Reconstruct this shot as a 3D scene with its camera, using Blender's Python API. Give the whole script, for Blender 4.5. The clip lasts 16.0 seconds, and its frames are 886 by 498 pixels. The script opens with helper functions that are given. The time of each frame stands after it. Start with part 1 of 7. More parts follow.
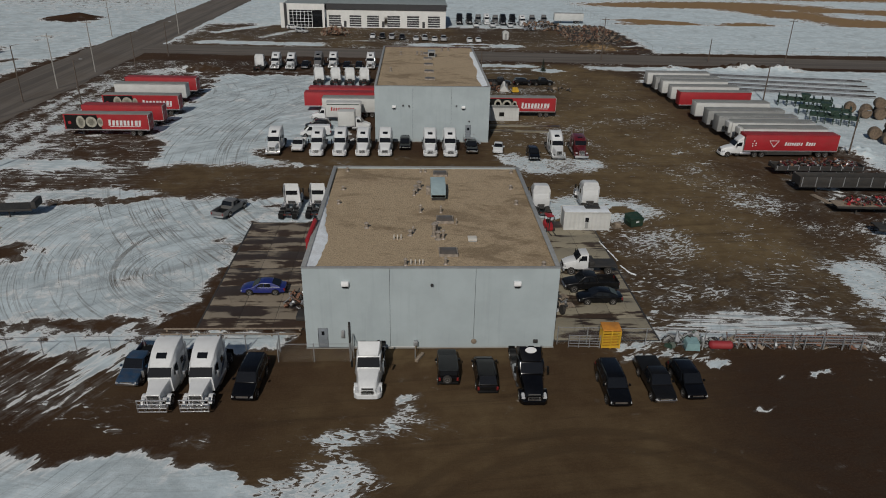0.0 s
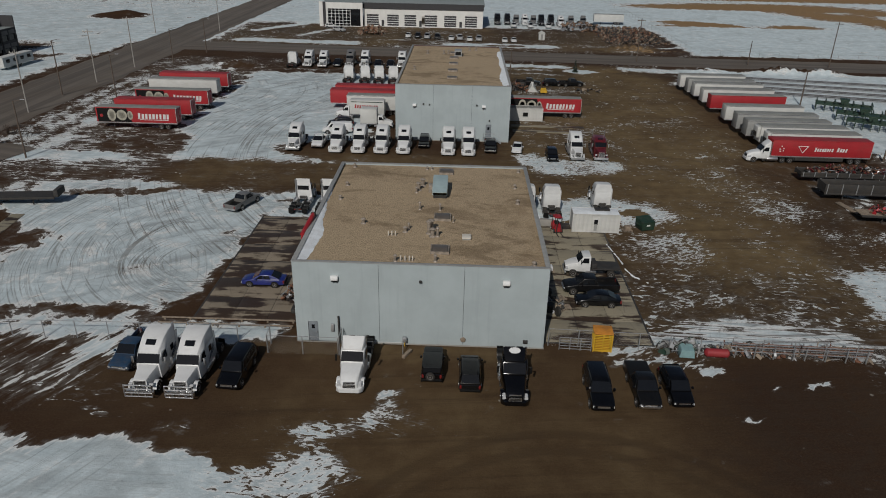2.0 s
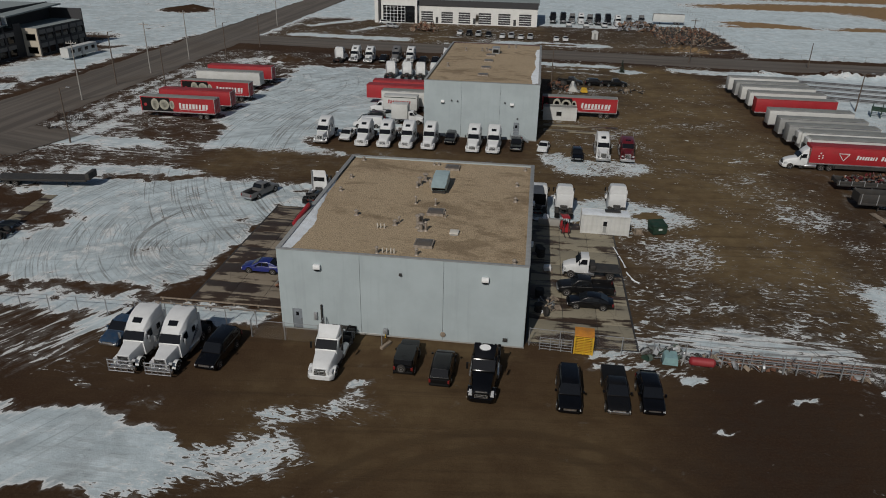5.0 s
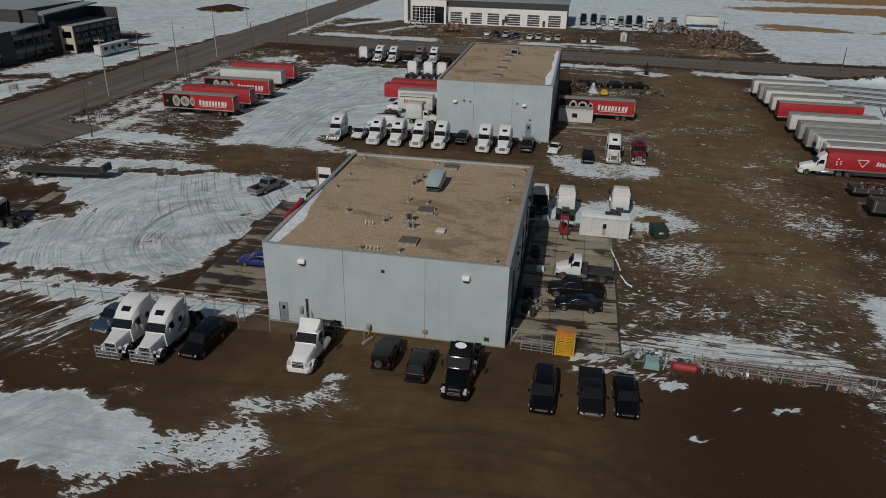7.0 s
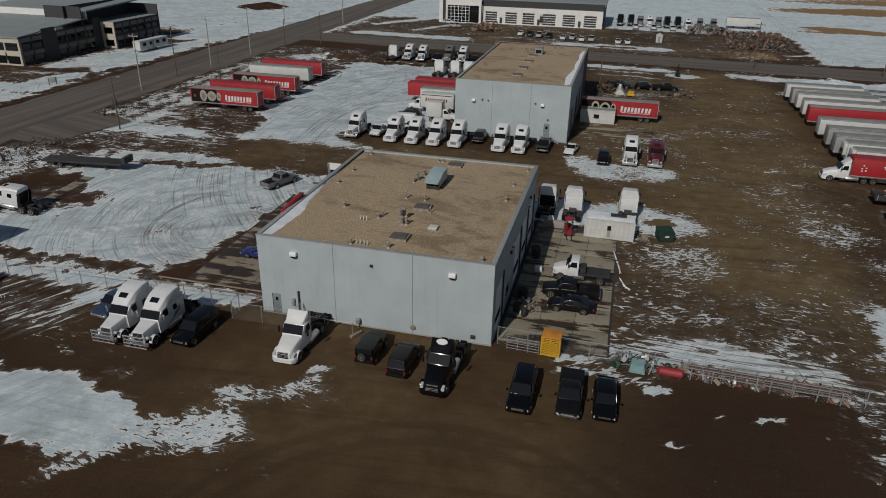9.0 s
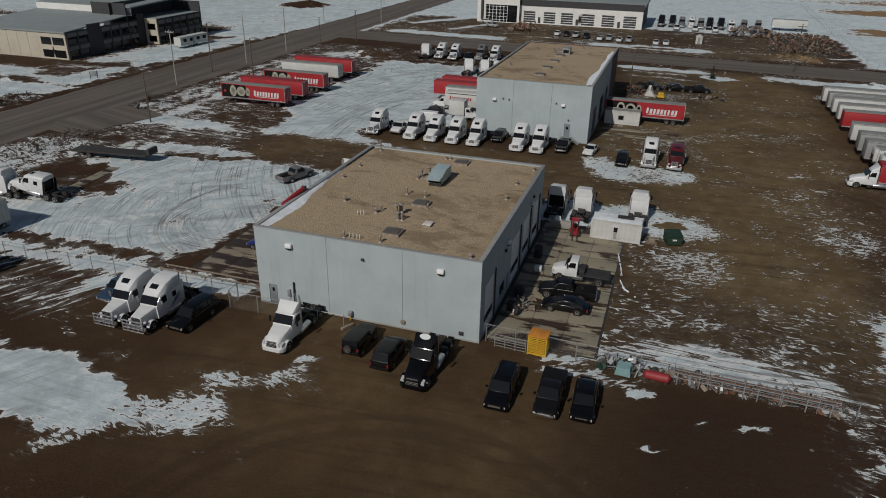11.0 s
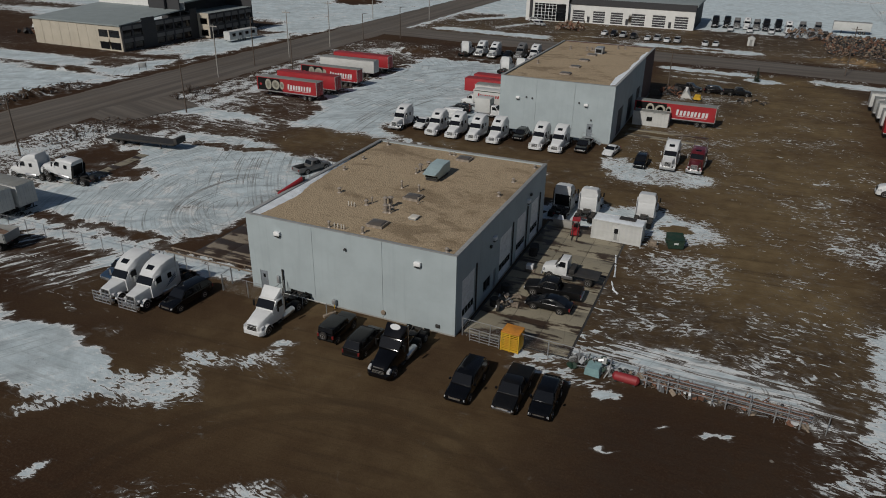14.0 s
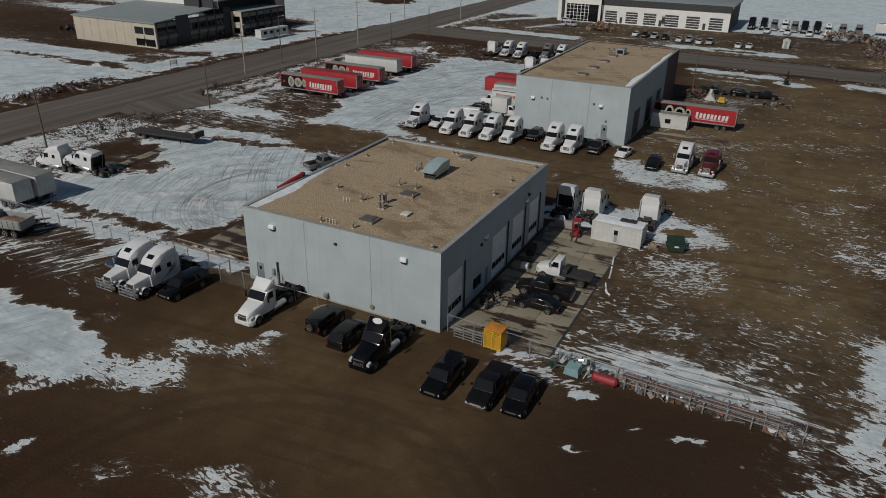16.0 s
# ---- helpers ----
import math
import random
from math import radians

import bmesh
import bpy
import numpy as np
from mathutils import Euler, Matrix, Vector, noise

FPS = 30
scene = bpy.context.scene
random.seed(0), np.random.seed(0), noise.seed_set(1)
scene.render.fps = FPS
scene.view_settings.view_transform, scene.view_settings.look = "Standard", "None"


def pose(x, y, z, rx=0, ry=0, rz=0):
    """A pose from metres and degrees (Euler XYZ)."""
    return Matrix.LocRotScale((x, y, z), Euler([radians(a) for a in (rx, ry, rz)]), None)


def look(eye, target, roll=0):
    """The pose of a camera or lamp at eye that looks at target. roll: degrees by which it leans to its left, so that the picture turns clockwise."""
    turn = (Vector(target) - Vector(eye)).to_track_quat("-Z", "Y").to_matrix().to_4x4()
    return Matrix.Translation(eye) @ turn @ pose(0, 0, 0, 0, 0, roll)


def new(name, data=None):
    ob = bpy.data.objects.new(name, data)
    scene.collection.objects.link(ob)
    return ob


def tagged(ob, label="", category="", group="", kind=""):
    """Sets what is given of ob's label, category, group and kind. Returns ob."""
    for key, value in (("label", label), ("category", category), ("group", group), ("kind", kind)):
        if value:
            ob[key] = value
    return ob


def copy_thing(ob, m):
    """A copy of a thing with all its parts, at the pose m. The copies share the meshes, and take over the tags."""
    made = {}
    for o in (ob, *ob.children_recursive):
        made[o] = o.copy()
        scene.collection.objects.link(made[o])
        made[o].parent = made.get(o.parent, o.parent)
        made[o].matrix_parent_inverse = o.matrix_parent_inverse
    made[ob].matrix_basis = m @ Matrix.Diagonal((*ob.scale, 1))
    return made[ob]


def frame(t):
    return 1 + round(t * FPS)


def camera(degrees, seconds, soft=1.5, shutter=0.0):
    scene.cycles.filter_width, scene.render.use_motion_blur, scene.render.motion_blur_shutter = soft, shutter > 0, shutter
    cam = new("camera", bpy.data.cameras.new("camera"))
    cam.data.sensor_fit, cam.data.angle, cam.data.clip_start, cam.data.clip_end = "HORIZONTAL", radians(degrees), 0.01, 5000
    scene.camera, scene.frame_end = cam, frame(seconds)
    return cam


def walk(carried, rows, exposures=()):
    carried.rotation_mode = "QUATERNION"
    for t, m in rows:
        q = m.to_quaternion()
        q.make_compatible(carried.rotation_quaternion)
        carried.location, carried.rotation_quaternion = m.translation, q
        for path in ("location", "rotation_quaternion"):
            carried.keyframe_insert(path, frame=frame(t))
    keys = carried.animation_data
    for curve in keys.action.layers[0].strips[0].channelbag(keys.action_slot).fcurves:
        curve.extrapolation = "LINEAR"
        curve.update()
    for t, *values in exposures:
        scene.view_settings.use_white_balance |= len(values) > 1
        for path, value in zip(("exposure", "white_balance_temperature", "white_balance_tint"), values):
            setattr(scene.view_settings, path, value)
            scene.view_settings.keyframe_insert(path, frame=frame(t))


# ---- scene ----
cam = camera(64.6, 16.0, soft=1.0)
PATH = [
    (0, (0.001, 0.074, 37.052), (0.086, 1.884, 36.207), 1.2),
    (0.5, (1.213, 0.024, 36.988), (1.269, 1.836, 36.142), 1.2),
    (1, (2.493, -0.005, 36.958), (2.516, 1.807, 36.112), 1.2),
    (1.5, (3.694, 0.003, 36.887), (3.687, 1.815, 36.041), 1.2),
    (2, (4.946, 0.012, 36.825), (4.907, 1.824, 35.979), 1.2),
    (2.5, (6.282, 0.026, 36.806), (6.211, 1.836, 35.959), 1.2),
    (3, (7.529, 0.013, 36.786), (7.427, 1.822, 35.938), 1.2),
    (3.5, (8.811, 0.089, 36.78), (8.681, 1.895, 35.931), 1.2),
    (4, (10.099, 0.158, 36.757), (9.936, 1.961, 35.906), 1.2),
    (6.5, (16.402, 0.569, 36.665), (16.104, 2.354, 35.812), 1.1),
    (7, (17.66, 0.693, 36.649), (17.335, 2.473, 35.797), 1.1),
    (7.5, (18.898, 0.824, 36.647), (18.546, 2.599, 35.794), 1.1),
    (8, (20.167, 0.987, 36.63), (19.787, 2.756, 35.777), 1.1),
    (8.5, (21.379, 1.192, 36.63), (20.97, 2.953, 35.776), 1.1),
    (9, (22.577, 1.397, 36.63), (22.137, 3.151, 35.775), 1.1),
    (9.5, (23.81, 1.589, 36.627), (23.339, 3.334, 35.771), 1.1),
    (12, (30.077, 2.882, 36.558), (29.464, 4.581, 35.698), 1.0),
    (12.5, (31.286, 3.136, 36.572), (30.65, 4.826, 35.71), 1.0),
    (13, (32.498, 3.467, 36.603), (31.836, 5.146, 35.741), 1.0),
    (13.5, (33.728, 3.82, 36.618), (33.039, 5.487, 35.755), 1.0),
    (14, (34.959, 4.137, 36.65), (34.243, 5.792, 35.786), 1.0),
    (14.5, (36.156, 4.469, 36.698), (35.414, 6.113, 35.833), 0.9),
    (15, (37.41, 4.818, 36.741), (36.642, 6.45, 35.876), 0.9),
    (15.5, (38.582, 5.221, 36.733), (37.788, 6.841, 35.868), 0.9),
    (16, (39.723, 5.582, 36.751), (38.908, 7.19, 35.885), 0.9),
]
walk(cam, [(t, look(eye, target, roll)) for t, eye, target, roll in PATH])

# ---- light ----
SUN_EL, SUN_AZ = 38.5, 194.0          # compass degrees; north is +y
world = bpy.data.worlds.new("sky")
scene.world = world
world.use_nodes = True
wn = world.node_tree.nodes
sky = wn.new("ShaderNodeTexSky")
sky.sky_type = "NISHITA"
sky.sun_disc = False
sky.sun_elevation = radians(SUN_EL)
sky.sun_rotation = radians(SUN_AZ)
world.node_tree.links.new(sky.outputs[0], wn["Background"].inputs[0])
wn["Background"].inputs[1].default_value = 0.036
sun_data = bpy.data.lights.new("sun", "SUN")
sun_data.energy, sun_data.angle, sun_data.color = 2.75, radians(0.55), (1.0, 0.95, 0.88)
sun = new("sun", sun_data)
az, el = radians(SUN_AZ), radians(SUN_EL)
sun.matrix_world = look((200 * math.sin(az) * math.cos(el), 200 * math.cos(az) * math.cos(el), 200 * math.sin(el)), (0, 0, 0))


# ---- materials ----
def nodes_of(name):
    m = bpy.data.materials.new(name)
    m.use_nodes = True
    t = m.node_tree
    return m, t, t.nodes["Principled BSDF"]


def nd(t, kind, ins=(), **props):
    n = t.nodes.new("ShaderNode" + kind)
    if "operation" in props:
        n.operation = props["operation"]
    if "use_clamp" in props:
        n.use_clamp = props["use_clamp"]
    if "data_type" in props:
        n.data_type = props["data_type"]
    if "interpolation_type" in props:
        n.interpolation_type = props["interpolation_type"]
    if "feature" in props:
        n.feature = props["feature"]
    if "attribute_name" in props:
        n.attribute_name = props["attribute_name"]
    for k, v in dict(ins).items():
        if hasattr(v, "default_value") and hasattr(v, "links"):
            t.links.new(v, n.inputs[k])
        else:
            n.inputs[k].default_value = v
    return n


def math_(t, op, a, b=0.5, c=None, clamp=False):
    ins = {0: a, 1: b}
    if c is not None:
        ins[2] = c
    return nd(t, "Math", ins, operation=op, use_clamp=clamp).outputs[0]


def mixc(t, f, a, b):
    n = nd(t, "Mix", {0: f}, data_type="RGBA")
    for k, v in ((6, a), (7, b)):
        if isinstance(v, tuple):
            n.inputs[k].default_value = (*v, 1)
        else:
            t.links.new(v, n.inputs[k])
    return n.outputs[2]


def noise_(t, scale, detail=4.0, rough=0.6, vec=None, distort=0.0):
    ins = {"Scale": scale, "Detail": detail, "Roughness": rough, "Distortion": distort}
    if vec is not None:
        ins["Vector"] = vec
    return nd(t, "TexNoise", ins).outputs[0]


def aniso(t, pos, deg, sx, sy):
    """Coordinates turned by an angle and then squeezed, for streaks along one direction."""
    q = nd(t, "Mapping", {0: pos, 2: (0, 0, radians(deg))}).outputs[0]
    return nd(t, "Mapping", {0: q, 3: (sx, sy, 1)}).outputs[0]


def step_(t, v, lo, hi):
    return nd(t, "MapRange", {0: v, 1: lo, 2: hi, 3: 0.0, 4: 1.0}, interpolation_type="SMOOTHSTEP").outputs[0]


def mat(name, col, rough=0.6, metal=0.0, var=0.15, scale=1.5, bump=0.0, dirt=0.0, dirtcol=(0.09, 0.07, 0.05), spec=0.5, coat=0.0):
    """A painted, worn surface: two scales of tone, optional road dirt and relief."""
    m, t, p = nodes_of(name)
    co = nd(t, "TexCoord").outputs["Object"]
    a, b = noise_(t, scale, vec=co), noise_(t, scale * 14, vec=co)
    f = math_(t, "ADD", math_(t, "MULTIPLY", a, 0.7), math_(t, "MULTIPLY", b, 0.3))
    c = mixc(t, step_(t, f, 0.3, 0.7), tuple(v * (1 - var) for v in col), tuple(min(1, v * (1 + var)) for v in col))
    if dirt:
        d = noise_(t, scale * 0.9, 6.0, 0.7, vec=nd(t, "Mapping", {0: co, 3: (1, 1, 2.5)}).outputs[0])
        c = mixc(t, math_(t, "MULTIPLY", step_(t, d, 0.42, 0.68), dirt), c, dirtcol)
    t.links.new(c, p.inputs["Base Color"])
    r = nd(t, "MapRange", {0: b, 3: rough - min(0.1, rough * 0.3), 4: rough + min(0.1, rough * 0.3)}).outputs[0]
    t.links.new(r, p.inputs["Roughness"])
    p.inputs["Metallic"].default_value = metal
    p.inputs["Specular IOR Level"].default_value = spec
    p.inputs["Coat Weight"].default_value = coat
    if bump:
        t.links.new(nd(t, "Bump", {"Height": b, "Distance": bump, "Strength": 0.6}).outputs[0], p.inputs["Normal"])
    return m


WHITE = mat("white_truck_paint", (0.58, 0.59, 0.59), 0.35, var=0.05, scale=0.7, dirt=0.12, coat=0.3)
WHITEB = mat("white_panel", (0.47, 0.475, 0.46), 0.5, var=0.06, scale=0.5, dirt=0.15, dirtcol=(0.2, 0.18, 0.15))
GREYB = mat("grey_trailer_panel", (0.24, 0.245, 0.24), 0.5, var=0.1, scale=0.5, dirt=0.15)
ROOFW = mat("trailer_roof_sheet", (0.22, 0.225, 0.21), 0.6, var=0.12, scale=0.4, dirt=0.3, dirtcol=(0.13, 0.12, 0.1))
RED = mat("red_trailer_panel", (0.3, 0.014, 0.02), 0.5, var=0.1, scale=0.6, dirt=0.12)
REDROOF = mat("red_container_roof", (0.24, 0.016, 0.022), 0.6, var=0.15, scale=0.6, dirt=0.25)
BLACKP = mat("black_panel", (0.007, 0.007, 0.007), 0.5, spec=0.2)
BLACK = mat("black_car_paint", (0.003, 0.003, 0.0035), 0.18, var=0.2, dirt=0.1, dirtcol=(0.010, 0.008, 0.006), spec=0.3, coat=0.3)
CHAR = mat("charcoal_car_paint", (0.006, 0.006, 0.0065), 0.3, var=0.15, dirt=0.2, dirtcol=(0.016, 0.013, 0.01), spec=0.25, coat=0.15)
GREYCAR = mat("grey_car_paint", (0.12, 0.12, 0.12), 0.35, dirt=0.3, coat=0.3)
NAVY = mat("dark_blue_car_paint", (0.015, 0.04, 0.08), 0.3, dirt=0.3, coat=0.4)
BLUE = mat("bright_blue_car_paint", (0.008, 0.016, 0.13), 0.3, dirt=0.1, coat=0.6)
MAROON = mat("maroon_truck_paint", (0.09, 0.006, 0.01), 0.3, dirt=0.2, coat=0.4)
SILVER = mat("silver_car_paint", (0.45, 0.46, 0.47), 0.35, metal=0.3, dirt=0.3)
CHROME = mat("chrome", (0.75, 0.75, 0.75), 0.32, 1.0, var=0.05)
ALU = mat("brushed_aluminium", (0.55, 0.55, 0.56), 0.35, 0.9)
RUBBER = mat("tyre_rubber", (0.018, 0.017, 0.016), 0.85, var=0.25, scale=4, dirt=0.35, dirtcol=(0.06, 0.045, 0.03))
DARK = mat("dark_chassis_steel", (0.025, 0.024, 0.023), 0.7, var=0.3, dirt=0.3, dirtcol=(0.06, 0.045, 0.03))
GLASS = mat("tinted_glass", (0.008, 0.009, 0.011), 0.05, var=0.05, spec=0.35)
LAMPW = mat("headlamp_lens", (0.42, 0.43, 0.44), 0.12, var=0.05)
LAMPR = mat("tail_lamp_lens", (0.14, 0.012, 0.012), 0.3)
STEEL = mat("galvanised_steel", (0.36, 0.37, 0.38), 0.45, 0.6, var=0.2, scale=3)
RUST = mat("rusted_steel", (0.13, 0.06, 0.035), 0.85, var=0.5, scale=3, bump=0.02)
ORANGE = mat("orange_yellow_paint", (0.5, 0.2, 0.025), 0.6, var=0.15, dirt=0.25)
YELLOW = mat("yellow_paint", (0.5, 0.3, 0.02), 0.6, var=0.15)
GREEN = mat("dark_green_paint", (0.007, 0.03, 0.018), 0.55, var=0.2, dirt=0.3)
TEAL = mat("pale_teal_paint", (0.19, 0.31, 0.32), 0.5, var=0.15, dirt=0.2)
LIGHTWOOD = mat("weathered_timber", (0.2, 0.16, 0.12), 0.85, var=0.35, scale=3, bump=0.01)
POLEWOOD = mat("utility_pole_timber", (0.09, 0.07, 0.055), 0.9, var=0.3, scale=3)
POLEPALE = mat("pale_pole_timber", (0.26, 0.25, 0.23), 0.85, var=0.2, scale=2)
GALV = mat("unit_sheet_metal", (0.33, 0.42, 0.43), 0.45, 0.2, var=0.12)
VENT = mat("vent_pipe_metal", (0.28, 0.24, 0.2), 0.6, 0.3, var=0.4, scale=4)
PVC = mat("pale_pipe", (0.55, 0.52, 0.46), 0.6)
DOORG = mat("grey_door_paint", (0.16, 0.18, 0.2), 0.5)
DOORW = mat("white_overhead_door", (0.72, 0.73, 0.73), 0.5, var=0.08, dirt=0.2)
CAPM = mat("parapet_flashing", (0.25, 0.255, 0.25), 0.6, 0.1, var=0.15)
BALE = mat("weathered_brown_bale", (0.13, 0.095, 0.065), 0.95, var=0.4, scale=3, bump=0.05)
BRUSH = mat("bare_brush", (0.07, 0.05, 0.038), 0.95, var=0.4, scale=3)
SPRUCE = mat("spruce_needles", (0.018, 0.03, 0.02), 0.9, var=0.5, scale=5)
SNOWM = mat("settled_snow", (0.66, 0.7, 0.73), 0.75, var=0.08, scale=1.0, bump=0.05, dirt=0.25, dirtcol=(0.3, 0.27, 0.24))
DIRTY = mat("dirty_snow_bank", (0.16, 0.15, 0.14), 0.9, var=0.5, scale=0.5, bump=0.1, dirt=0.6, dirtcol=(0.06, 0.05, 0.04))
PILE = mat("mixed_scrap", (0.17, 0.11, 0.075), 0.8, var=0.5, scale=2)


def wall_mat(name, col):
    """Painted precast or sheet panel with faint runs, stains and fine grit."""
    m, t, p = nodes_of(name)
    co = nd(t, "TexCoord").outputs["Object"]
    a = noise_(t, 0.35, 5.0, vec=co)
    runs = noise_(t, 1.0, 4.0, vec=nd(t, "Mapping", {0: co, 3: (2.2, 2.2, 0.12)}).outputs[0])
    g = noise_(t, 40.0, 2.0, vec=co)
    c = mixc(t, step_(t, a, 0.3, 0.7), tuple(v * 0.93 for v in col), tuple(v * 1.05 for v in col))
    c = mixc(t, math_(t, "MULTIPLY", step_(t, runs, 0.5, 0.8), 0.22), c, tuple(v * 0.62 for v in col))
    c = mixc(t, math_(t, "MULTIPLY", g, 0.12), c, tuple(v * 0.7 for v in col))
    t.links.new(c, p.inputs["Base Color"])
    p.inputs["Roughness"].default_value = 0.75
    t.links.new(nd(t, "Bump", {"Height": g, "Distance": 0.01, "Strength": 0.4}).outputs[0], p.inputs["Normal"])
    return m


WALL = wall_mat("pale_grey_blue_panel", (0.335, 0.385, 0.40))
WALLW = wall_mat("white_building_panel", (0.62, 0.62, 0.6))
WALLBEIGE = wall_mat("beige_sheet_cladding", (0.42, 0.38, 0.31))
WALLDARK = wall_mat("charcoal_cladding", (0.035, 0.035, 0.038))
WALLBROWN = wall_mat("dark_maroon_brick_face", (0.075, 0.035, 0.035))
SPANDREL = wall_mat("grey_spandrel_panel", (0.15, 0.145, 0.14))
FARROOF = wall_mat("grey_green_metal_roof", (0.21, 0.24, 0.24))
FOUND = wall_mat("concrete_foundation", (0.26, 0.25, 0.23))


def gravel_mat(name, lo, hi, dark):
    m, t, p = nodes_of(name)
    co = nd(t, "TexCoord").outputs["Object"]
    v = nd(t, "TexVoronoi", {"Vector": co, "Scale": 6.0})
    big, mid = noise_(t, 0.12, 5.0, vec=co), noise_(t, 0.9, 5.0, 0.65, vec=co)
    fine = noise_(t, 9.0, 3.0, vec=co)
    c = mixc(t, step_(t, fine, 0.3, 0.7), lo, hi)
    c = mixc(t, math_(t, "MULTIPLY", nd(t, "SeparateColor", {0: v.outputs["Color"]}).outputs[0], 0.35), c, tuple(x * 1.5 for x in hi))
    c = mixc(t, math_(t, "MULTIPLY", step_(t, math_(t, "ADD", math_(t, "MULTIPLY", big, 0.6), math_(t, "MULTIPLY", mid, 0.4)), 0.5, 0.66), 0.55), c, dark)
    pond = noise_(t, 0.17, 6.0, 0.66, vec=nd(t, "Mapping", {0: co, 1: (3.1, 7.7, 0), 3: (0.7, 1.3, 1.0)}).outputs[0], distort=0.6)
    c = mixc(t, math_(t, "MULTIPLY", step_(t, pond, 0.52, 0.64), 0.6), c, tuple(x * 0.8 for x in dark))
    grit = noise_(t, 3.2, 6.0, 0.75, vec=co)
    c = mixc(t, math_(t, "MULTIPLY", step_(t, grit, 0.54, 0.68), 0.5), c, tuple(x * 0.7 for x in dark))
    c = mixc(t, math_(t, "MULTIPLY", step_(t, grit, 0.44, 0.3), 0.35), c, tuple(x * 1.35 for x in hi))
    t.links.new(c, p.inputs["Base Color"])
    p.inputs["Roughness"].default_value = 0.95
    t.links.new(nd(t, "Bump", {"Height": v.outputs["Distance"], "Distance": 0.06, "Strength": 0.8}).outputs[0], p.inputs["Normal"])
    return m


GRAVEL = gravel_mat("tan_roof_gravel", (0.22, 0.165, 0.10), (0.35, 0.27, 0.175), (0.15, 0.10, 0.052))


def concrete_mat(name, col, mud):
    """Yard slab with mud, wet streaks and cracks."""
    m, t, p = nodes_of(name)
    pos = nd(t, "NewGeometry").outputs["Position"]
    a, g = noise_(t, 0.25, 6.0, vec=pos), noise_(t, 12.0, 3.0, vec=pos)
    st = noise_(t, 1.0, 6.0, 0.6, vec=nd(t, "Mapping", {0: pos, 3: (0.13, 0.8, 1.0)}).outputs[0], distort=0.15)
    rnd = nd(t, "ObjectInfo").outputs["Random"]
    c = mixc(t, g, tuple(v * 0.8 for v in col), tuple(v * 1.15 for v in col))
    c = mixc(t, math_(t, "MULTIPLY", rnd, 0.35), c, tuple(v * 0.72 for v in col))
    f = step_(t, math_(t, "ADD", math_(t, "MULTIPLY", st, 0.6), math_(t, "MULTIPLY", a, 0.4)), mud, mud + 0.05)
    c = mixc(t, f, c, (0.036, 0.022, 0.013))
    cr = nd(t, "TexVoronoi", {"Vector": pos, "Scale": 0.33}, feature="DISTANCE_TO_EDGE").outputs["Distance"]
    c = mixc(t, math_(t, "MULTIPLY", step_(t, cr, 0.016, 0.0), 0.3), c, (0.05, 0.04, 0.03))
    t.links.new(c, p.inputs["Base Color"])
    t.links.new(nd(t, "MapRange", {0: f, 3: 0.85, 4: 0.5}).outputs[0], p.inputs["Roughness"])
    t.links.new(nd(t, "Bump", {"Height": g, "Distance": 0.01, "Strength": 0.5}).outputs[0], p.inputs["Normal"])
    return m


CONC_E = concrete_mat("worn_yard_concrete", (0.25, 0.222, 0.16), 0.49)
CONC_W = concrete_mat("muddy_yard_concrete", (0.21, 0.175, 0.13), 0.465)


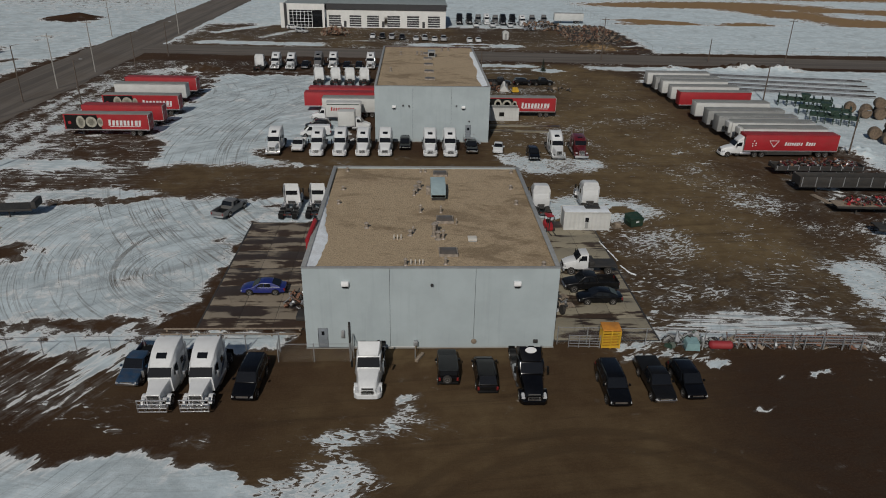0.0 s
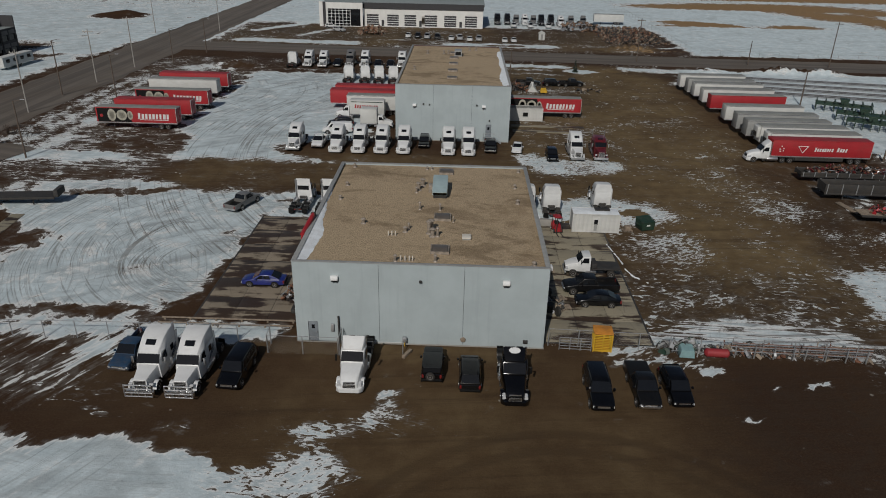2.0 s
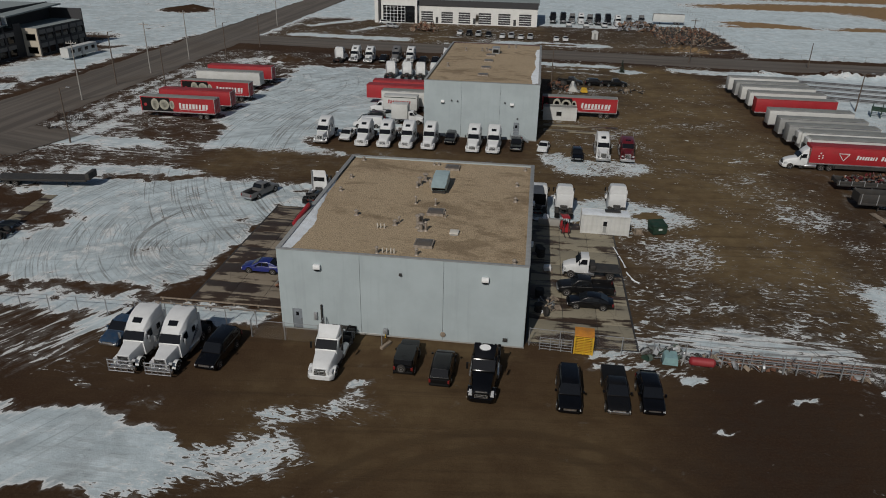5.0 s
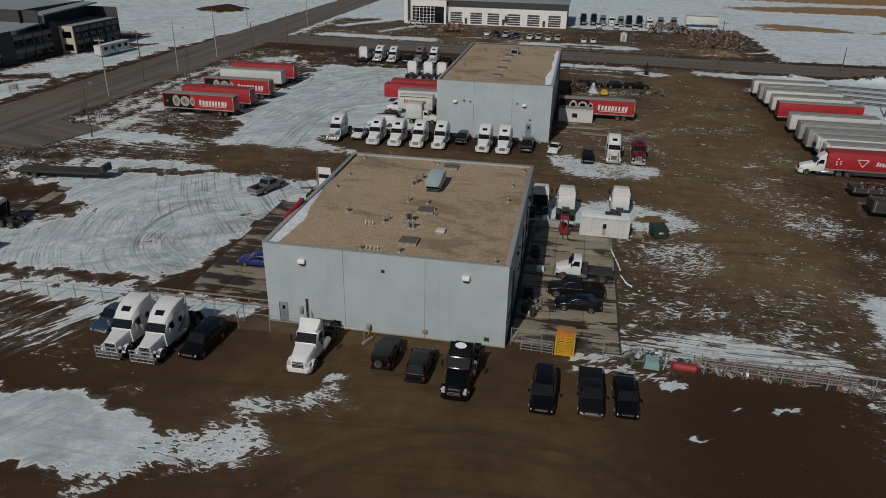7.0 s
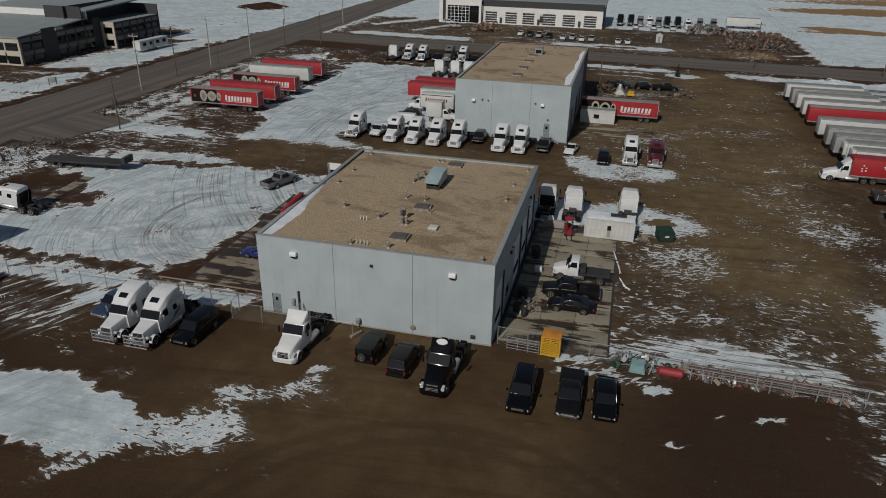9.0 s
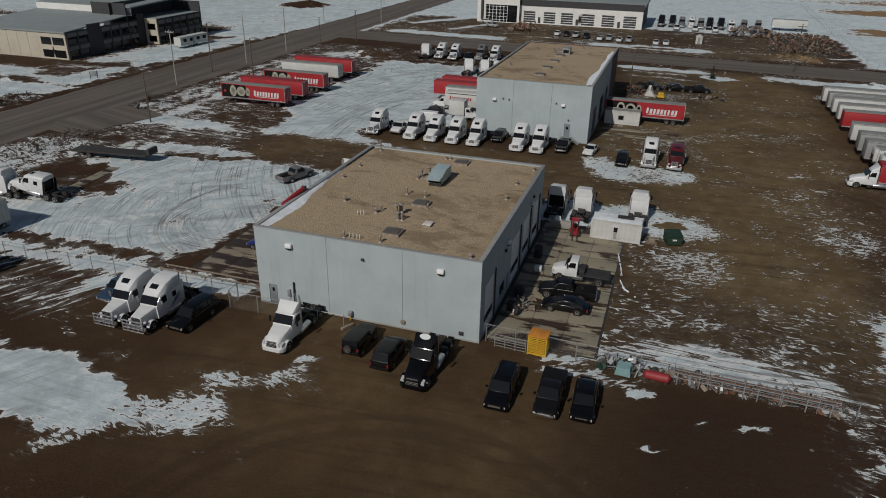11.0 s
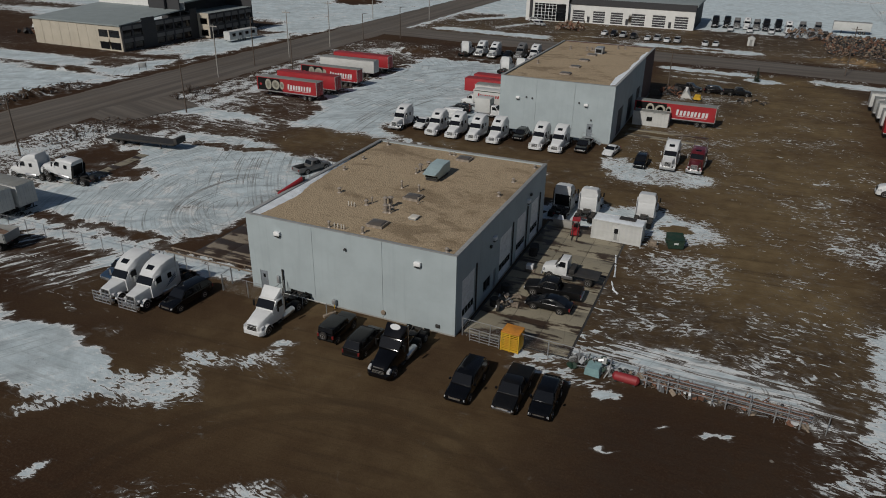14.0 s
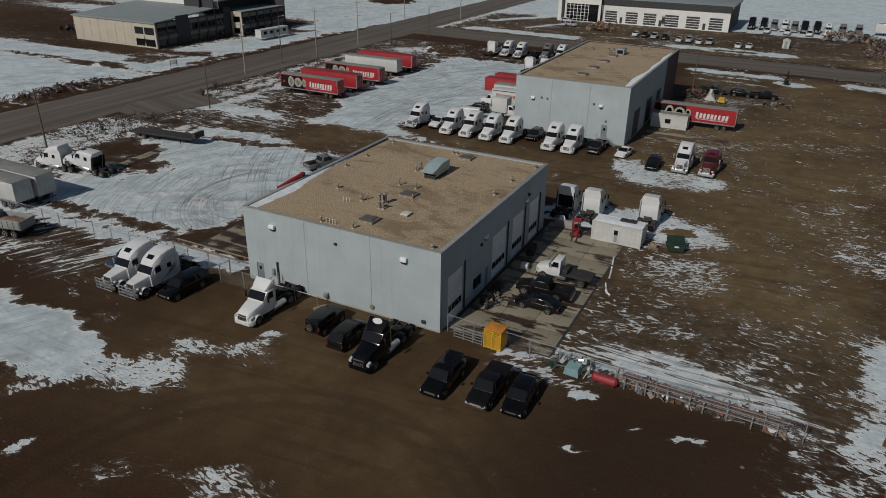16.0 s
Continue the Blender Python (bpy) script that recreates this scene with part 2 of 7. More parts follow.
def ground_material():
    m, t, p = nodes_of("thawing_yard_ground")
    pos = nd(t, "NewGeometry").outputs["Position"]
    at = {k: nd(t, "Attribute", attribute_name=k).outputs["Fac"] for k in ("snow", "streak", "slant", "tan", "grass", "tracks", "rows", "wet", "crumbs")}
    # earth
    n1, n2, n3 = noise_(t, 0.035, 5.0, 0.55, pos), noise_(t, 0.4, 6.0, 0.65, pos), noise_(t, 5.0, 4.0, 0.7, pos)
    ruts = noise_(t, 1.0, 5.0, 0.6, aniso(t, pos, -6, 0.05, 0.9), 0.15)
    mud = mixc(t, step_(t, n1, 0.35, 0.65), (0.0305, 0.0150, 0.0082), (0.0485, 0.0272, 0.0142))
    tan = mixc(t, step_(t, n2, 0.3, 0.7), (0.104, 0.073, 0.036), (0.172, 0.126, 0.066))
    tanf = math_(t, "MULTIPLY", at["tan"], nd(t, "MapRange", {0: noise_(t, 0.06, 4.0, 0.6, pos), 1: 0.35, 2: 0.65, 3: 0.45, 4: 1.0}).outputs[0])
    c = mixc(t, tanf, mud, tan)
    c = mixc(t, math_(t, "MULTIPLY", step_(t, ruts, 0.5, 0.75), 0.5), c, (0.026, 0.016, 0.01))
    c = mixc(t, math_(t, "MULTIPLY", step_(t, n3, 0.4, 0.75), 0.4), c, (0.085, 0.058, 0.034))
    rut = None
    for cx, cy, rr in ((14.0, 26.0, 18.6), (14.0, 26.0, 16.6), (36.0, 90.0, 30.0)):
        dd = nd(t, "VectorMath", {0: pos, 1: (cx, cy, 0)}, operation="DISTANCE").outputs["Value"]
        off = math_(t, "ABSOLUTE", math_(t, "SUBTRACT", math_(t, "ADD", dd, math_(t, "MULTIPLY", n1, 1.0)), rr + 0.5))
        v = math_(t, "MULTIPLY", step_(t, off, 0.7, 0.25), step_(t, n2, 0.3, 0.6))
        rut = v if rut is None else math_(t, "MAXIMUM", rut, v)
    c = mixc(t, math_(t, "MULTIPLY", rut, 0.3), c, (0.022, 0.014, 0.009))
    # soaked, churned earth where snow has just melted; also the darker earth of the south apron
    churn = noise_(t, 0.55, 7.0, 0.68, pos, 0.8)
    c = mixc(t, math_(t, "MULTIPLY", at["wet"], nd(t, "MapRange", {0: churn, 1: 0.35, 2: 0.6, 3: 0.95, 4: 0.35}).outputs[0]), c, (0.036, 0.025, 0.0175))
    # small pale stones and clods pressed into the mud
    clod = nd(t, "TexVoronoi", {"Vector": pos, "Scale": 0.55, "Randomness": 1.0})
    pick = nd(t, "SeparateColor", {0: clod.outputs["Color"]}).outputs[0]
    spot = math_(t, "MULTIPLY", step_(t, math_(t, "ADD", clod.outputs["Distance"], math_(t, "MULTIPLY", n3, 0.12)), 0.17, 0.12), step_(t, pick, 0.88, 0.9))
    c = mixc(t, math_(t, "MULTIPLY", spot, 0.7), c, (0.24, 0.22, 0.19))
    gr = mixc(t, n2, (0.17, 0.105, 0.05), (0.30, 0.20, 0.105))
    c = mixc(t, math_(t, "MULTIPLY", step_(t, math_(t, "ADD", at["grass"], math_(t, "MULTIPLY", math_(t, "SUBTRACT", n2, 0.5), 0.8)), 0.4, 0.6), 0.9), c, gr)
    # snow edge: ragged noise, with wind and tyre streaks in two directions
    turn = step_(t, noise_(t, 0.05, 2.0, 0.5, pos), 0.44, 0.56)
    s1 = nd(t, "Mix", {0: turn, 2: noise_(t, 1.0, 5.0, 0.6, aniso(t, pos, 9, 0.95, 2.5), 1.0), 3: noise_(t, 1.0, 5.0, 0.6, aniso(t, pos, -26, 1.0, 2.4), 1.0)}).outputs[0]
    s2 = noise_(t, 1.0, 6.0, 0.6, aniso(t, pos, -62, 0.2, 1.3), 0.12)
    iso = noise_(t, 0.3, 10.0, 0.72, pos, 0.5)
    # driven-over rows that follow the fence, thin and long
    s3 = noise_(t, 1.0, 5.0, 0.6, aniso(t, pos, 4, 0.13, 1.5), 0.35)
    st = nd(t, "Mix", {0: at["slant"], 2: s1, 3: s2}).outputs[0]
    st = nd(t, "Mix", {0: at["rows"], 2: st, 3: s3}).outputs[0]
    brk = nd(t, "Mix", {0: at["streak"], 2: iso, 3: st}).outputs[0]
    broad = math_(t, "MULTIPLY", math_(t, "MULTIPLY", math_(t, "SUBTRACT", noise_(t, 0.13, 4.0, 0.6, pos), 0.5), 1.1), at["streak"])
    cov = math_(t, "ADD", math_(t, "ADD", at["snow"], broad), math_(t, "MULTIPLY", math_(t, "SUBTRACT", brk, 0.5), 2.4))
    # crumbs of snow scattered over the bare gravel, in loose clusters
    f1 = noise_(t, 1.0, 4.0, 0.55, aniso(t, pos, 6, 0.7, 1.55), 0.9)
    f2 = noise_(t, 0.13, 4.0, 0.62, pos, 0.4)
    crumbs = math_(t, "ADD", math_(t, "ADD", math_(t, "MULTIPLY", math_(t, "SUBTRACT", f1, 0.5), 3.0), math_(t, "MULTIPLY", math_(t, "SUBTRACT", f2, 0.5), 1.5)), math_(t, "SUBTRACT", at["crumbs"], 0.5))
    cov = math_(t, "MAXIMUM", cov, math_(t, "MINIMUM", crumbs, 0.75))
    mask = step_(t, cov, 0.48, 0.52)
    # wet slush left round the melting snow
    slush = math_(t, "MULTIPLY", step_(t, math_(t, "ADD", cov, math_(t, "MULTIPLY", math_(t, "SUBTRACT", noise_(t, 0.6, 6.0, 0.7, pos, 0.6), 0.5), 0.9)), 0.16, 0.6), 0.62)
    c = mixc(t, slush, c, (0.15, 0.142, 0.132))
    # tyre tracks turning in the west yard and on the way to the rear yard: streaks bent round a centre
    def swirl(cx, cy, across, along):
        q = nd(t, "VectorMath", {0: pos, 1: (cx, cy, 0)}, operation="SUBTRACT").outputs[0]
        sp = nd(t, "SeparateXYZ", {0: q})
        d = nd(t, "VectorMath", {0: q}, operation="LENGTH").outputs["Value"]
        th = math_(t, "ARCTAN2", sp.outputs[0], math_(t, "MULTIPLY", sp.outputs[1], -1.0))
        v = nd(t, "CombineXYZ", {0: math_(t, "MULTIPLY", d, across), 1: math_(t, "MULTIPLY", th, along), 2: cx * 0.37}).outputs[0]
        return d, noise_(t, 1.0, 3.0, 0.55, v, 0.05)

    dark, arcs = None, None
    for cx, cy, r0, r1, across, along, lo, amt in ((-20.5, 77.2, 12.8, 17.2, 4.2, 0.9, 0.5, 1.0), (-24.5, 74.0, 4.0, 11.5, 3.6, 0.9, 0.5, 0.9), (-30.0, 78.0, 6.0, 9.5, 3.4, 1.1, 0.52, 0.8), (-17.0, 82.0, 16.0, 40.0, 4.6, 2.6, 0.54, 0.6),
                                                   (33.0, 128.0, 61.0, 88.0, 3.0, 4.5, 0.53, 0.8), (-75.0, 160.0, 26.0, 48.0, 2.0, 2.5, 0.56, 0.6), (-62.0, 60.0, 14.0, 48.0, 4.2, 3.4, 0.56, 0.42), (37.0, 58.7, 3.0, 9.5, 2.2, 1.2, 0.54, 0.8)):
        d, nz = swirl(cx, cy, across, along)
        band = math_(t, "MULTIPLY", step_(t, d, r0, r0 + 1.5), step_(t, d, r1, r1 - 3.0))
        v = math_(t, "MULTIPLY", math_(t, "MULTIPLY", step_(t, nz, lo, lo + 0.1), band), amt)
        dark = v if dark is None else math_(t, "MAXIMUM", dark, v)
        arcs = nz if arcs is None or cx == -17.0 else arcs
    dark = math_(t, "MULTIPLY", math_(t, "MULTIPLY", dark, at["tracks"]), nd(t, "MapRange", {0: noise_(t, 0.16, 5.0, 0.65, pos, 0.8), 1: 0.38, 2: 0.6, 3: 0.4, 4: 1.0}).outputs[0])
    grime = step_(t, noise_(t, 0.09, 8.0, 0.7, pos, 1.0), 0.45, 0.7)
    fines = math_(t, "MULTIPLY", math_(t, "MULTIPLY", step_(t, st, 0.5, 0.72), 0.25), math_(t, "MAXIMUM", at["streak"], math_(t, "MULTIPLY", at["tracks"], 0.5)))
    thin = math_(t, "MAXIMUM", math_(t, "MULTIPLY", dark, math_(t, "ADD", n3, 0.35)), fines)
    sn = mixc(t, step_(t, n2, 0.25, 0.75), (0.38, 0.445, 0.47), (0.56, 0.635, 0.66))
    sn = mixc(t, math_(t, "MULTIPLY", grime, 0.45), sn, (0.25, 0.275, 0.28))
    # slush pressed through by wheels: broad grey swaths, with scattered mud crumbs
    swath = step_(t, noise_(t, 1.0, 6.0, 0.62, aniso(t, pos, -38, 0.09, 0.35), 0.8), 0.48, 0.66)
    sn = mixc(t, math_(t, "MULTIPLY", math_(t, "MULTIPLY", swath, at["tracks"]), 0.5), sn, (0.235, 0.255, 0.26))
    crumb = math_(t, "MULTIPLY", step_(t, noise_(t, 2.6, 5.0, 0.7, pos, 0.4), 0.6, 0.7), step_(t, noise_(t, 0.14, 4.0, 0.6, pos), 0.44, 0.62))
    sn = mixc(t, math_(t, "MULTIPLY", crumb, 0.6), sn, (0.12, 0.105, 0.09))
    sn = mixc(t, math_(t, "MULTIPLY", step_(t, arcs, 0.42, 0.62), math_(t, "MULTIPLY", math_(t, "MULTIPLY", at["tracks"], step_(t, noise_(t, 0.11, 4.0, 0.6, pos, 0.7), 0.4, 0.62)), 0.5)), sn, (0.27, 0.29, 0.295))
    sn = mixc(t, step_(t, cov, 0.8, 0.5), sn, (0.62, 0.63, 0.62))
    sn = mixc(t, thin, sn, (0.085, 0.07, 0.055))
    c = mixc(t, mask, c, sn)
    t.links.new(c, p.inputs["Base Color"])
    p.inputs["Roughness"].default_value = 0.9
    p.inputs["Specular IOR Level"].default_value = 0.1
    h = math_(t, "ADD", math_(t, "MULTIPLY", mask, 0.6), math_(t, "ADD", math_(t, "MULTIPLY", n3, 0.5), math_(t, "MULTIPLY", ruts, 0.8)))
    t.links.new(nd(t, "Bump", {"Height": h, "Distance": 0.12, "Strength": 0.55}).outputs[0], p.inputs["Normal"])
    return m


def road_material():
    m, t, p = nodes_of("muddy_asphalt_road")
    co = nd(t, "TexCoord").outputs["Object"]
    lanes = noise_(t, 1.0, 4.0, 0.6, nd(t, "Mapping", {0: co, 3: (0.45, 0.012, 1)}).outputs[0])
    a, g = noise_(t, 0.06, 5.0, 0.6, co), noise_(t, 6.0, 3.0, 0.6, co)
    c = mixc(t, step_(t, lanes, 0.35, 0.65), (0.07, 0.059, 0.048), (0.135, 0.115, 0.095))
    c = mixc(t, math_(t, "MULTIPLY", step_(t, a, 0.45, 0.7), 0.5), c, (0.085, 0.064, 0.045))
    c = mixc(t, math_(t, "MULTIPLY", g, 0.3), c, (0.05, 0.042, 0.036))
    t.links.new(c, p.inputs["Base Color"])
    p.inputs["Roughness"].default_value = 0.85
    t.links.new(nd(t, "Bump", {"Height": g, "Distance": 0.02, "Strength": 0.4}).outputs[0], p.inputs["Normal"])
    return m


GROUND, ROAD = ground_material(), road_material()


# ---- mesh helpers ----
def finish(name, bm, material, angle=38):
    me = bpy.data.meshes.new(name)
    bm.normal_update()
    bm.to_mesh(me)
    bm.free()
    me.materials.append(material)
    me.shade_smooth()
    me.set_sharp_from_angle(angle=radians(angle))
    return me


def part(name, bm, material, parent, label=""):
    """One mesh object under a thing or a part; bm may be a bmesh or a finished mesh."""
    me = bm if isinstance(bm, bpy.types.Mesh) else finish(name, bm, material)
    ob = new(name, me)
    ob.parent = parent
    if label:
        tagged(ob, label)
    return ob


def thing(name, m, label, category, group="", kind=""):
    ob = new(name)
    ob.empty_display_size = 0.3
    ob.matrix_world = m
    return tagged(ob, label, category, group, kind)


def solid(name, bm, material, label, category, group="", kind=""):
    return tagged(new(name, finish(name, bm, material)), label, category, group, kind)


def B(bm=None):
    return bm or bmesh.new()


def box(x0, x1, y0, y1, z0, z1, bevel=0.0, bm=None, rot=None):
    bm = B(bm)
    g = bmesh.ops.create_cube(bm, size=1.0)["verts"]
    for v in g:
        v.co = Vector(((x0 + x1) / 2 + v.co.x * (x1 - x0), (y0 + y1) / 2 + v.co.y * (y1 - y0), (z0 + z1) / 2 + v.co.z * (z1 - z0)))
        if rot:
            v.co = rot @ v.co
    if bevel:
        es = list({e for v in g for e in v.link_edges})
        bmesh.ops.bevel(bm, geom=es, offset=bevel, segments=2, profile=0.5, affect="EDGES")
    return bm


def tube(p0, p1, r, seg=8, bm=None, r1=None):
    bm = B(bm)
    p0, p1 = Vector(p0), Vector(p1)
    d = p1 - p0
    m = Matrix.Translation((p0 + p1) / 2) @ d.to_track_quat("Z", "Y").to_matrix().to_4x4()
    bmesh.ops.create_cone(bm, cap_ends=True, segments=seg, radius1=r, radius2=r if r1 is None else r1, depth=d.length, matrix=m)
    return bm


def loft(secs, bm=None, k=3):
    """Skin through upright sections (y, half width below, half width above, z0, z1, corner radius)."""
    bm = B(bm)
    rings = []
    for y, w0, w1, z0, z1, r in secs:
        pts = []
        for sx, sz, w, z in ((1, -1, w0, z0), (1, 1, w1, z1), (-1, 1, w1, z1), (-1, -1, w0, z0)):
            rr = r if sz > 0 else r * 0.4
            start = {(1, -1): -90, (1, 1): 0, (-1, 1): 90, (-1, -1): 180}[(sx, sz)]
            for i in range(k):
                a = radians(start + 90 * i / (k - 1))
                pts.append(Vector((sx * (w - rr) + rr * math.cos(a), y, z - sz * rr + rr * math.sin(a))))
        rings.append([bm.verts.new(q) for q in pts])
    n = 4 * k
    for a, b in zip(rings, rings[1:]):
        for i in range(n):
            bm.faces.new((a[i], a[(i + 1) % n], b[(i + 1) % n], b[i]))
    bm.faces.new(rings[0][::-1])
    bm.faces.new(rings[-1])
    bmesh.ops.recalc_face_normals(bm, faces=bm.faces)
    return bm


def pane(a, b, c, d, inset=0.06, out=0.012, bm=None):
    """A thin plate on the four-sided patch a b c d (anticlockwise from outside), drawn in by a share of its size."""
    bm = B(bm)
    q = [Vector(v) for v in (a, b, c, d)]
    mid = sum(q, Vector()) / 4
    n = (q[1] - q[0]).cross(q[3] - q[0]).normalized()
    q = [v.lerp(mid, inset) for v in q]
    lo = [bm.verts.new(v - n * 0.01) for v in q]
    hi = [bm.verts.new(v + n * out) for v in q]
    bm.faces.new(hi)
    bm.faces.new(lo[::-1])
    for i in range(4):
        bm.faces.new((lo[i], lo[(i + 1) % 4], hi[(i + 1) % 4], hi[i]))
    return bm


def lathe(prof, seg=20, bm=None, m=Matrix()):
    """Turn a profile of (radius, x) about the x axis."""
    bm = B(bm)
    rings = []
    for r, x in prof:
        rings.append([bm.verts.new(m @ Vector((x, r * math.cos(2 * math.pi * i / seg), r * math.sin(2 * math.pi * i / seg)))) for i in range(seg)])
    for a, b in zip(rings, rings[1:]):
        for i in range(seg):
            bm.faces.new((a[i], a[(i + 1) % seg], b[(i + 1) % seg], b[i]))
    bm.faces.new(rings[0])
    bm.faces.new(rings[-1][::-1])
    bmesh.ops.recalc_face_normals(bm, faces=bm.faces)
    return bm


WHEELS = {}


def wheel(parent, x, y, r, w, rim=None, z=None):
    """A tyre with its rim; side taken from the sign of x."""
    rim = rim or ALU
    key = (r, w, rim.name)
    if key not in WHEELS:
        h = w / 2
        ty = finish("wheel", lathe([(r * 0.55, -h), (r * 0.9, -h), (r, -h * 0.75), (r, h * 0.75), (r * 0.9, h), (r * 0.55, h)]), RUBBER)
        bm = lathe([(r * 0.58, h - 0.06), (r * 0.6, h + 0.012), (r * 0.52, h + 0.006), (r * 0.44, h - 0.05), (r * 0.2, h - 0.03), (r * 0.18, h + 0.03), (r * 0.05, h + 0.035)])
        WHEELS[key] = (ty, finish("rim", bm, rim))
    ty, ri = WHEELS[key]
    ob = part("wheel", ty, None, parent, "muddy black tyre")
    ob.location = (x, y, r if z is None else z)
    rm = part("rim", ri, None, ob, "metal wheel rim")
    if x < 0:
        rm.rotation_euler = (0, 0, math.pi)
    return ob


# ---- ground ----
def spaced(a, b, fine, far, grow=1.25):
    """Even steps from a to b, then growing steps out to far on both sides."""
    mid = list(np.arange(a, b + 1e-6, fine))
    s, v = fine, mid[-1]
    while v < far[1]:
        s *= grow
        v += s
        mid.append(v)
    s, v = fine, mid[0]
    while v > far[0]:
        s *= grow
        v -= s
        mid.insert(0, v)
    return np.array(mid)


gx = spaced(-106, 104, 0.6, (-2500, 2500))
gy = np.concatenate([spaced(30, 135, 0.5, (-900, 30), 1.3)[:-1], spaced(136, 330, 1.1, (136, 3600), 1.2)])
gy = np.unique(np.round(gy, 3))
GX, GY = np.meshgrid(gx, gy)


# the edges of all patches wander a little
WX = GX + 0.55 * np.sin(GY * 0.8 + 1.4 * np.sin(GX * 0.45)) + 0.4 * np.sin(GY * 2.1 + GX * 1.2) + 0.25 * np.sin(GX * 2.9 - GY * 3.1)
WY = GY + 0.5 * np.sin(GX * 0.7 + 1.2 * np.sin(GY * 0.5)) + 0.35 * np.sin(GX * 1.9 - GY * 1.3) + 0.25 * np.sin(GX * 3.3 + GY * 2.3)


def patch(a, x, y, rx, ry, amount, deg=0.0, soft=0.25):
    """Draw the layer a towards an amount inside a soft ellipse."""
    c, s = math.cos(radians(deg)), math.sin(radians(deg))
    u, v = ((WX - x) * c + (WY - y) * s) / rx, (-(WX - x) * s + (WY - y) * c) / ry
    w = np.clip((1 + soft - np.sqrt(u * u + v * v)) / (2 * soft), 0, 1)
    a += (amount - a) * w


def area(a, x0, x1, y0, y1, amount, soft=2.0):
    """The same inside a soft rectangle."""
    d = np.maximum(np.maximum(x0 - WX, WX - x1), np.maximum(y0 - WY, WY - y1))
    a += (amount - a) * np.clip(0.5 - d / (2 * soft), 0, 1)


def band(a, x0, y0, x1, y1, half, amount, soft=1.0):
    """The same along a line."""
    dx, dy = x1 - x0, y1 - y0
    k = np.clip(((WX - x0) * dx + (WY - y0) * dy) / (dx * dx + dy * dy), 0, 1)
    d = np.hypot(WX - x0 - k * dx, WY - y0 - k * dy) - half
    a += (amount - a) * np.clip(0.5 - d / (2 * soft), 0, 1)


snow, streak, slant, tan, grass, tracks, rows, wet, crumbs, hgt = (np.zeros_like(GX) for _ in range(10))
# open country: snow fields, with stubble and bare bands
area(snow, -3000, 3000, 232, 4000, 0.95, 4)
area(snow, -3000, -103, -900, 4000, 0.9, 3)
area(grass, -3000, 3000, 300, 4000, 0.35, 60)
area(grass, -3000, -103, 200, 4000, 0.3, 20)
for x, y, rx, ry, deg in ((150, 382, 64, 15, 4), (185, 335, 46, 15, -52), (99, 288, 20, 9, -55), (112, 270, 17, 8, -20), (105, 308, 18, 8, -25), (140, 300, 14, 10, 30), (215, 290, 40, 9, -30), (230, 360, 70, 12, -20), (260, 440, 160, 22, 4), (128, 250, 18, 2.5, -12), (150, 262, 22, 4, 20), (240, 300, 50, 7, -25)):
    patch(snow, x, y, rx, ry, -0.1, deg, 0.3)
    patch(grass, x, y, rx, ry, 1.0, deg, 0.4)
patch(snow, -132, 292, 10, 10, -0.1)
patch(snow, -117, 240, 6, 14, 0.1, 20)
patch(snow, -113, 266, 5, 7, 0.15)
area(snow, -420, -103, 330, 420, 0.62, 30)
area(snow, -300, -104, 124, 225, 0.28, 6)
band(snow, -120, 150, -118, 180, 4, 0.8, 3)
band(snow, -108, 142, -108, 200, 3.5, 0.85, 2)
area(snow, -260, -166, 152, 195, 0.1, 8)
patch(snow, -200, 205, 40, 10, 0.85)
area(streak, -300, -104, 124, 230, 0.5, 6)
area(snow, -122, -101, 205, 300, 0.86, 3)
area(snow, -300, -104, 60, 126, 0.95, 3)
band(snow, -300, 128, -132, 138, 6, 0.93, 3)
band(snow, -132, 134, -110, 132, 2.5, 0.85, 2)
patch(snow, -124, 129, 8, 4, 0.2, 10)
patch(snow, -108, 140, 5, 9, 0.9)
patch(snow, -112, 178, 6, 16, 0.92)
patch(snow, -104, 150, 2.5, 12, 0.35)
area(snow, -166, -128, 141, 152, 0.08, 2)
band(snow, -126, 150, -110, 152, 2.0, 0.1, 2)
# ground round the far dealership
area(snow, -79, 82, 230, 300, 0.24, 5)
area(rows, -79, 82, 226, 300, 0.55, 4)
area(wet, -79, 12, 246, 276, 0.6, 4)
area(wet, 14, 50, 246, 282, 0.8, 4)
area(streak, -79, 82, 196, 300, 0.7, 5)
area(tan, -79, 60, 230, 278, 0.55, 4)
patch(tan, 58, 235, 9, 4, 1.0)
patch(grass, 59, 234, 8, 2.4, 0.5)
band(grass, 62, 231, 78, 236, 1.2, 0.5)
band(snow, 62, 238, 77, 243.5, 0.8, 0.8, 0.8)
area(snow, 10, 80, 285, 420, 0.95, 4)
band(snow, -68, 240, -30, 238, 3.2, 0.9, 1.5)
band(snow, -70, 262, -55, 285, 2.0, 0.8, 1.0)
band(snow, 2, 240, 34, 239, 3.2, 0.84, 1.2)
patch(snow, 20, 239, 7, 1.8, 0.1, 0, 0.3)
patch(snow, 30, 263, 9, 3.0, 0.6)
band(snow, 16, 286, 56, 287, 4.0, 0.7, 2)
band(snow, -52, 252, -44, 268, 1.4, 0.7, 1)
band(tan, -34, 274, 12, 275, 3.5, 1.0, 1)
band(tan, -22, 240, -24, 272, 6.0, 1.0, 2)
band(snow, -24, 232, -22, 272, 5.0, 0.0, 2)
band(snow, -14, 247, -24, 246, 1.0, 0.6, 1)
patch(snow, 25, 262, 16, 10, 0.05)
patch(grass, -55, 262, 20, 14, 0.35)
area(snow, -79, -50, 285, 420, 0.85, 5)
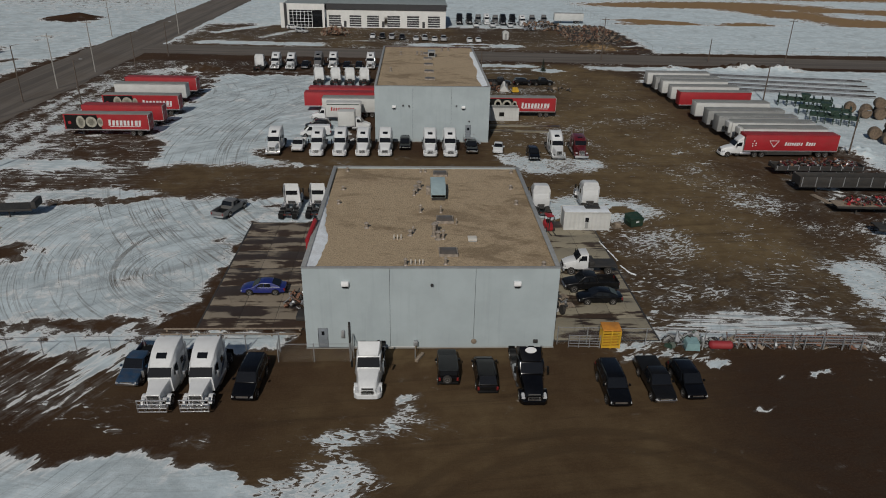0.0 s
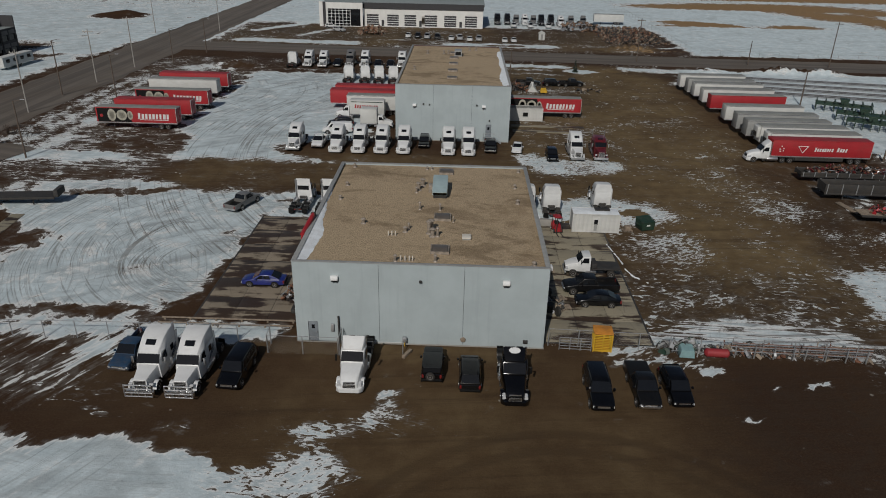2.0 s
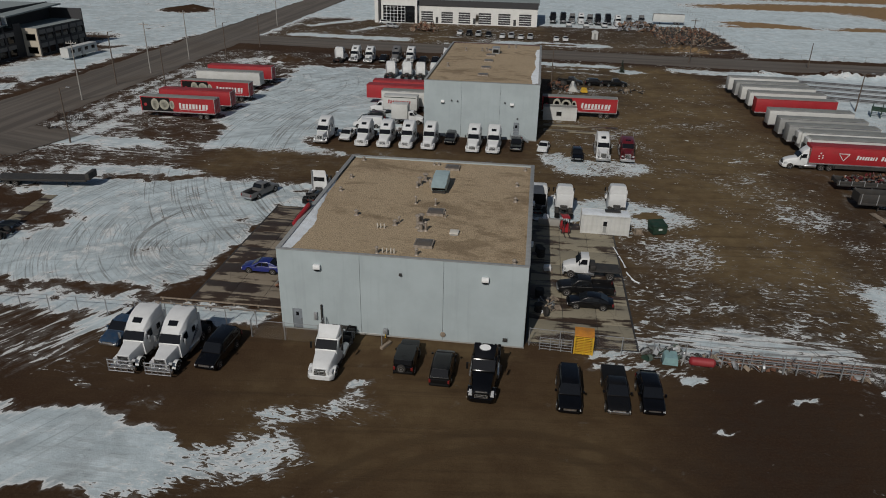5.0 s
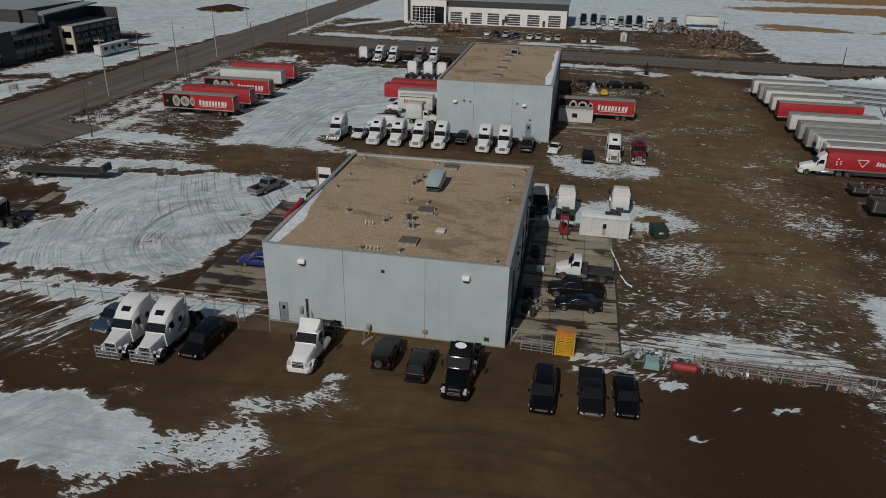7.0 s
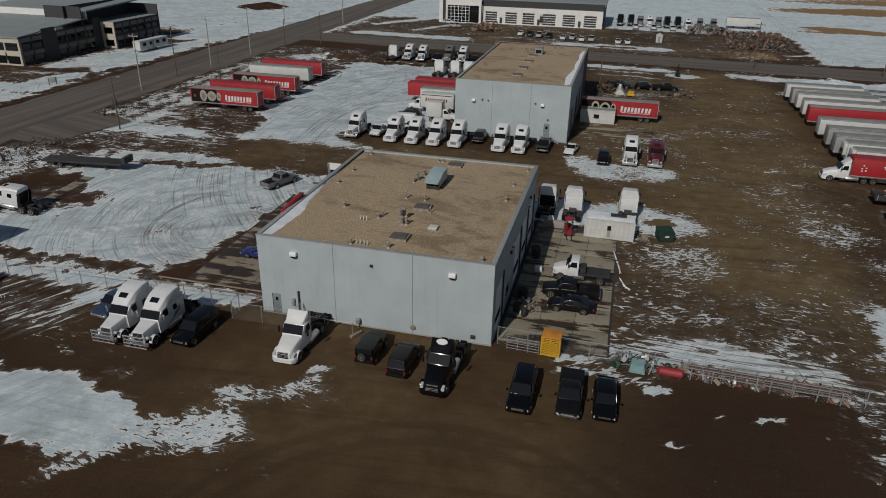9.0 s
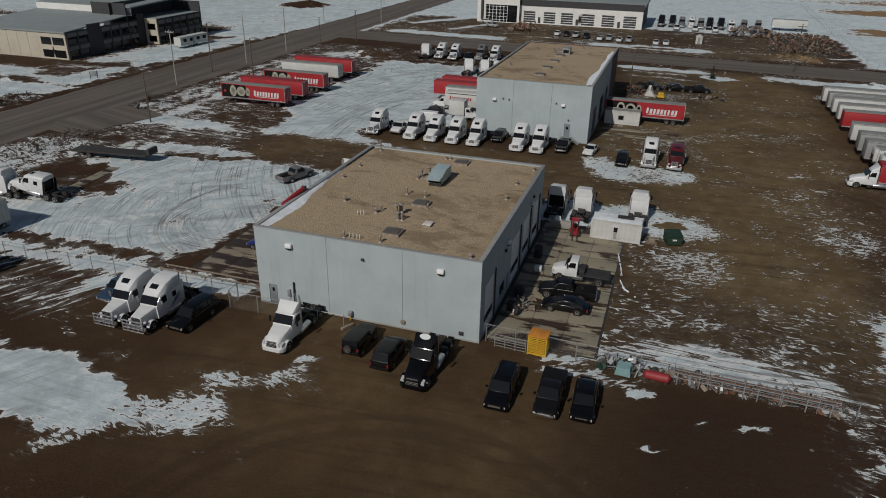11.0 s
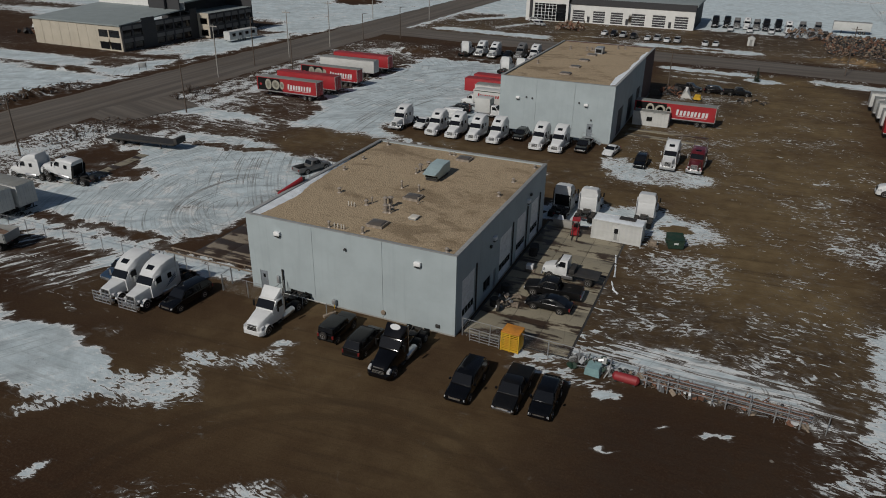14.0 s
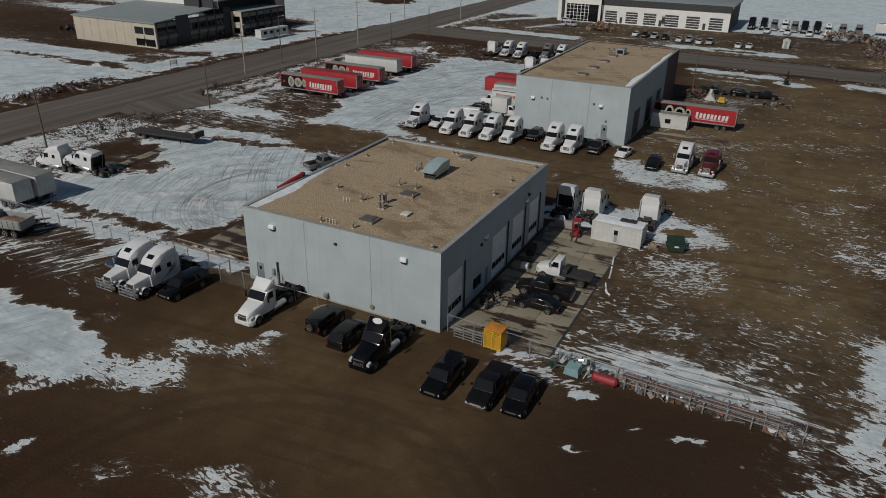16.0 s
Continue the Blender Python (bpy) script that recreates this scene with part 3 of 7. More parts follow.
area(snow, 79, 3000, 229, 300, 0.93, 2)
# verge of the far road
band(snow, 51, 201.5, 140, 196, 3.5, 0.72, 1.2)
band(wet, 50, 198, 62, 192, 3.0, 0.8, 2)
band(snow, 13, 204.5, 33, 203.5, 2.2, 0.85, 0.8)
band(snow, 14, 199, 30, 198, 0.9, 0.7, 0.8)
area(wet, 13.5, 36, 158, 200, 0.75, 3)
area(rows, 12, 140, 188, 208, 0.8, 2)
area(streak, 14, 60, 190, 208, 0.8, 2)
band(snow, 16, 193, 30, 192, 1.5, 0.5, 1.5)
patch(snow, 37.5, 197.5, 4.6, 3.0, 0.9)
band(snow, -60, 199, -12, 201, 2.5, 0.5, 1.5)
# east storage land
area(snow, 79, 260, 95, 200, 0.85, 3)
area(streak, 79, 260, 95, 200, 0.8, 3)
area(snow, 62, 78, 180, 196, 0.55, 3)
patch(snow, 58, 184, 3.5, 2.5, 0.7)
area(snow, 57, 300, -60, 90, 0.46, 5)
area(streak, 40, 300, -60, 92, 0.85, 5)
patch(snow, 63, 72, 7, 8, 0.75)
area(snow, 57, 78, 90, 118, 0.34, 3)
# west verge and street side
area(snow, -80, -64, 40, 205, 0.56, 2)
area(tracks, -80, -62, 60, 205, 1.0, 3)
area(tracks, -300, -103, 60, 420, 0.8, 4)
for x in (-78, -74.5, -70):
    band(snow, x, 118, x - 1, 205, 0.5, 0.2, 1.0)
area(streak, -80, -64, 40, 205, 0.6, 2)
area(snow, -64, -49, 60, 124, 0.6, 3)
area(streak, -64, -22, 96, 126, 0.75, 3)
area(snow, -72, -42, 97, 112, 0.5, 1.5)
patch(snow, -53.8, 118.2, 7.2, 4.6, 0.22, 0, 0.3)
patch(snow, -57, 124.5, 9, 2.0, 0.2)
patch(snow, -53.5, 118.8, 2.4, 0.8, 0.6, 0, 0.5)
patch(snow, -52.5, 116, 2.0, 0.6, 0.6, 0, 0.5)
patch(snow, -62, 111.6, 11, 2.6, 0.82)
band(snow, -66, 103.2, -44, 109.2, 1.2, 0.12, 0.8)
patch(snow, -57.5, 100.6, 4.5, 1.6, 0.1)
patch(snow, -48.5, 103.2, 6.5, 2.8, 0.82)
area(snow, -82, -62, 96, 106, 0.3, 2)
area(snow, -62, -36, 98, 111, 0.4, 3)
area(rows, -66, -34, 96, 126, 0.6, 3)
area(snow, -80, -49, 176, 206, 0.33, 4)
patch(snow, -62, 190, 9, 4, 0.55)
patch(snow, -57, 128, 10, 2.4, 0.2)
# main west yard
area(snow, -56, -19.5, 61, 97.5, 0.84, 2.4)
band(snow, -18.5, 80, -21.5, 60, 2.4, 0.05, 2.0)
band(snow, -17, 66, -22, 62, 3.0, 0.05, 1.5)
band(snow, -48, 60.8, -24, 61.6, 0.9, 0.22, 1.4)
patch(snow, -59, 80.5, 6.5, 6.5, 0.12, 20, 0.25)
patch(snow, -50.5, 78.5, 4.5, 4.0, 0.3, -20, 0.4)
patch(snow, -46, 96, 8, 2.2, 0.3, 6)
area(snow, -19.5, -11, 87.8, 97.0, 0.85, 1.0)
area(tracks, -62, -10, 60, 100, 1.0, 3)
# lane between the two buildings
area(snow, -43, 60, 98, 111, 0.12, 2)
patch(snow, -47, 98.5, 9, 2.0, 0.7, 4)
area(tan, -40, 60, 98, 118, 0.6, 4)
# rear west yard
area(snow, -49.5, -12, 112, 187, 0.92, 2.5)
area(tracks, -50, -12, 108, 187, 1.0, 4)
area(tracks, 24, 46, 56, 72, 1.0, 2)
patch(snow, -12, 119, 15, 6.5, 0.05, 0, 0.15)
patch(snow, -47.5, 118, 4, 9, 0.25)
area(snow, -60, -10, 188, 205, 0.22, 2)
area(snow, -66, -50, 126, 176, 0.35, 2)
# rear east yard
area(snow, 14.5, 58, 60, 190, 0.02, 2)
area(snow, 42, 58, 66, 150, 0.12, 5)
area(wet, 24, 47, 57, 74, 0.9, 3)
band(wet, 47, 66, 60, 100, 2.5, 0.7, 2)
band(wet, 50, 40, 46, 68, 3.0, 0.8, 2)
area(tan, 15, 58, 60, 205, 1.0, 4)
area(tan, 20, 33, 58, 88, 0.55, 3)
area(tan, 52, 62, 58, 118, 0.3, 3)
area(streak, 15, 58, 50, 205, 1.0, 3)
patch(snow, 24.5, 113.5, 8.0, 5.2, 0.68, 0, 0.2)
patch(snow, 21.5, 117.5, 2.2, 1.6, 0.1, 0, 0.4)
area(snow, 14, 36, 124, 146, 0.2, 3)
area(tan, 14, 36, 120, 160, 1.0, 3)
patch(snow, 17.5, 116, 3.5, 4.0, 0.6)
patch(snow, 27, 93, 9.5, 5, 0.7, -12, 0.3)
patch(snow, 16, 93, 5, 5, 0.8)
patch(snow, 32, 80, 5, 5, 0.34)
area(snow, 24, 46, 60, 76, 0.16, 3)
patch(snow, 33.5, 83.5, 3.2, 3.4, 0.42, 0, 0.5)
patch(snow, 26.6, 78.5, 1.8, 3.2, 0.36, 0, 0.5)
patch(snow, 41.5, 72.0, 5.0, 1.6, 0.34, 0, 0.5)
patch(snow, 48.8, 110.0, 2.6, 2.6, 0.4, 0, 0.5)
band(snow, 50, 104, 55, 92, 1.8, 0.38, 1.5)
patch(snow, 21.6, 57.4, 1.8, 0.8, 0.8, -12, 0.3)
patch(snow, 29.6, 93.2, 2.2, 1.5, -0.2, 10, 0.3)
patch(snow, 37, 60.6, 9.5, 3.2, 0.66, -8, 0.3)
patch(rows, 36, 60.2, 13, 3.4, 1.0, -5, 0.3)
patch(streak, 36, 60.2, 13, 3.4, 0.75, -5, 0.3)
patch(snow, 31, 67.5, 6.0, 1.6, 0.4, 12, 0.5)
patch(snow, 50, 66, 5, 7, 0.12)
band(snow, 47, 66, 42, 112, 2.6, 0.1, 2.5)
patch(snow, 56, 85, 3.0, 12, 0.24)
area(snow, 16, 30, 150, 175, 0.33, 3)
patch(snow, 50, 100, 4, 11, 0.2)
band(snow, 24, 58.8, 44, 58.2, 1.0, 0.8, 1.0)
band(snow, 41, 64, 45, 58, 0.7, 0.6, 0.8)
band(snow, 45, 58, 43.9, 51, 0.9, 0.46, 0.8)
# scattered crumbs of snow
area(crumbs, 16, 58, 58, 195, 0.44, 3)
area(crumbs, 24, 34, 60, 88, 0.56, 2)
area(crumbs, 24, 46, 60, 72, 0.66, 2)
band(crumbs, 48, 110, 56, 88, 4.0, 0.58, 3)
area(crumbs, 46, 60, 66, 94, 0.47, 2)
band(crumbs, 36, 70, 40, 112, 3.5, 0.22, 2)
patch(crumbs, 52, 98, 3.0, 8.0, 0.6)
area(crumbs, 44, 58, 40, 66, 0.55, 3)
area(crumbs, -44, 14, 97, 112, 0.3, 2)
area(crumbs, -80, -22, 44, 57, 0.45, 2)
area(crumbs, -80, -44, 96, 205, 0.6, 3)
area(crumbs, 14, 82, 196, 290, 0.5, 3)
area(crumbs, -79, 14, 228, 290, 0.55, 3)
# south apron earth made darker, most of all in the east
area(wet, 26, 48, 24, 56, 0.75, 5)
area(wet, -70, -16, 44, 56, 0.35, 4)
# south apron
area(snow, -30, 60, 20, 56, -0.15, 0.8)
area(slant, -80, -18, 20, 60.5, 1.0, 1.5)
area(tracks, -70, -8, 20, 46, 1.0, 1.5)
area(streak, -70, -6, 20, 46, 0.55, 1.5)
area(snow, -70, -26.5, 47, 56, 0.34, 1.2)
area(streak, -70, -20, 45, 57, 0.85, 1.2)
band(snow, -70, 57.6, -14, 58.4, 1.9, 0.74, 1.0)
band(snow, -30, 54.8, -22, 55.5, 1.2, 0.72, 0.8)
area(snow, -70, -28, 20, 42.3, 0.85, 1.2)
patch(snow, -20.5, 38.0, 12.5, 4.4, 0.9, -4, 0.2)
patch(snow, -6.8, 38.8, 4.6, 2.7, 0.62, 20, 0.35)
patch(snow, -2.8, 44.6, 4.8, 1.7, 0.58, 24, 0.5)
patch(snow, -0.2, 48.4, 1.6, 1.0, 0.58, 20, 0.5)
area(streak, -13, 4, 34, 50, 1.0, 1.0)
patch(snow, -16.5, 44.2, 2.4, 0.8, 0.28, 10, 0.5)
patch(snow, 8.8, 32.0, 4.6, 1.3, 0.48, 22, 0.5)
patch(snow, 1.0, 29.5, 3.0, 1.2, 0.36, 40, 0.6)
patch(snow, -7.4, 28.0, 1.5, 0.8, 0.8, 15, 0.3)
patch(snow, -13.6, 32.6, 2.4, 0.7, 0.6, 30, 0.4)
band(snow, -20, 30.4, -15, 31.6, 0.8, 0.2, 0.8)
area(streak, -16, 16, 24, 35, 0.9, 1)
patch(snow, -11.2, 40.6, 2.0, 1.1, -0.2, -20, 0.4)
patch(snow, -6.4, 44.6, 2.2, 0.9, 0.62, 10, 0.4)
patch(snow, 28.6, 54.6, 1.3, 1.2, 0.8)
patch(snow, 37.7, 52.9, 1.3, 0.6, 0.7, -20)
patch(snow, 30.3, 47.7, 0.6, 0.5, 0.75)
patch(snow, 33.0, 51.5, 0.8, 0.5, 0.6)
patch(snow, 23.6, 55.0, 4.0, 0.9, 0.55)
band(snow, 47, 57, 45, 46, 1.0, 0.38, 1.0)
area(snow, 48.5, 300, -60, 62, 0.42, 1.5)
patch(snow, 53, 70, 3.2, 6.5, 0.74, -14, 0.25)
patch(snow, 51, 58, 2.4, 4.5, 0.66, 0, 0.3)
band(snow, 46, 60.5, 47.0, 57.5, 0.4, 0.5, 0.6)
patch(snow, 47.5, 51.5, 3.0, 1.1, 0.6, 20, 0.4)
area(tan, -14, 14, 54.6, 56.8, 0.9, 0.6)
area(tan, -14, 25, 34, 55, 0.5, 6)
area(tan, -30, -12, 44, 56, 0.2, 4)
# relief: banks, mounds and the ditch beside the street
for x, y, rx, ry, h, deg in ((-105, 103, 3.0, 17, 1.5, 4), (-57, 194, 8, 4, 1.3, 0), (-122, 127, 7, 3.5, 0.9, 10), (-132, 292, 9, 8, 2.2, 0), (95, 203, 9, 3, 1.6, -4), (107, 202, 6, 3, 1.4, -4), (75, 202, 5, 2.5, 1.0, 0), (48, 199, 6, 2.4, 0.8, 0), (-66, 91, 5, 8, 0.7, 10), (60, 236, 12, 3.5, 1.6, 0), (82, 121, 3.5, 4, 1.2, 0)):
    c, s = math.cos(radians(deg)), math.sin(radians(deg))
    u, v = ((GX - x) * c + (GY - y) * s) / rx, (-(GX - x) * s + (GY - y) * c) / ry
    lump = 0.65 + 0.7 * np.abs(np.sin(GX * 1.3 + 2 * np.sin(GY * 0.7)) * np.cos(GY * 1.1 + GX * 0.4))
    hgt += h * np.exp(-1.6 * (u * u + v * v)) * lump
patch(snow, -105, 103, 3.6, 19, 0.28, 4)
hgt += 0.03 * np.clip(snow - 0.5, 0, 1) * np.sin(GX * 0.9) * np.sin(GY * 1.1)

co = np.stack([GX, GY, hgt], -1).reshape(-1, 3)
ny, nx = GX.shape
idx = np.arange(nx * ny).reshape(ny, nx)
quads = np.stack([idx[:-1, :-1], idx[:-1, 1:], idx[1:, 1:], idx[1:, :-1]], -1).reshape(-1, 4)
gm = bpy.data.meshes.new("ground")
gm.from_pydata(co.tolist(), [], quads.tolist())
for key, layer in (("snow", snow), ("streak", streak), ("slant", slant), ("tan", tan), ("grass", grass), ("tracks", tracks), ("rows", rows), ("wet", wet), ("crumbs", crumbs)):
    gm.attributes.new(key, "FLOAT", "POINT").data.foreach_set("value", np.ascontiguousarray(np.clip(layer, -0.4, 1.2), dtype=np.float32).ravel())
gm.materials.append(GROUND)
gm.shade_smooth()
tagged(new("ground", gm), "thawing brown mud and gravel ground with patchy, tyre-marked snow", "ground", kind="structure")


def road(name, x0, y0, x1, y1, w, label, seed):
    """A strip of road a little above the ground, with crumbled edges; its length runs along local y."""
    rnd = random.Random(seed)
    bm = bmesh.new()
    L = math.hypot(x1 - x0, y1 - y0)
    n = int(L / 4)
    rows = []
    for i in range(n + 1):
        a, b = -w / 2 + rnd.uniform(-0.5, 0.5), w / 2 + rnd.uniform(-0.5, 0.5)
        rows.append([bm.verts.new((a + (b - a) * j / 6, L * i / n, 0.035 + 0.06 * (1 - abs(j - 3) / 3) - (0.05 if j in (0, 6) else 0))) for j in range(7)])
    for a, b in zip(rows, rows[1:]):
        for j in range(6):
            bm.faces.new((a[j], a[j + 1], b[j + 1], b[j]))
    ob = tagged(new(name, finish(name, bm, ROAD)), label, "road", kind="structure")
    ob.matrix_world = pose(x0, y0, 0.03, 0, 0, math.degrees(math.atan2(-(x1 - x0), y1 - y0)))
    return ob


road("road_1", -89, -200, -91.5, 1200, 19.0, "wide muddy asphalt street beside the yard", 3)
road("road_3", -82.5, 109.5, -70.5, 106.0, 19.0, "short muddy driveway from the street into the yard", 9)
road("road_2", 500, 190.5, -83, 226.0, 16.5, "muddy asphalt cross street behind the yard", 5)


def slabs(name, x0, x1, y0, y1, cols, rows, material, label):
    """A yard pavement: a bed with separate slabs and open joints."""
    bed = solid(name, box(x0 - 0.2, x1 + 0.2, y0 - 0.2, y1 + 0.2, -0.1, 0.02), DARK, label, "pavement", kind="structure")
    dx, dy = (x1 - x0) / cols, (y1 - y0) / rows
    me = finish("slab", box(-dx / 2 + 0.02, dx / 2 - 0.02, -dy / 2 + 0.02, dy / 2 - 0.02, 0.0, 0.045, 0.008), material)
    rnd = random.Random(4)
    for i in range(cols):
        for j in range(rows):
            s = part("slab", me, material, bed)
            s.location = (x0 + dx * (i + 0.5), y0 + dy * (j + 0.5), rnd.uniform(0.0, 0.008))
            s.rotation_euler = (rnd.uniform(-0.001, 0.001), rnd.uniform(-0.001, 0.001), 0)


# ---- buildings ----
def hole_wall(axis, at, thick, u0, u1, z0, z1, holes, bm=None):
    """A wall across u with real openings; axis 'x' runs along x at y = at, 'y' along y at x = at. holes: (u0, u1, z0, z1)."""
    bm = B(bm)
    us = sorted({u0, u1, *[h[0] for h in holes], *[h[1] for h in holes]})
    zs = sorted({z0, z1, *[h[2] for h in holes], *[h[3] for h in holes]})
    lo, hi = sorted((at, at + thick))
    for a, b in zip(us, us[1:]):
        for c, d in zip(zs, zs[1:]):
            if any(h[0] <= a and b <= h[1] and h[2] <= c and d <= h[3] for h in holes):
                continue
            if axis == "x":
                box(a, b, lo, hi, c, d, bm=bm)
            else:
                box(lo, hi, a, b, c, d, bm=bm)
    bmesh.ops.remove_doubles(bm, verts=bm.verts, dist=1e-4)
    return bm


def overhead_door(parent, x, y0, y1, z1, sections=5, strip=1):
    """A sectional door in an opening that faces +x; one section is glazed."""
    n = sections
    h = z1 / n
    door = part("overhead_door", box(x - 0.10, x - 0.06, y0, y1, 0.02, z1), DOORW, parent, "white sectional overhead door with a dark glazed strip")
    for i in range(n):
        part("door_section", box(x - 0.06, x - 0.02, y0 + 0.03, y1 - 0.03, h * i + 0.03, h * (i + 1) - 0.01, 0.008), DOORW, door)
    z = h * strip
    for k in range(4):
        w = (y1 - y0 - 0.4) / 4
        part("window", box(x - 0.02, x - 0.005, y0 + 0.2 + w * k + 0.05, y0 + 0.2 + w * (k + 1) - 0.05, z + 0.16, z + h - 0.16), GLASS, door, "dark glazed strip")
    return door


def vent_pipe(x, y, z, r, h, material, cap=True, label="rusty roof vent pipe with a cap on the gravel roof"):
    v = thing("roof_vent", pose(x, y, z), label, "roof vent", "roof vents")
    part("pipe", tube((0, 0, -0.02), (0, 0, h), r, 12), material, v)
    part("flashing", tube((0, 0, -0.02), (0, 0, 0.12), r * 2.0, 12, r1=r * 1.2), VENT, v)
    if cap:
        part("cap", tube((0, 0, h), (0, 0, h + 0.14), r * 1.7, 12, r1=r * 0.6), VENT, v)


def skylight(x, y, z, w=1.8, d=1.7):
    s = thing("roof_skylight", pose(x, y, z), "flat roof skylight with a raised metal kerb and dark dome", "skylight", "roof skylights")
    part("kerb", hole_wall("x", -d / 2, 0.1, -w / 2, w / 2, -0.02, 0.28, []), VENT, s)
    part("kerb", hole_wall("x", d / 2 - 0.1, 0.1, -w / 2, w / 2, -0.02, 0.28, []), VENT, s)
    part("kerb", box(-w / 2, -w / 2 + 0.1, -d / 2 + 0.1, d / 2 - 0.1, -0.02, 0.28), VENT, s)
    part("kerb", box(w / 2 - 0.1, w / 2, -d / 2 + 0.1, d / 2 - 0.1, -0.02, 0.28), VENT, s)
    part("dome", loft([(-d / 2 + 0.05, w / 2 - 0.06, w / 2 - 0.15, 0.2, 0.27, 0.02), (-d / 4, w / 2 - 0.06, w / 2 - 0.2, 0.2, 0.38, 0.05), (d / 4, w / 2 - 0.06, w / 2 - 0.2, 0.2, 0.38, 0.05), (d / 2 - 0.05, w / 2 - 0.06, w / 2 - 0.15, 0.2, 0.27, 0.02)]),
         mat("skylight_dome", (0.10, 0.085, 0.07), 0.3, var=0.2), s, "smoky acrylic dome")


def wall_pack(parent, m):
    """A hooded lamp on a wall; local -y is outwards."""
    lamp = part("wall_lamp", box(-0.34, 0.34, -0.34, 0.0, 0.0, 0.42, 0.04), DOORW, parent, "pale hooded wall lamp")
    lamp.matrix_local = m
    part("lens", box(-0.26, 0.26, -0.3, -0.02, -0.16, 0.0, 0.03), BLACKP, lamp, "dark lamp lens")


X0, X1, Y0, Y1, H = -10.1, 13.5, 56.95, 86.05, 8.57


def shop_building():
    hs = thing("workshop_building", pose(0, 0, 0), "pale grey-blue panelled truck workshop with a flat tan gravel roof", "building")
    g = 0.03
    t = 0.25
    # south wall: three tall panels with open joints over a dark backing
    part("foundation", box(X0 - 0.03, X1 + 0.03, Y0 - 0.03, Y1 + 0.03, -0.3, 0.14), FOUND, hs, "concrete foundation")
    joints = [X0, -2.15, 5.75, X1]
    for a, b in zip(joints, joints[1:]):
        hole = [(-8.95, -8.0, 0.14, 2.3)] if a == X0 else []
        part("wall_panel", hole_wall("x", Y0, t, a + g / 2, b - g / 2, 0.14, H, hole), WALL, hs)
    part("backing", box(X0 + t, X1 - t, Y0 + t - 0.04, Y0 + t + 0.06, 0.14, H - 0.3), DARK, hs)
    door = part("door", box(-8.92, -8.03, Y0 + 0.05, Y0 + 0.1, 0.16, 2.28, 0.01), DOORG, hs, "grey steel service door")
    part("window", box(-8.62, -8.35, Y0 + 0.035, Y0 + 0.05, 1.5, 1.9), GLASS, door)
    part("handle", box(-8.18, -8.1, Y0 - 0.03, Y0 + 0.05, 1.05, 1.2, 0.01), STEEL, door)
    # east wall: overhead doors, a window and service doors
    doors = [(58.5, 61.9), (69.2, 73.2), (75.0, 78.5), (80.4, 83.6)]
    holes = [(a, b, 0.14, 5.3) for a, b in doors] + [(64.4, 66.5, 0.9, 2.3), (67.4, 68.3, 0.14, 2.3)]
    cuts = [Y0 + t, 63.2, 68.75, 74.1, 79.5, Y1]
    for a, b in zip(cuts, cuts[1:]):
        part("wall_panel", hole_wall("y", X1, -t, a + g / 2, b - g / 2, 0.14, H, [h for h in holes if a <= h[0] and h[1] <= b]), WALL, hs)
    for a, b in doors:
        overhead_door(hs, X1 - 0.04, a, b, 5.3)
        part("door_post", box(X1, X1 + 0.12, b + 0.15, b + 0.33, 0.14, 5.6), DARK, hs, "dark steel door track post")
    part("backing", box(X1 - t - 0.05, X1 - t, Y0 + 1, Y1 - 1, 5.4, H - 0.3), DARK, hs)
    win = part("window", box(X1 - 0.16, X1 - 0.13, 64.45, 66.45, 0.95, 2.25), GLASS, hs, "dark office window")
    for y in (64.4, 65.42, 66.42):
        part("window_frame", box(X1 - 0.18, X1 - 0.05, y, y + 0.08, 0.92, 2.28), WALLDARK, win)
    part("door", box(X1 - 0.14, X1 - 0.1, 67.42, 68.28, 0.16, 2.28, 0.01), DOORG, hs, "grey steel service door")
    for y in (67.0, 78.6):
        wall_pack(hs, pose(X1, y, 6.1, 0, 0, 90))
    for y, z in ((66.0, 5.6), (79.6, 6.6)):
        part("conduit_box", box(X1, X1 + 0.22, y - 0.15, y + 0.15, z, z + 0.3, 0.02), DARK, hs)
    # west and north walls
    part("wall_panel", hole_wall("y", X0, t, Y0 + t + g, Y1, 0.14, H, []), WALL, hs)
    part("wall_panel", hole_wall("x", Y1, -t, X0 + t, X1 - t, 0.14, H, []), WALL, hs)
    for x in (-6.2, 9.6):
        wall_pack(hs, pose(x, Y0, 6.85))
    part("camera_box", box(1.6, 1.85, Y0 - 0.25, Y0, 6.8, 7.0, 0.03), DARK, hs)
    # roof with gravel bed and low parapet cap
    part("roof", box(X0 + t, X1 - t, Y0 + t, Y1 - t, H - 0.55, H - 0.22), GRAVEL, hs, "tan gravel roof with darker stains")
    for a in ((X0 - 0.04, X1 + 0.04, Y0 - 0.05, Y0 + 0.32), (X0 - 0.04, X1 + 0.04, Y1 - 0.32, Y1 + 0.05)):
        part("parapet_cap", box(*a, H, H + 0.06, 0.012), CAPM, hs)
    for a in ((X0 - 0.05, X0 + 0.42, Y0 + 0.32, Y1 - 0.32), (X1 - 0.42, X1 + 0.05, Y0 + 0.32, Y1 - 0.32)):
        part("parapet_cap", box(*a, H, H + 0.06, 0.012), CAPM, hs)
    # pipes and boxes at the foot of the south wall
    part("meter_box", box(-6.75, -6.45, Y0 - 0.2, Y0, 1.3, 2.1, 0.02), STEEL, hs)
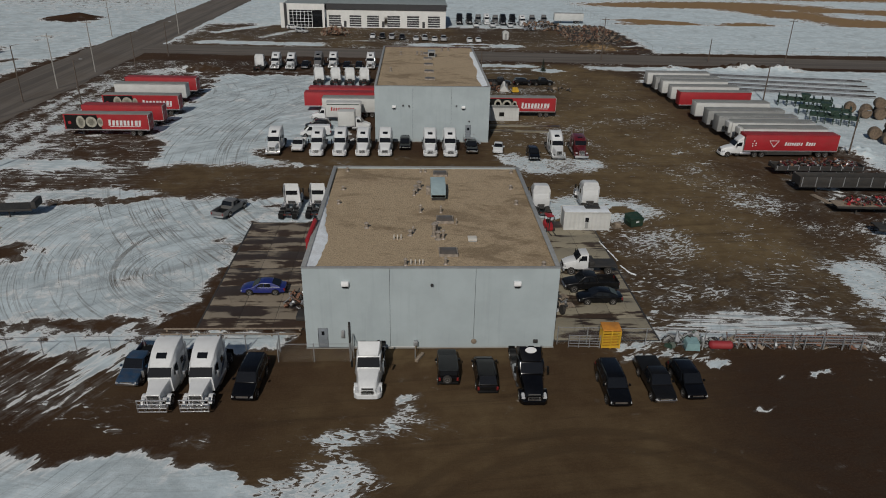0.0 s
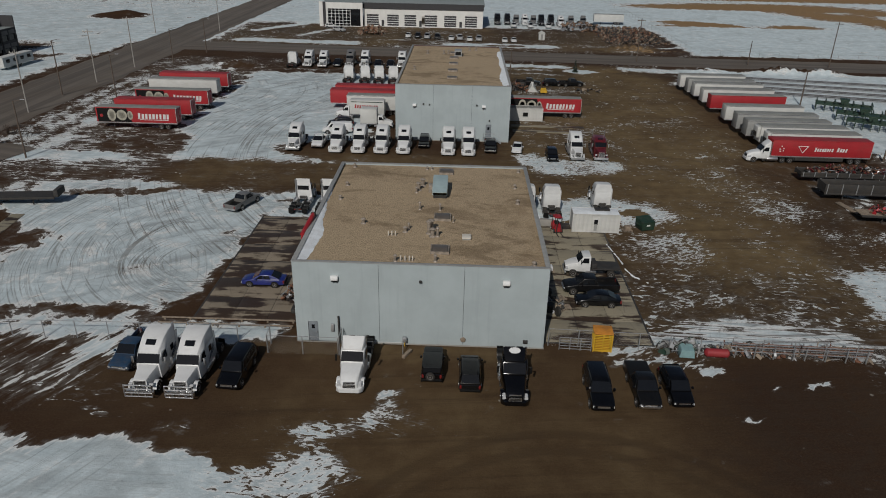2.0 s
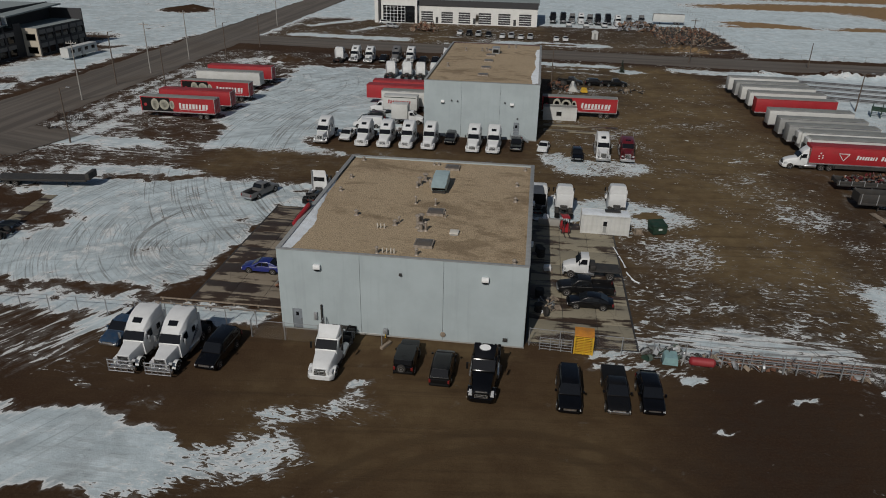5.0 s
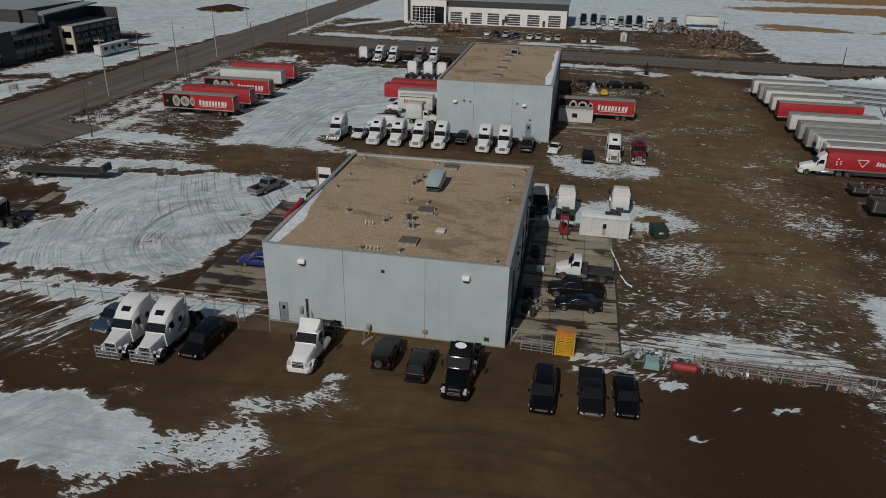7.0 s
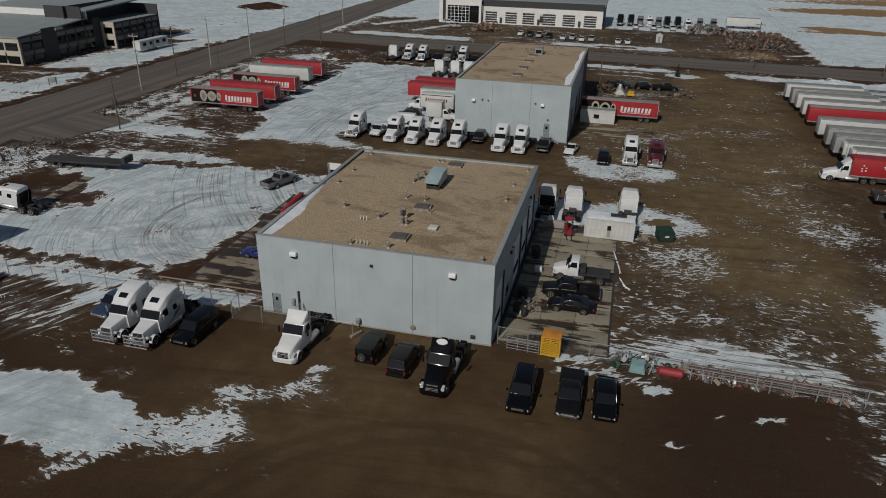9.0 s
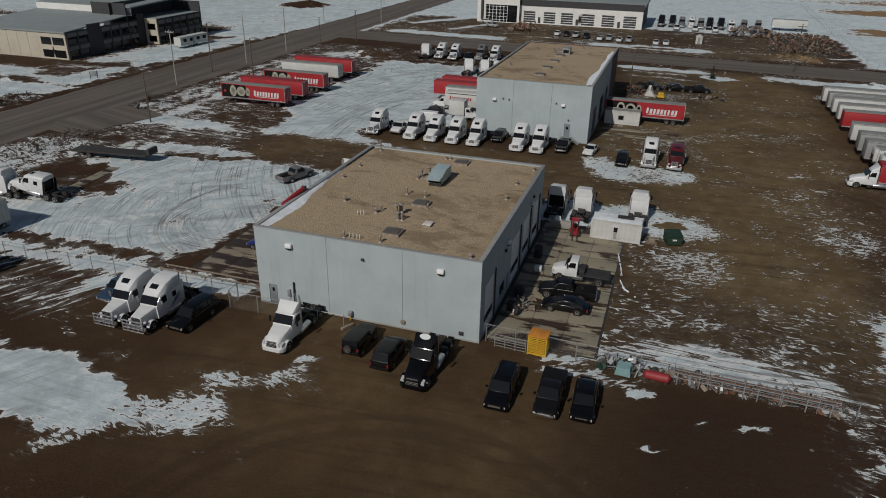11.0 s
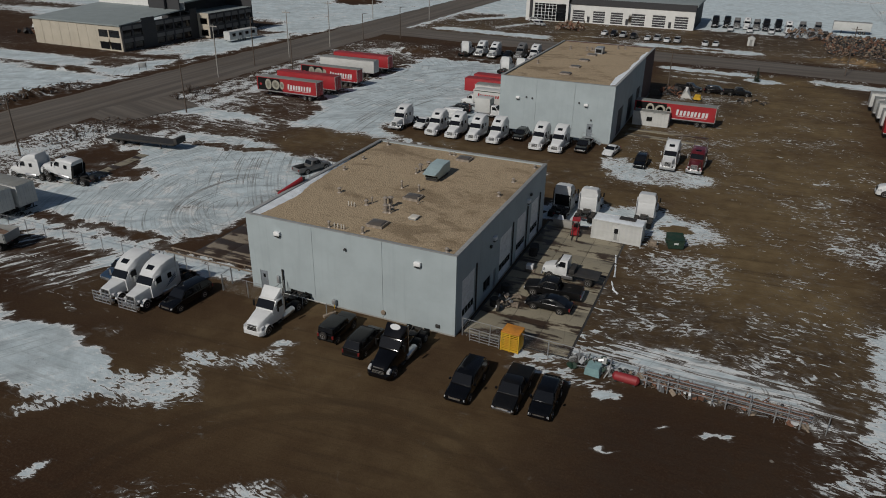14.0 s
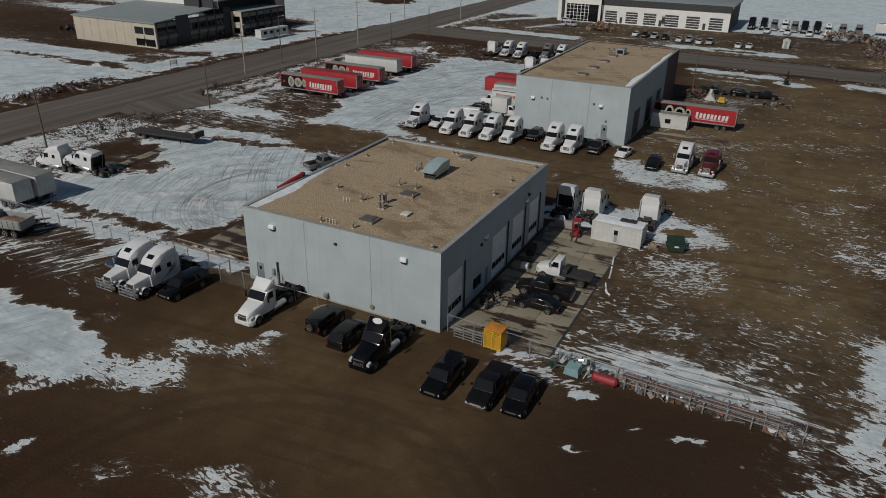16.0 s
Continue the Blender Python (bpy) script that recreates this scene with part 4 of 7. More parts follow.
    part("conduit", tube((-6.0, Y0 - 0.14, 0.0), (-6.0, Y0 - 0.14, 3.0), 0.09, 10), DARK, hs)
    part("gas_meter", box(0.05, 0.45, Y0 - 0.45, Y0 - 0.1, 0.5, 1.0, 0.05), STEEL, hs)
    part("gas_pipe", tube((0.25, Y0 - 0.25, 0.0), (0.25, Y0 - 0.25, 0.55), 0.05, 8), YELLOW, hs)
    part("hose_bib", lathe([(0.02, -0.05), (0.24, -0.05), (0.27, 0.05), (0.02, 0.06)], 14, m=pose(5.8, Y0 - 0.1, 0.8, 0, 0, 90)), LIGHTWOOD, hs)
    part("outlet_box", box(11.5, 11.95, Y0 - 0.15, Y0, 0.6, 0.95, 0.02), DARK, hs)
    part("vent_hood", box(-3.4, -3.15, Y0 - 0.15, Y0, 0.7, 0.95, 0.02), DARK, hs)


shop_building()
ZR = H - 0.22
for y in (60.6, 68.7, 83.6):
    skylight(3.35, y, ZR)
for x, y in ((-0.2, 58.2), (0.2, 58.2), (0.6, 58.2), (0.9, 58.2), (-1.9, 63.8), (-1.55, 63.8), (-1.2, 63.8)):
    vent_pipe(x, y, ZR, 0.06, 0.5, PVC, False, "pale plastic roof pipe standing in a row on the gravel roof")
for x, y, r, h in ((-0.7, 58.0, 0.12, 0.6), (3.0, 58.2, 0.12, 0.6), (2.1, 64.6, 0.18, 1.3), (2.5, 63.9, 0.2, 0.8), (3.0, 63.9, 0.12, 0.9), (2.3, 65.4, 0.22, 1.1), (-0.3, 64.8, 0.16, 0.5), (0.0, 65.5, 0.1, 0.6),
                   (-4.8, 66.7, 0.16, 0.5), (0.8, 71.0, 0.1, 0.8), (3.0, 70.9, 0.1, 0.7), (0.3, 77.0, 0.2, 0.9), (0.7, 78.6, 0.22, 0.8), (0.1, 76.2, 0.12, 0.6), (4.5, 67.6, 0.06, 0.6),
                   (11.6, 78.5, 0.14, 0.4), (12.4, 84.4, 0.14, 0.35), (11.6, 73.5, 0.14, 0.4), (12.1, 57.9, 0.14, 0.35), (-8.2, 78.0, 0.14, 0.35), (-8.3, 84.8, 0.14, 0.35), (-8.3, 73.5, 0.14, 0.35), (1.5, 84.6, 0.12, 0.3), (0.9, 84.6, 0.12, 0.3)):
    vent_pipe(x, y, ZR, r, h, VENT)
hatch = thing("roof_hatch", pose(5.9, 63.7, ZR), "pale square roof hatch lid on the gravel roof", "roof hatch")
part("curb", box(-0.4, 0.4, -0.5, 0.5, -0.02, 0.16), CAPM, hatch)
part("lid", box(-0.45, 0.45, -0.55, 0.55, 0.16, 0.24, 0.02), PVC, hatch)


def rooftop_unit(x, y, z):
    u = thing("rooftop_air_unit", pose(x, y, z), "pale blue-green sheet-metal air handler on the roof", "air unit")
    part("stand", box(-0.75, 0.75, -1.3, 1.9, -0.02, 0.35), DARK, u)
    body = part("housing", loft([(-1.3, 0.85, 0.85, 0.35, 1.15, 0.02), (0.2, 0.85, 0.85, 0.35, 1.6, 0.02), (2.2, 0.85, 0.85, 0.35, 1.6, 0.02)]), GALV, u)
    part("intake_hood", loft([(-2.1, 0.8, 0.8, 0.95, 1.0, 0.01), (-1.3, 0.8, 0.8, 0.6, 1.2, 0.01)]), GALV, u)
    part("grille", box(-0.78, 0.78, -1.36, -1.3, 0.42, 0.92), BLACKP, body, "dark intake grille")
    for i in range(4):
        part("seam", box(-0.87, 0.87, -0.6 + i * 0.8, -0.57 + i * 0.8, 0.36, 0.5), CAPM, body)
    part("duct", box(-1.35, -0.85, 0.3, 1.2, -0.02, 0.9, 0.03), VENT, u)


rooftop_unit(2.85, 75.9, ZR)
# wind-packed snow along the west parapet
bm = bmesh.new()
rows = []
for i in range(37):
    y = Y0 + 0.4 + i * 0.56
    w = (0.3 + 1.15 * math.exp(-((y - 62.5) / 5.5) ** 2) + 0.1 * math.sin(y * 1.1) + 0.05 * math.sin(y * 3.7)) * min(1, (37 - i) / 8)
    rows.append([bm.verts.new((X0 + 0.3 + w * j / 4, y, ZR - 0.03 + (0.22, 0.2, 0.16, 0.1, 0.0)[j])) for j in range(5)])
for a, b in zip(rows, rows[1:]):
    for j in range(4):
        bm.faces.new((a[j], a[j + 1], b[j + 1], b[j]))
bmesh.ops.recalc_face_normals(bm, faces=bm.faces)
solid("roof_snow", bm, SNOWM, "thin drift of snow along the parapet on the gravel roof", "snow", kind="stuff")

U0, U1, V0, V1, H2 = -7.0, 13.9, 126.3, 170.6, 10.3


def rear_building():
    hs = thing("warehouse_building", pose(0, 0, 0), "pale grey-blue warehouse with a gravel roof and brick end", "building")
    t = 0.25
    part("foundation", box(U0 - 0.03, U1 + 0.03, V0 - 0.03, V1 + 0.03, -0.3, 0.14), FOUND, hs)
    js = [U0, -0.1, 6.9, U1]
    for a, b in zip(js, js[1:]):
        part("wall_panel", hole_wall("x", V0, t, a + 0.015, b - 0.015, 0.14, H2, [(9.6, 10.6, 1.0, 3.3)] if b == U1 else []), WALL, hs)
    part("backing", box(U0 + t, U1 - t, V0 + t, V0 + t + 0.06, 0.3, H2 - 0.4), DARK, hs)
    door = part("door", box(9.63, 10.57, V0 + 0.06, V0 + 0.1, 1.02, 3.28, 0.01), DOORG, hs, "grey steel service door")
    part("window", box(9.9, 10.3, V0 + 0.045, V0 + 0.06, 2.3, 2.8), GLASS, door)
    holes = [(131.5, 136.5, 0.14, 5.0), (141.5, 146.5, 0.14, 5.0), (150.5, 155, 0.14, 5.0)]
    cuts = [V0 + t, 138.5, 148.5, 158.0]
    for a, b in zip(cuts, cuts[1:]):
        part("wall_panel", hole_wall("y", U1, -t, a + 0.015, b - 0.015, 0.14, H2, [h for h in holes if a <= h[0] and h[1] <= b]), WALL, hs)
    # a charcoal sheet set in each opening stands for the unlit bay inside
    for h in holes:
        part("overhead_door", box(U1 - 0.2, U1 - 0.12, h[0], h[1], 0.14, 5.0), WALLDARK, hs, "dark sheet standing for the unlit inside of a loading bay")
    part("brick_face", hole_wall("y", U1, -t, 158.03, V1, 0.14, H2, []), WALLBROWN, hs, "dark maroon brick end wall")
    part("wall_panel", hole_wall("y", U0, t, V0 + t, V1, 0.14, H2, []), WALL, hs)
    part("wall_panel", hole_wall("x", V1, -t, U0 + t, U1 - t, 0.14, H2, []), WALLBROWN, hs)
    part("roof", box(U0 + t, U1 - t, V0 + t, V1 - t, H2 - 0.5, H2 - 0.2), GRAVEL, hs, "tan gravel roof")
    for a in ((U0 - 0.04, U1 + 0.04, V0 - 0.05, V0 + 0.32), (U0 - 0.04, U1 + 0.04, V1 - 0.32, V1 + 0.05), (U0 - 0.05, U0 + 0.4, V0 + 0.32, V1 - 0.32), (U1 - 0.4, U1 + 0.05, V0 + 0.32, V1 - 0.32)):
        part("parapet_cap", box(*a, H2, H2 + 0.06, 0.012), CAPM, hs)
    for x in (-3.5, 9.1):
        wall_pack(hs, pose(x, V0, 6.4))
    for x, z in ((-2.0, 6.7), (7.7, 6.7), (10.1, 3.9), (-0.9, 6.6)):
        part("conduit_box", box(x, x + 0.25, V0 - 0.2, V0, z, z + 0.25, 0.02), DARK, hs)
    st = part("stair", box(9.2, 11.0, V0 - 1.3, V0 - 0.05, 0.9, 1.0), STEEL, hs, "galvanised steel entry stair with railings")
    for i in range(5):
        part("step", box(11.0 + i * 0.3, 11.3 + i * 0.3, V0 - 1.2, V0 - 0.1, 0.78 - i * 0.18, 0.82 - i * 0.18), STEEL, st)
    for x in (9.2, 11.0, 9.2, 11.0):
        part("railing_post", tube((x, V0 - 1.28, 0.0), (x, V0 - 1.28, 2.0), 0.03, 6), STEEL, st)
    part("railing", tube((9.2, V0 - 1.28, 2.0), (11.0, V0 - 1.28, 2.0), 0.03, 6), STEEL, st)
    part("railing", tube((11.0, V0 - 1.28, 2.0), (12.5, V0 - 1.28, 1.0), 0.03, 6), STEEL, st)


rear_building()
for y in (133.6, 140.8, 148.2, 155.0, 161.0):
    skylight(3.1, y, H2 - 0.2, 1.9, 1.8)
ru = thing("rooftop_air_unit", pose(4.0, 158.4, H2 - 0.2), "grey sheet-metal air handler on the roof", "air unit")
part("housing", loft([(-1.2, 0.8, 0.8, -0.02, 1.3, 0.03), (1.2, 0.8, 0.8, -0.02, 1.3, 0.03)]), STEEL, ru)
part("grille", box(-0.6, 0.6, -1.26, -1.2, 0.3, 1.0), BLACKP, ru)
for x, y in ((0.8, 160.5), (1.8, 160.5), (-2.8, 160.0), (8.0, 166), (6.5, 165.5), (-4.5, 141)):
    vent_pipe(x, y, H2 - 0.2, 0.2, 0.7, VENT)
bm = bmesh.new()
rows = []
for i in range(36):
    y = V0 + 1.2 + i * 1.05
    w = 0.9 + 0.15 * math.sin(y * 0.6) + 0.08 * math.sin(y * 2.3) + 0.8 * math.exp(-((y - 134) / 4) ** 2)
    rows.append([bm.verts.new((U1 - 0.35 - w * j / 3, y, H2 - 0.23 + (0.24, 0.2, 0.12, 0.0)[j])) for j in range(4)])
for a, b in zip(rows, rows[1:]):
    for j in range(3):
        bm.faces.new((a[j], b[j], b[j + 1], a[j + 1]))
bmesh.ops.recalc_face_normals(bm, faces=bm.faces)
solid("roof_snow", bm, SNOWM, "drift of snow along the warehouse parapet", "snow", kind="stuff")


def dealership():
    """White service building with a row of bay doors and a glazed showroom."""
    y = 279.0
    d = thing("dealership_building", pose(0, 0, 0), "white truck dealership with dark fascia and many bay doors", "building")
    bays = [(-32.0, -27.5), (-24.2, -19.8), (-17.6, -13.1), (-9.9, -5.1), (-2.4, 2.2), (5.5, 10.1)]
    mans = [(-26.4, -25.4), (-12.0, -11.0), (3.4, 4.4)]
    holes = [(a, b, 0.2, 4.5) for a, b in bays] + [(a, b, 0.2, 2.4) for a, b in mans]
    part("wall", hole_wall("x", y, 0.3, -33.2, 12.3, 0.0, 6.6, holes), WALLW, d, "white panel wall")
    for a, b in bays:
        dd = part("bay_door", box(a, b, y + 0.12, y + 0.16, 0.2, 4.5), WALLDARK, d, "dark glazed bay door with pale rails")
        for k in range(6):
            part("rail", box(a, b, y + 0.06, y + 0.12, 0.2 + k * 0.84, 0.36 + k * 0.84), DOORW, dd)
    for a, b in mans:
        part("door", box(a, b, y + 0.1, y + 0.15, 0.2, 2.4), WALLDARK, d)
    part("fascia", loft([(-0.6, 22.9, 22.9, 6.5, 8.6, 0.02), (0.0, 22.9, 22.9, 6.5, 8.6, 0.02)]), WALLDARK, d, "charcoal metal fascia").location = (-10.4, y + 0.3, 0)
    part("sloped_trim", pane((-33.2, y - 0.36, 6.6), (-22, y - 0.36, 6.6), (-25, y - 0.36, 7.9), (-33.2, y - 0.36, 8.2), 0.0), WALLDARK, d)
    part("wall", hole_wall("y", 12.3, -0.3, y + 0.3, y + 28, 0.0, 7.6, []), WALLDARK, d)
    part("wall", hole_wall("x", y + 28, 0.3, -33.2, 12.3, 0.0, 7.6, []), WALLW, d)
    part("wall", hole_wall("y", -33.2, 0.3, y + 0.3, y + 28, 0.0, 7.6, []), WALLW, d)
    part("roof", box(-33.5, 12.9, y + 0.3, y + 28.6, 7.8, 8.5, 0.05), FARROOF, d, "flat grey membrane roof")
    part("showroom", hole_wall("x", y - 2, 0.3, -49.0, -33.3, 0.0, 8.6, [(-46.6, -34.2, 0.2, 6.4)]), WALLW, d, "white showroom front")
    part("showroom_side", hole_wall("y", -49.0, 0.3, y - 1.7, y + 20, 0.0, 8.6, []), WALLW, d)
    part("showroom_side", hole_wall("y", -33.3, -0.3, y - 1.7, y - 0.02, 0.0, 8.6, []), WALLDARK, d)
    part("showroom_roof", box(-49.0, -33.0, y - 1.7, y + 20, 8.3, 8.55), FARROOF, d)
    gl = part("glazing", box(-46.6, -34.2, y - 1.85, y - 1.8, 0.2, 6.4), GLASS, d, "dark showroom glazing")
    for k in range(7):
        part("mullion", box(-46.6 + k * 1.43 - 0.06, -46.6 + k * 1.43 + 0.06, y - 1.98, y - 1.85, 0.2, 6.4), DOORW, gl)
    for k in range(5):
        part("mullion", box(-46.6, -38.0, y - 1.97, y - 1.86, 0.9 + k * 1.2, 1.0 + k * 1.2), DOORW, gl)
    part("pylon", box(-49.6, -48.2, y - 3.0, y - 2.02, 0.0, 8.9), WALLW, d)
    part("dark_pylon", box(-48.2, -47.4, y - 2.7, y - 2.02, 0.0, 8.7), WALLDARK, d)


dealership()


def street_building():
    """Two-storey dark office block joined to a beige metal hall across the street."""
    b = thing("industrial_hall", pose(0, 0, 0), "beige metal hall joined to dark two-storey office blocks", "building")
    # hall
    n = 7
    for i in range(n):
        a, c = -162.5 + i * 3.6, -162.5 + (i + 1) * 3.6
        part("wall_panel", hole_wall("x", 152.5, 0.3, a + 0.04, c - 0.04, 0.0, 7.0, []), WALLBEIGE, b)
    part("wall", hole_wall("y", -162.5, 0.3, 152.8, 190, 0.0, 7.0, []), WALLBEIGE, b)
    part("roof", loft([(0.0, 17.6, 17.6, 6.9, 7.25, 0.02), (14.0, 17.6, 17.6, 7.9, 8.25, 0.02), (26.0, 17.6, 17.6, 8.8, 9.1, 0.02)]), FARROOF, b, "low-pitched grey-green metal roof").location = (-145.4, 152.2, 0)
    part("upper_wall", hole_wall("x", 178, 0.3, -163, -127.8, 8.6, 10.8, []), WALLW, b)
    part("upper_roof", loft([(0.0, 17.6, 17.6, 10.6, 11.0, 0.02), (24.0, 17.6, 17.6, 11.6, 12.0, 0.02)]), FARROOF, b).location = (-145.4, 178.2, 0)
    part("corner", hole_wall("x", 152.5, 0.3, -137.3, -128.0, 0.0, 7.0, [(-136.4, -132.9, 0.4, 2.4), (-132.5, -128.6, 0.4, 2.4), (-136.4, -132.9, 3.7, 5.7), (-132.5, -128.6, 3.7, 5.7)]), WALLBEIGE, b)
    for x0, x1 in ((-136.4, -132.9), (-132.5, -128.6)):
        for z in (0.4, 3.7):
            part("window", box(x0, x1, 152.6, 152.65, z, z + 2.0), GLASS, b)
    # dark street front with bays
    spans = [(152.8, 160.4, 7.2), (160.4, 165.2, 8.3), (165.2, 180.0, 7.2), (180.0, 183.0, 8.8)]
    for a, c, h in spans:
        hol = []
        if c - a > 5:
            k = int((c - a) / 3.7)
            w = (c - a) / k
            hol = [(a + w * i + 0.3, a + w * (i + 1) - 0.3, z, z + 1.8) for i in range(k) for z in (0.5, 3.9)]
        part("street_wall", hole_wall("y", -127.7, -0.35, a, c, 0.0, h, hol), WALLDARK, b, "charcoal cladding")
        for hh in hol:
            part("window", box(-127.95, -127.9, hh[0], hh[1], hh[2], hh[3]), GLASS, b)
            part("spandrel", box(-127.7, -127.62, hh[0], hh[1], hh[3] + 0.1, hh[3] + 1.1), SPANDREL, b)
    part("tall_block", hole_wall("y", -133.0, 0.35, 175, 203, 7.2, 12.2, []), WALLDARK, b)
    part("tall_block", hole_wall("x", 176, 0.35, -140, -127.8, 7.2, 12.2, []), WALLDARK, b)
    for i in range(3):
        y = 183.0 + i * 7.0
        hol = [(y + 0.5, y + 3.2, z, z + 1.6) for z in (0.6, 4.1)] + [(y + 3.8, y + 6.5, z, z + 1.6) for z in (0.6, 4.1)]
        part("bay_front", hole_wall("y", -123.0, -0.35, y + 0.1, y + 6.9, 0.0, 7.4, hol), WALLDARK, b)
        for hh in hol:
            part("window", box(-123.25, -123.2, hh[0], hh[1], hh[2], hh[3]), GLASS, b)
            part("spandrel", box(-123.0, -122.92, hh[0], hh[1], hh[3] + 0.15, hh[3] + 1.2), SPANDREL, b)
    part("bay_side", hole_wall("x", 183.1, 0.3, -127.7, -123.35, 0.0, 7.4, [(-127.0, -124.0, 0.6, 2.4), (-127.0, -124.0, 4.1, 5.9)]), WALLBEIGE, b)
    part("bay_roof", box(-133, -123.2, 183.4, 204, 7.2, 7.4), FARROOF, b)
    part("back_wall", hole_wall("x", 204, 0.35, -163, -123, 0.0, 10.5, []), WALLDARK, b)


street_building()


# ---- vehicles: local front is at y = 0, looking along -y ----
def sides(f):
    for s in (-1, 1):
        f(s)


def arch(parent, x, y, r, w, material, name="fender"):
    """A curved mudguard over a wheel."""
    bm = bmesh.new()
    rows = []
    for i in range(9):
        a = radians(8 + 164 * i / 8)
        rows.append([bm.verts.new((x + sx, y - q * math.cos(a), 0.5 + q * math.sin(a))) for sx, q in ((-w / 2, r), (w / 2, r), (w / 2, r - 0.05), (-w / 2, r - 0.05))])
    for a, b in zip(rows, rows[1:]):
        for j in range(4):
            bm.faces.new((a[j], a[(j + 1) % 4], b[(j + 1) % 4], b[j]))
    bm.faces.new(rows[0])
    bm.faces.new(rows[-1][::-1])
    bmesh.ops.recalc_face_normals(bm, faces=bm.faces)
    part(name, bm, material, parent)


def tractor(label, paint=None, nose="aero", cab="high", bullbar=False, trim=None, group="", dark_back=False, stripes=None):
    """A highway tractor. nose: aero or long; cab: high or mid sleeper, or day."""
    paint = paint or WHITE
    trim = trim or (CHROME if nose == "long" else paint)
    t = thing("semi_tractor", Matrix(), label, "truck", group)
    if nose == "aero":
        hood = part("hood", loft([(0.12, 0.78, 0.66, 0.55, 1.22, 0.14), (0.4, 0.92, 0.78, 0.55, 1.52, 0.22), (1.2, 1.0, 0.88, 0.6, 1.78, 0.25), (2.3, 1.08, 0.98, 0.75, 2.02, 0.2)]), paint, t)
        part("bumper", loft([(-0.02, 0.85, 0.85, 0.38, 0.74, 0.08), (0.25, 1.14, 1.12, 0.34, 0.86, 0.08), (0.62, 1.2, 1.17, 0.34, 0.9, 0.06)]), paint, t)
        part("grille", pane((-0.55, 0.1, 0.78), (0.55, 0.1, 0.78), (0.5, 0.2, 1.36), (-0.5, 0.2, 1.36), 0.0, 0.03), CHROME, hood, "chrome grille")
        for i in range(4):
            part("grille_bar", box(-0.5, 0.5, 0.04 + 0.018 * i, 0.12, 0.84 + 0.13 * i, 0.9 + 0.13 * i), BLACKP, hood)
        for s in (-1, 1):
            part("headlight", loft([(0.2, 0.15, 0.13, 0.86, 1.12, 0.05), (0.62, 0.16, 0.14, 0.9, 1.2, 0.05)]), LAMPW, hood, "clear headlight").location = (s * 0.92, 0.02, 0)
    else:
        hood = part("hood", loft([(0.3, 0.62, 0.58, 0.75, 1.72, 0.1), (0.9, 0.7, 0.66, 0.75, 1.82, 0.14), (2.3, 0.98, 0.9, 0.78, 2.02, 0.14)]), paint, t)
        part("bumper", box(-1.18, 1.18, 0.0, 0.22, 0.42, 0.82, 0.05), trim, t, "chrome bumper")
        part("grille", pane((-0.52, 0.3, 0.85), (0.52, 0.3, 0.85), (0.5, 0.3, 1.66), (-0.5, 0.3, 1.66), 0.0, 0.05), CHROME, hood, "chrome grille")
        for i in range(5):
            part("grille_bar", box(-0.46, 0.46, 0.22, 0.26, 0.93 + 0.14 * i, 1.0 + 0.14 * i), BLACKP, hood)
        sides(lambda s: part("headlight", box(s * 0.88 - 0.17, s * 0.88 + 0.17, 0.36, 0.6, 1.05, 1.28, 0.05), LAMPW, hood, "clear headlight"))
    sides(lambda s: arch(t, s * 1.03, 1.15, 0.62, 0.34, paint))
    part("cab", loft([(2.15, 1.06, 0.98, 0.72, 2.04, 0.1), (2.78, 1.15, 1.05, 0.72, 2.84, 0.14), (3.75, 1.18, 1.1, 0.72, 2.95, 0.14)]), paint, t)
    part("windshield", pane((-1.0, 2.17, 2.06), (1.0, 2.17, 2.06), (0.98, 2.76, 2.76), (-0.98, 2.76, 2.76), 0.04, 0.08), GLASS, t, "dark curved windshield")

    def side_bits(s):
        q = [(s * 1.13, 2.55, 2.06), (s * 1.17, 3.5, 2.06), (s * 1.12, 3.5, 2.76), (s * 1.09, 2.85, 2.72)]
        part("side_window", pane(*(q if s > 0 else q[::-1]), 0.05, 0.03), GLASS, t)
        part("mirror", box(s * 1.42 - 0.09, s * 1.42 + 0.09, 2.4, 2.52, 1.95, 2.6, 0.03), trim if nose == "long" else BLACKP, t, "tall side mirror")
        part("mirror_arm", tube((s * 1.15, 2.5, 2.6), (s * 1.42, 2.46, 2.5), 0.03, 6), DARK, t)
        part("fuel_tank", lathe([(0.02, -0.95), (0.31, -0.93), (0.33, -0.88), (0.33, 0.88), (0.31, 0.93), (0.02, 0.95)], 18, m=pose(s * 1.0, 4.3, 0.72, 0, 0, 90)), ALU, t, "aluminium fuel tank")
        part("step", box(s * 1.0 - 0.18, s * 1.0 + 0.18, 2.6, 3.2, 0.35, 0.6, 0.03), DARK, t)
        part("frame_rail", box(s * 0.42 - 0.05, s * 0.42 + 0.05, 0.5, 8.1, 0.72, 1.0), DARK, t)
        part("mud_flap", box(s * 0.92 - 0.3, s * 0.92 + 0.3, 8.12, 8.15, 0.25, 1.0), BLACKP, t)

    sides(side_bits)
    back = 3.75
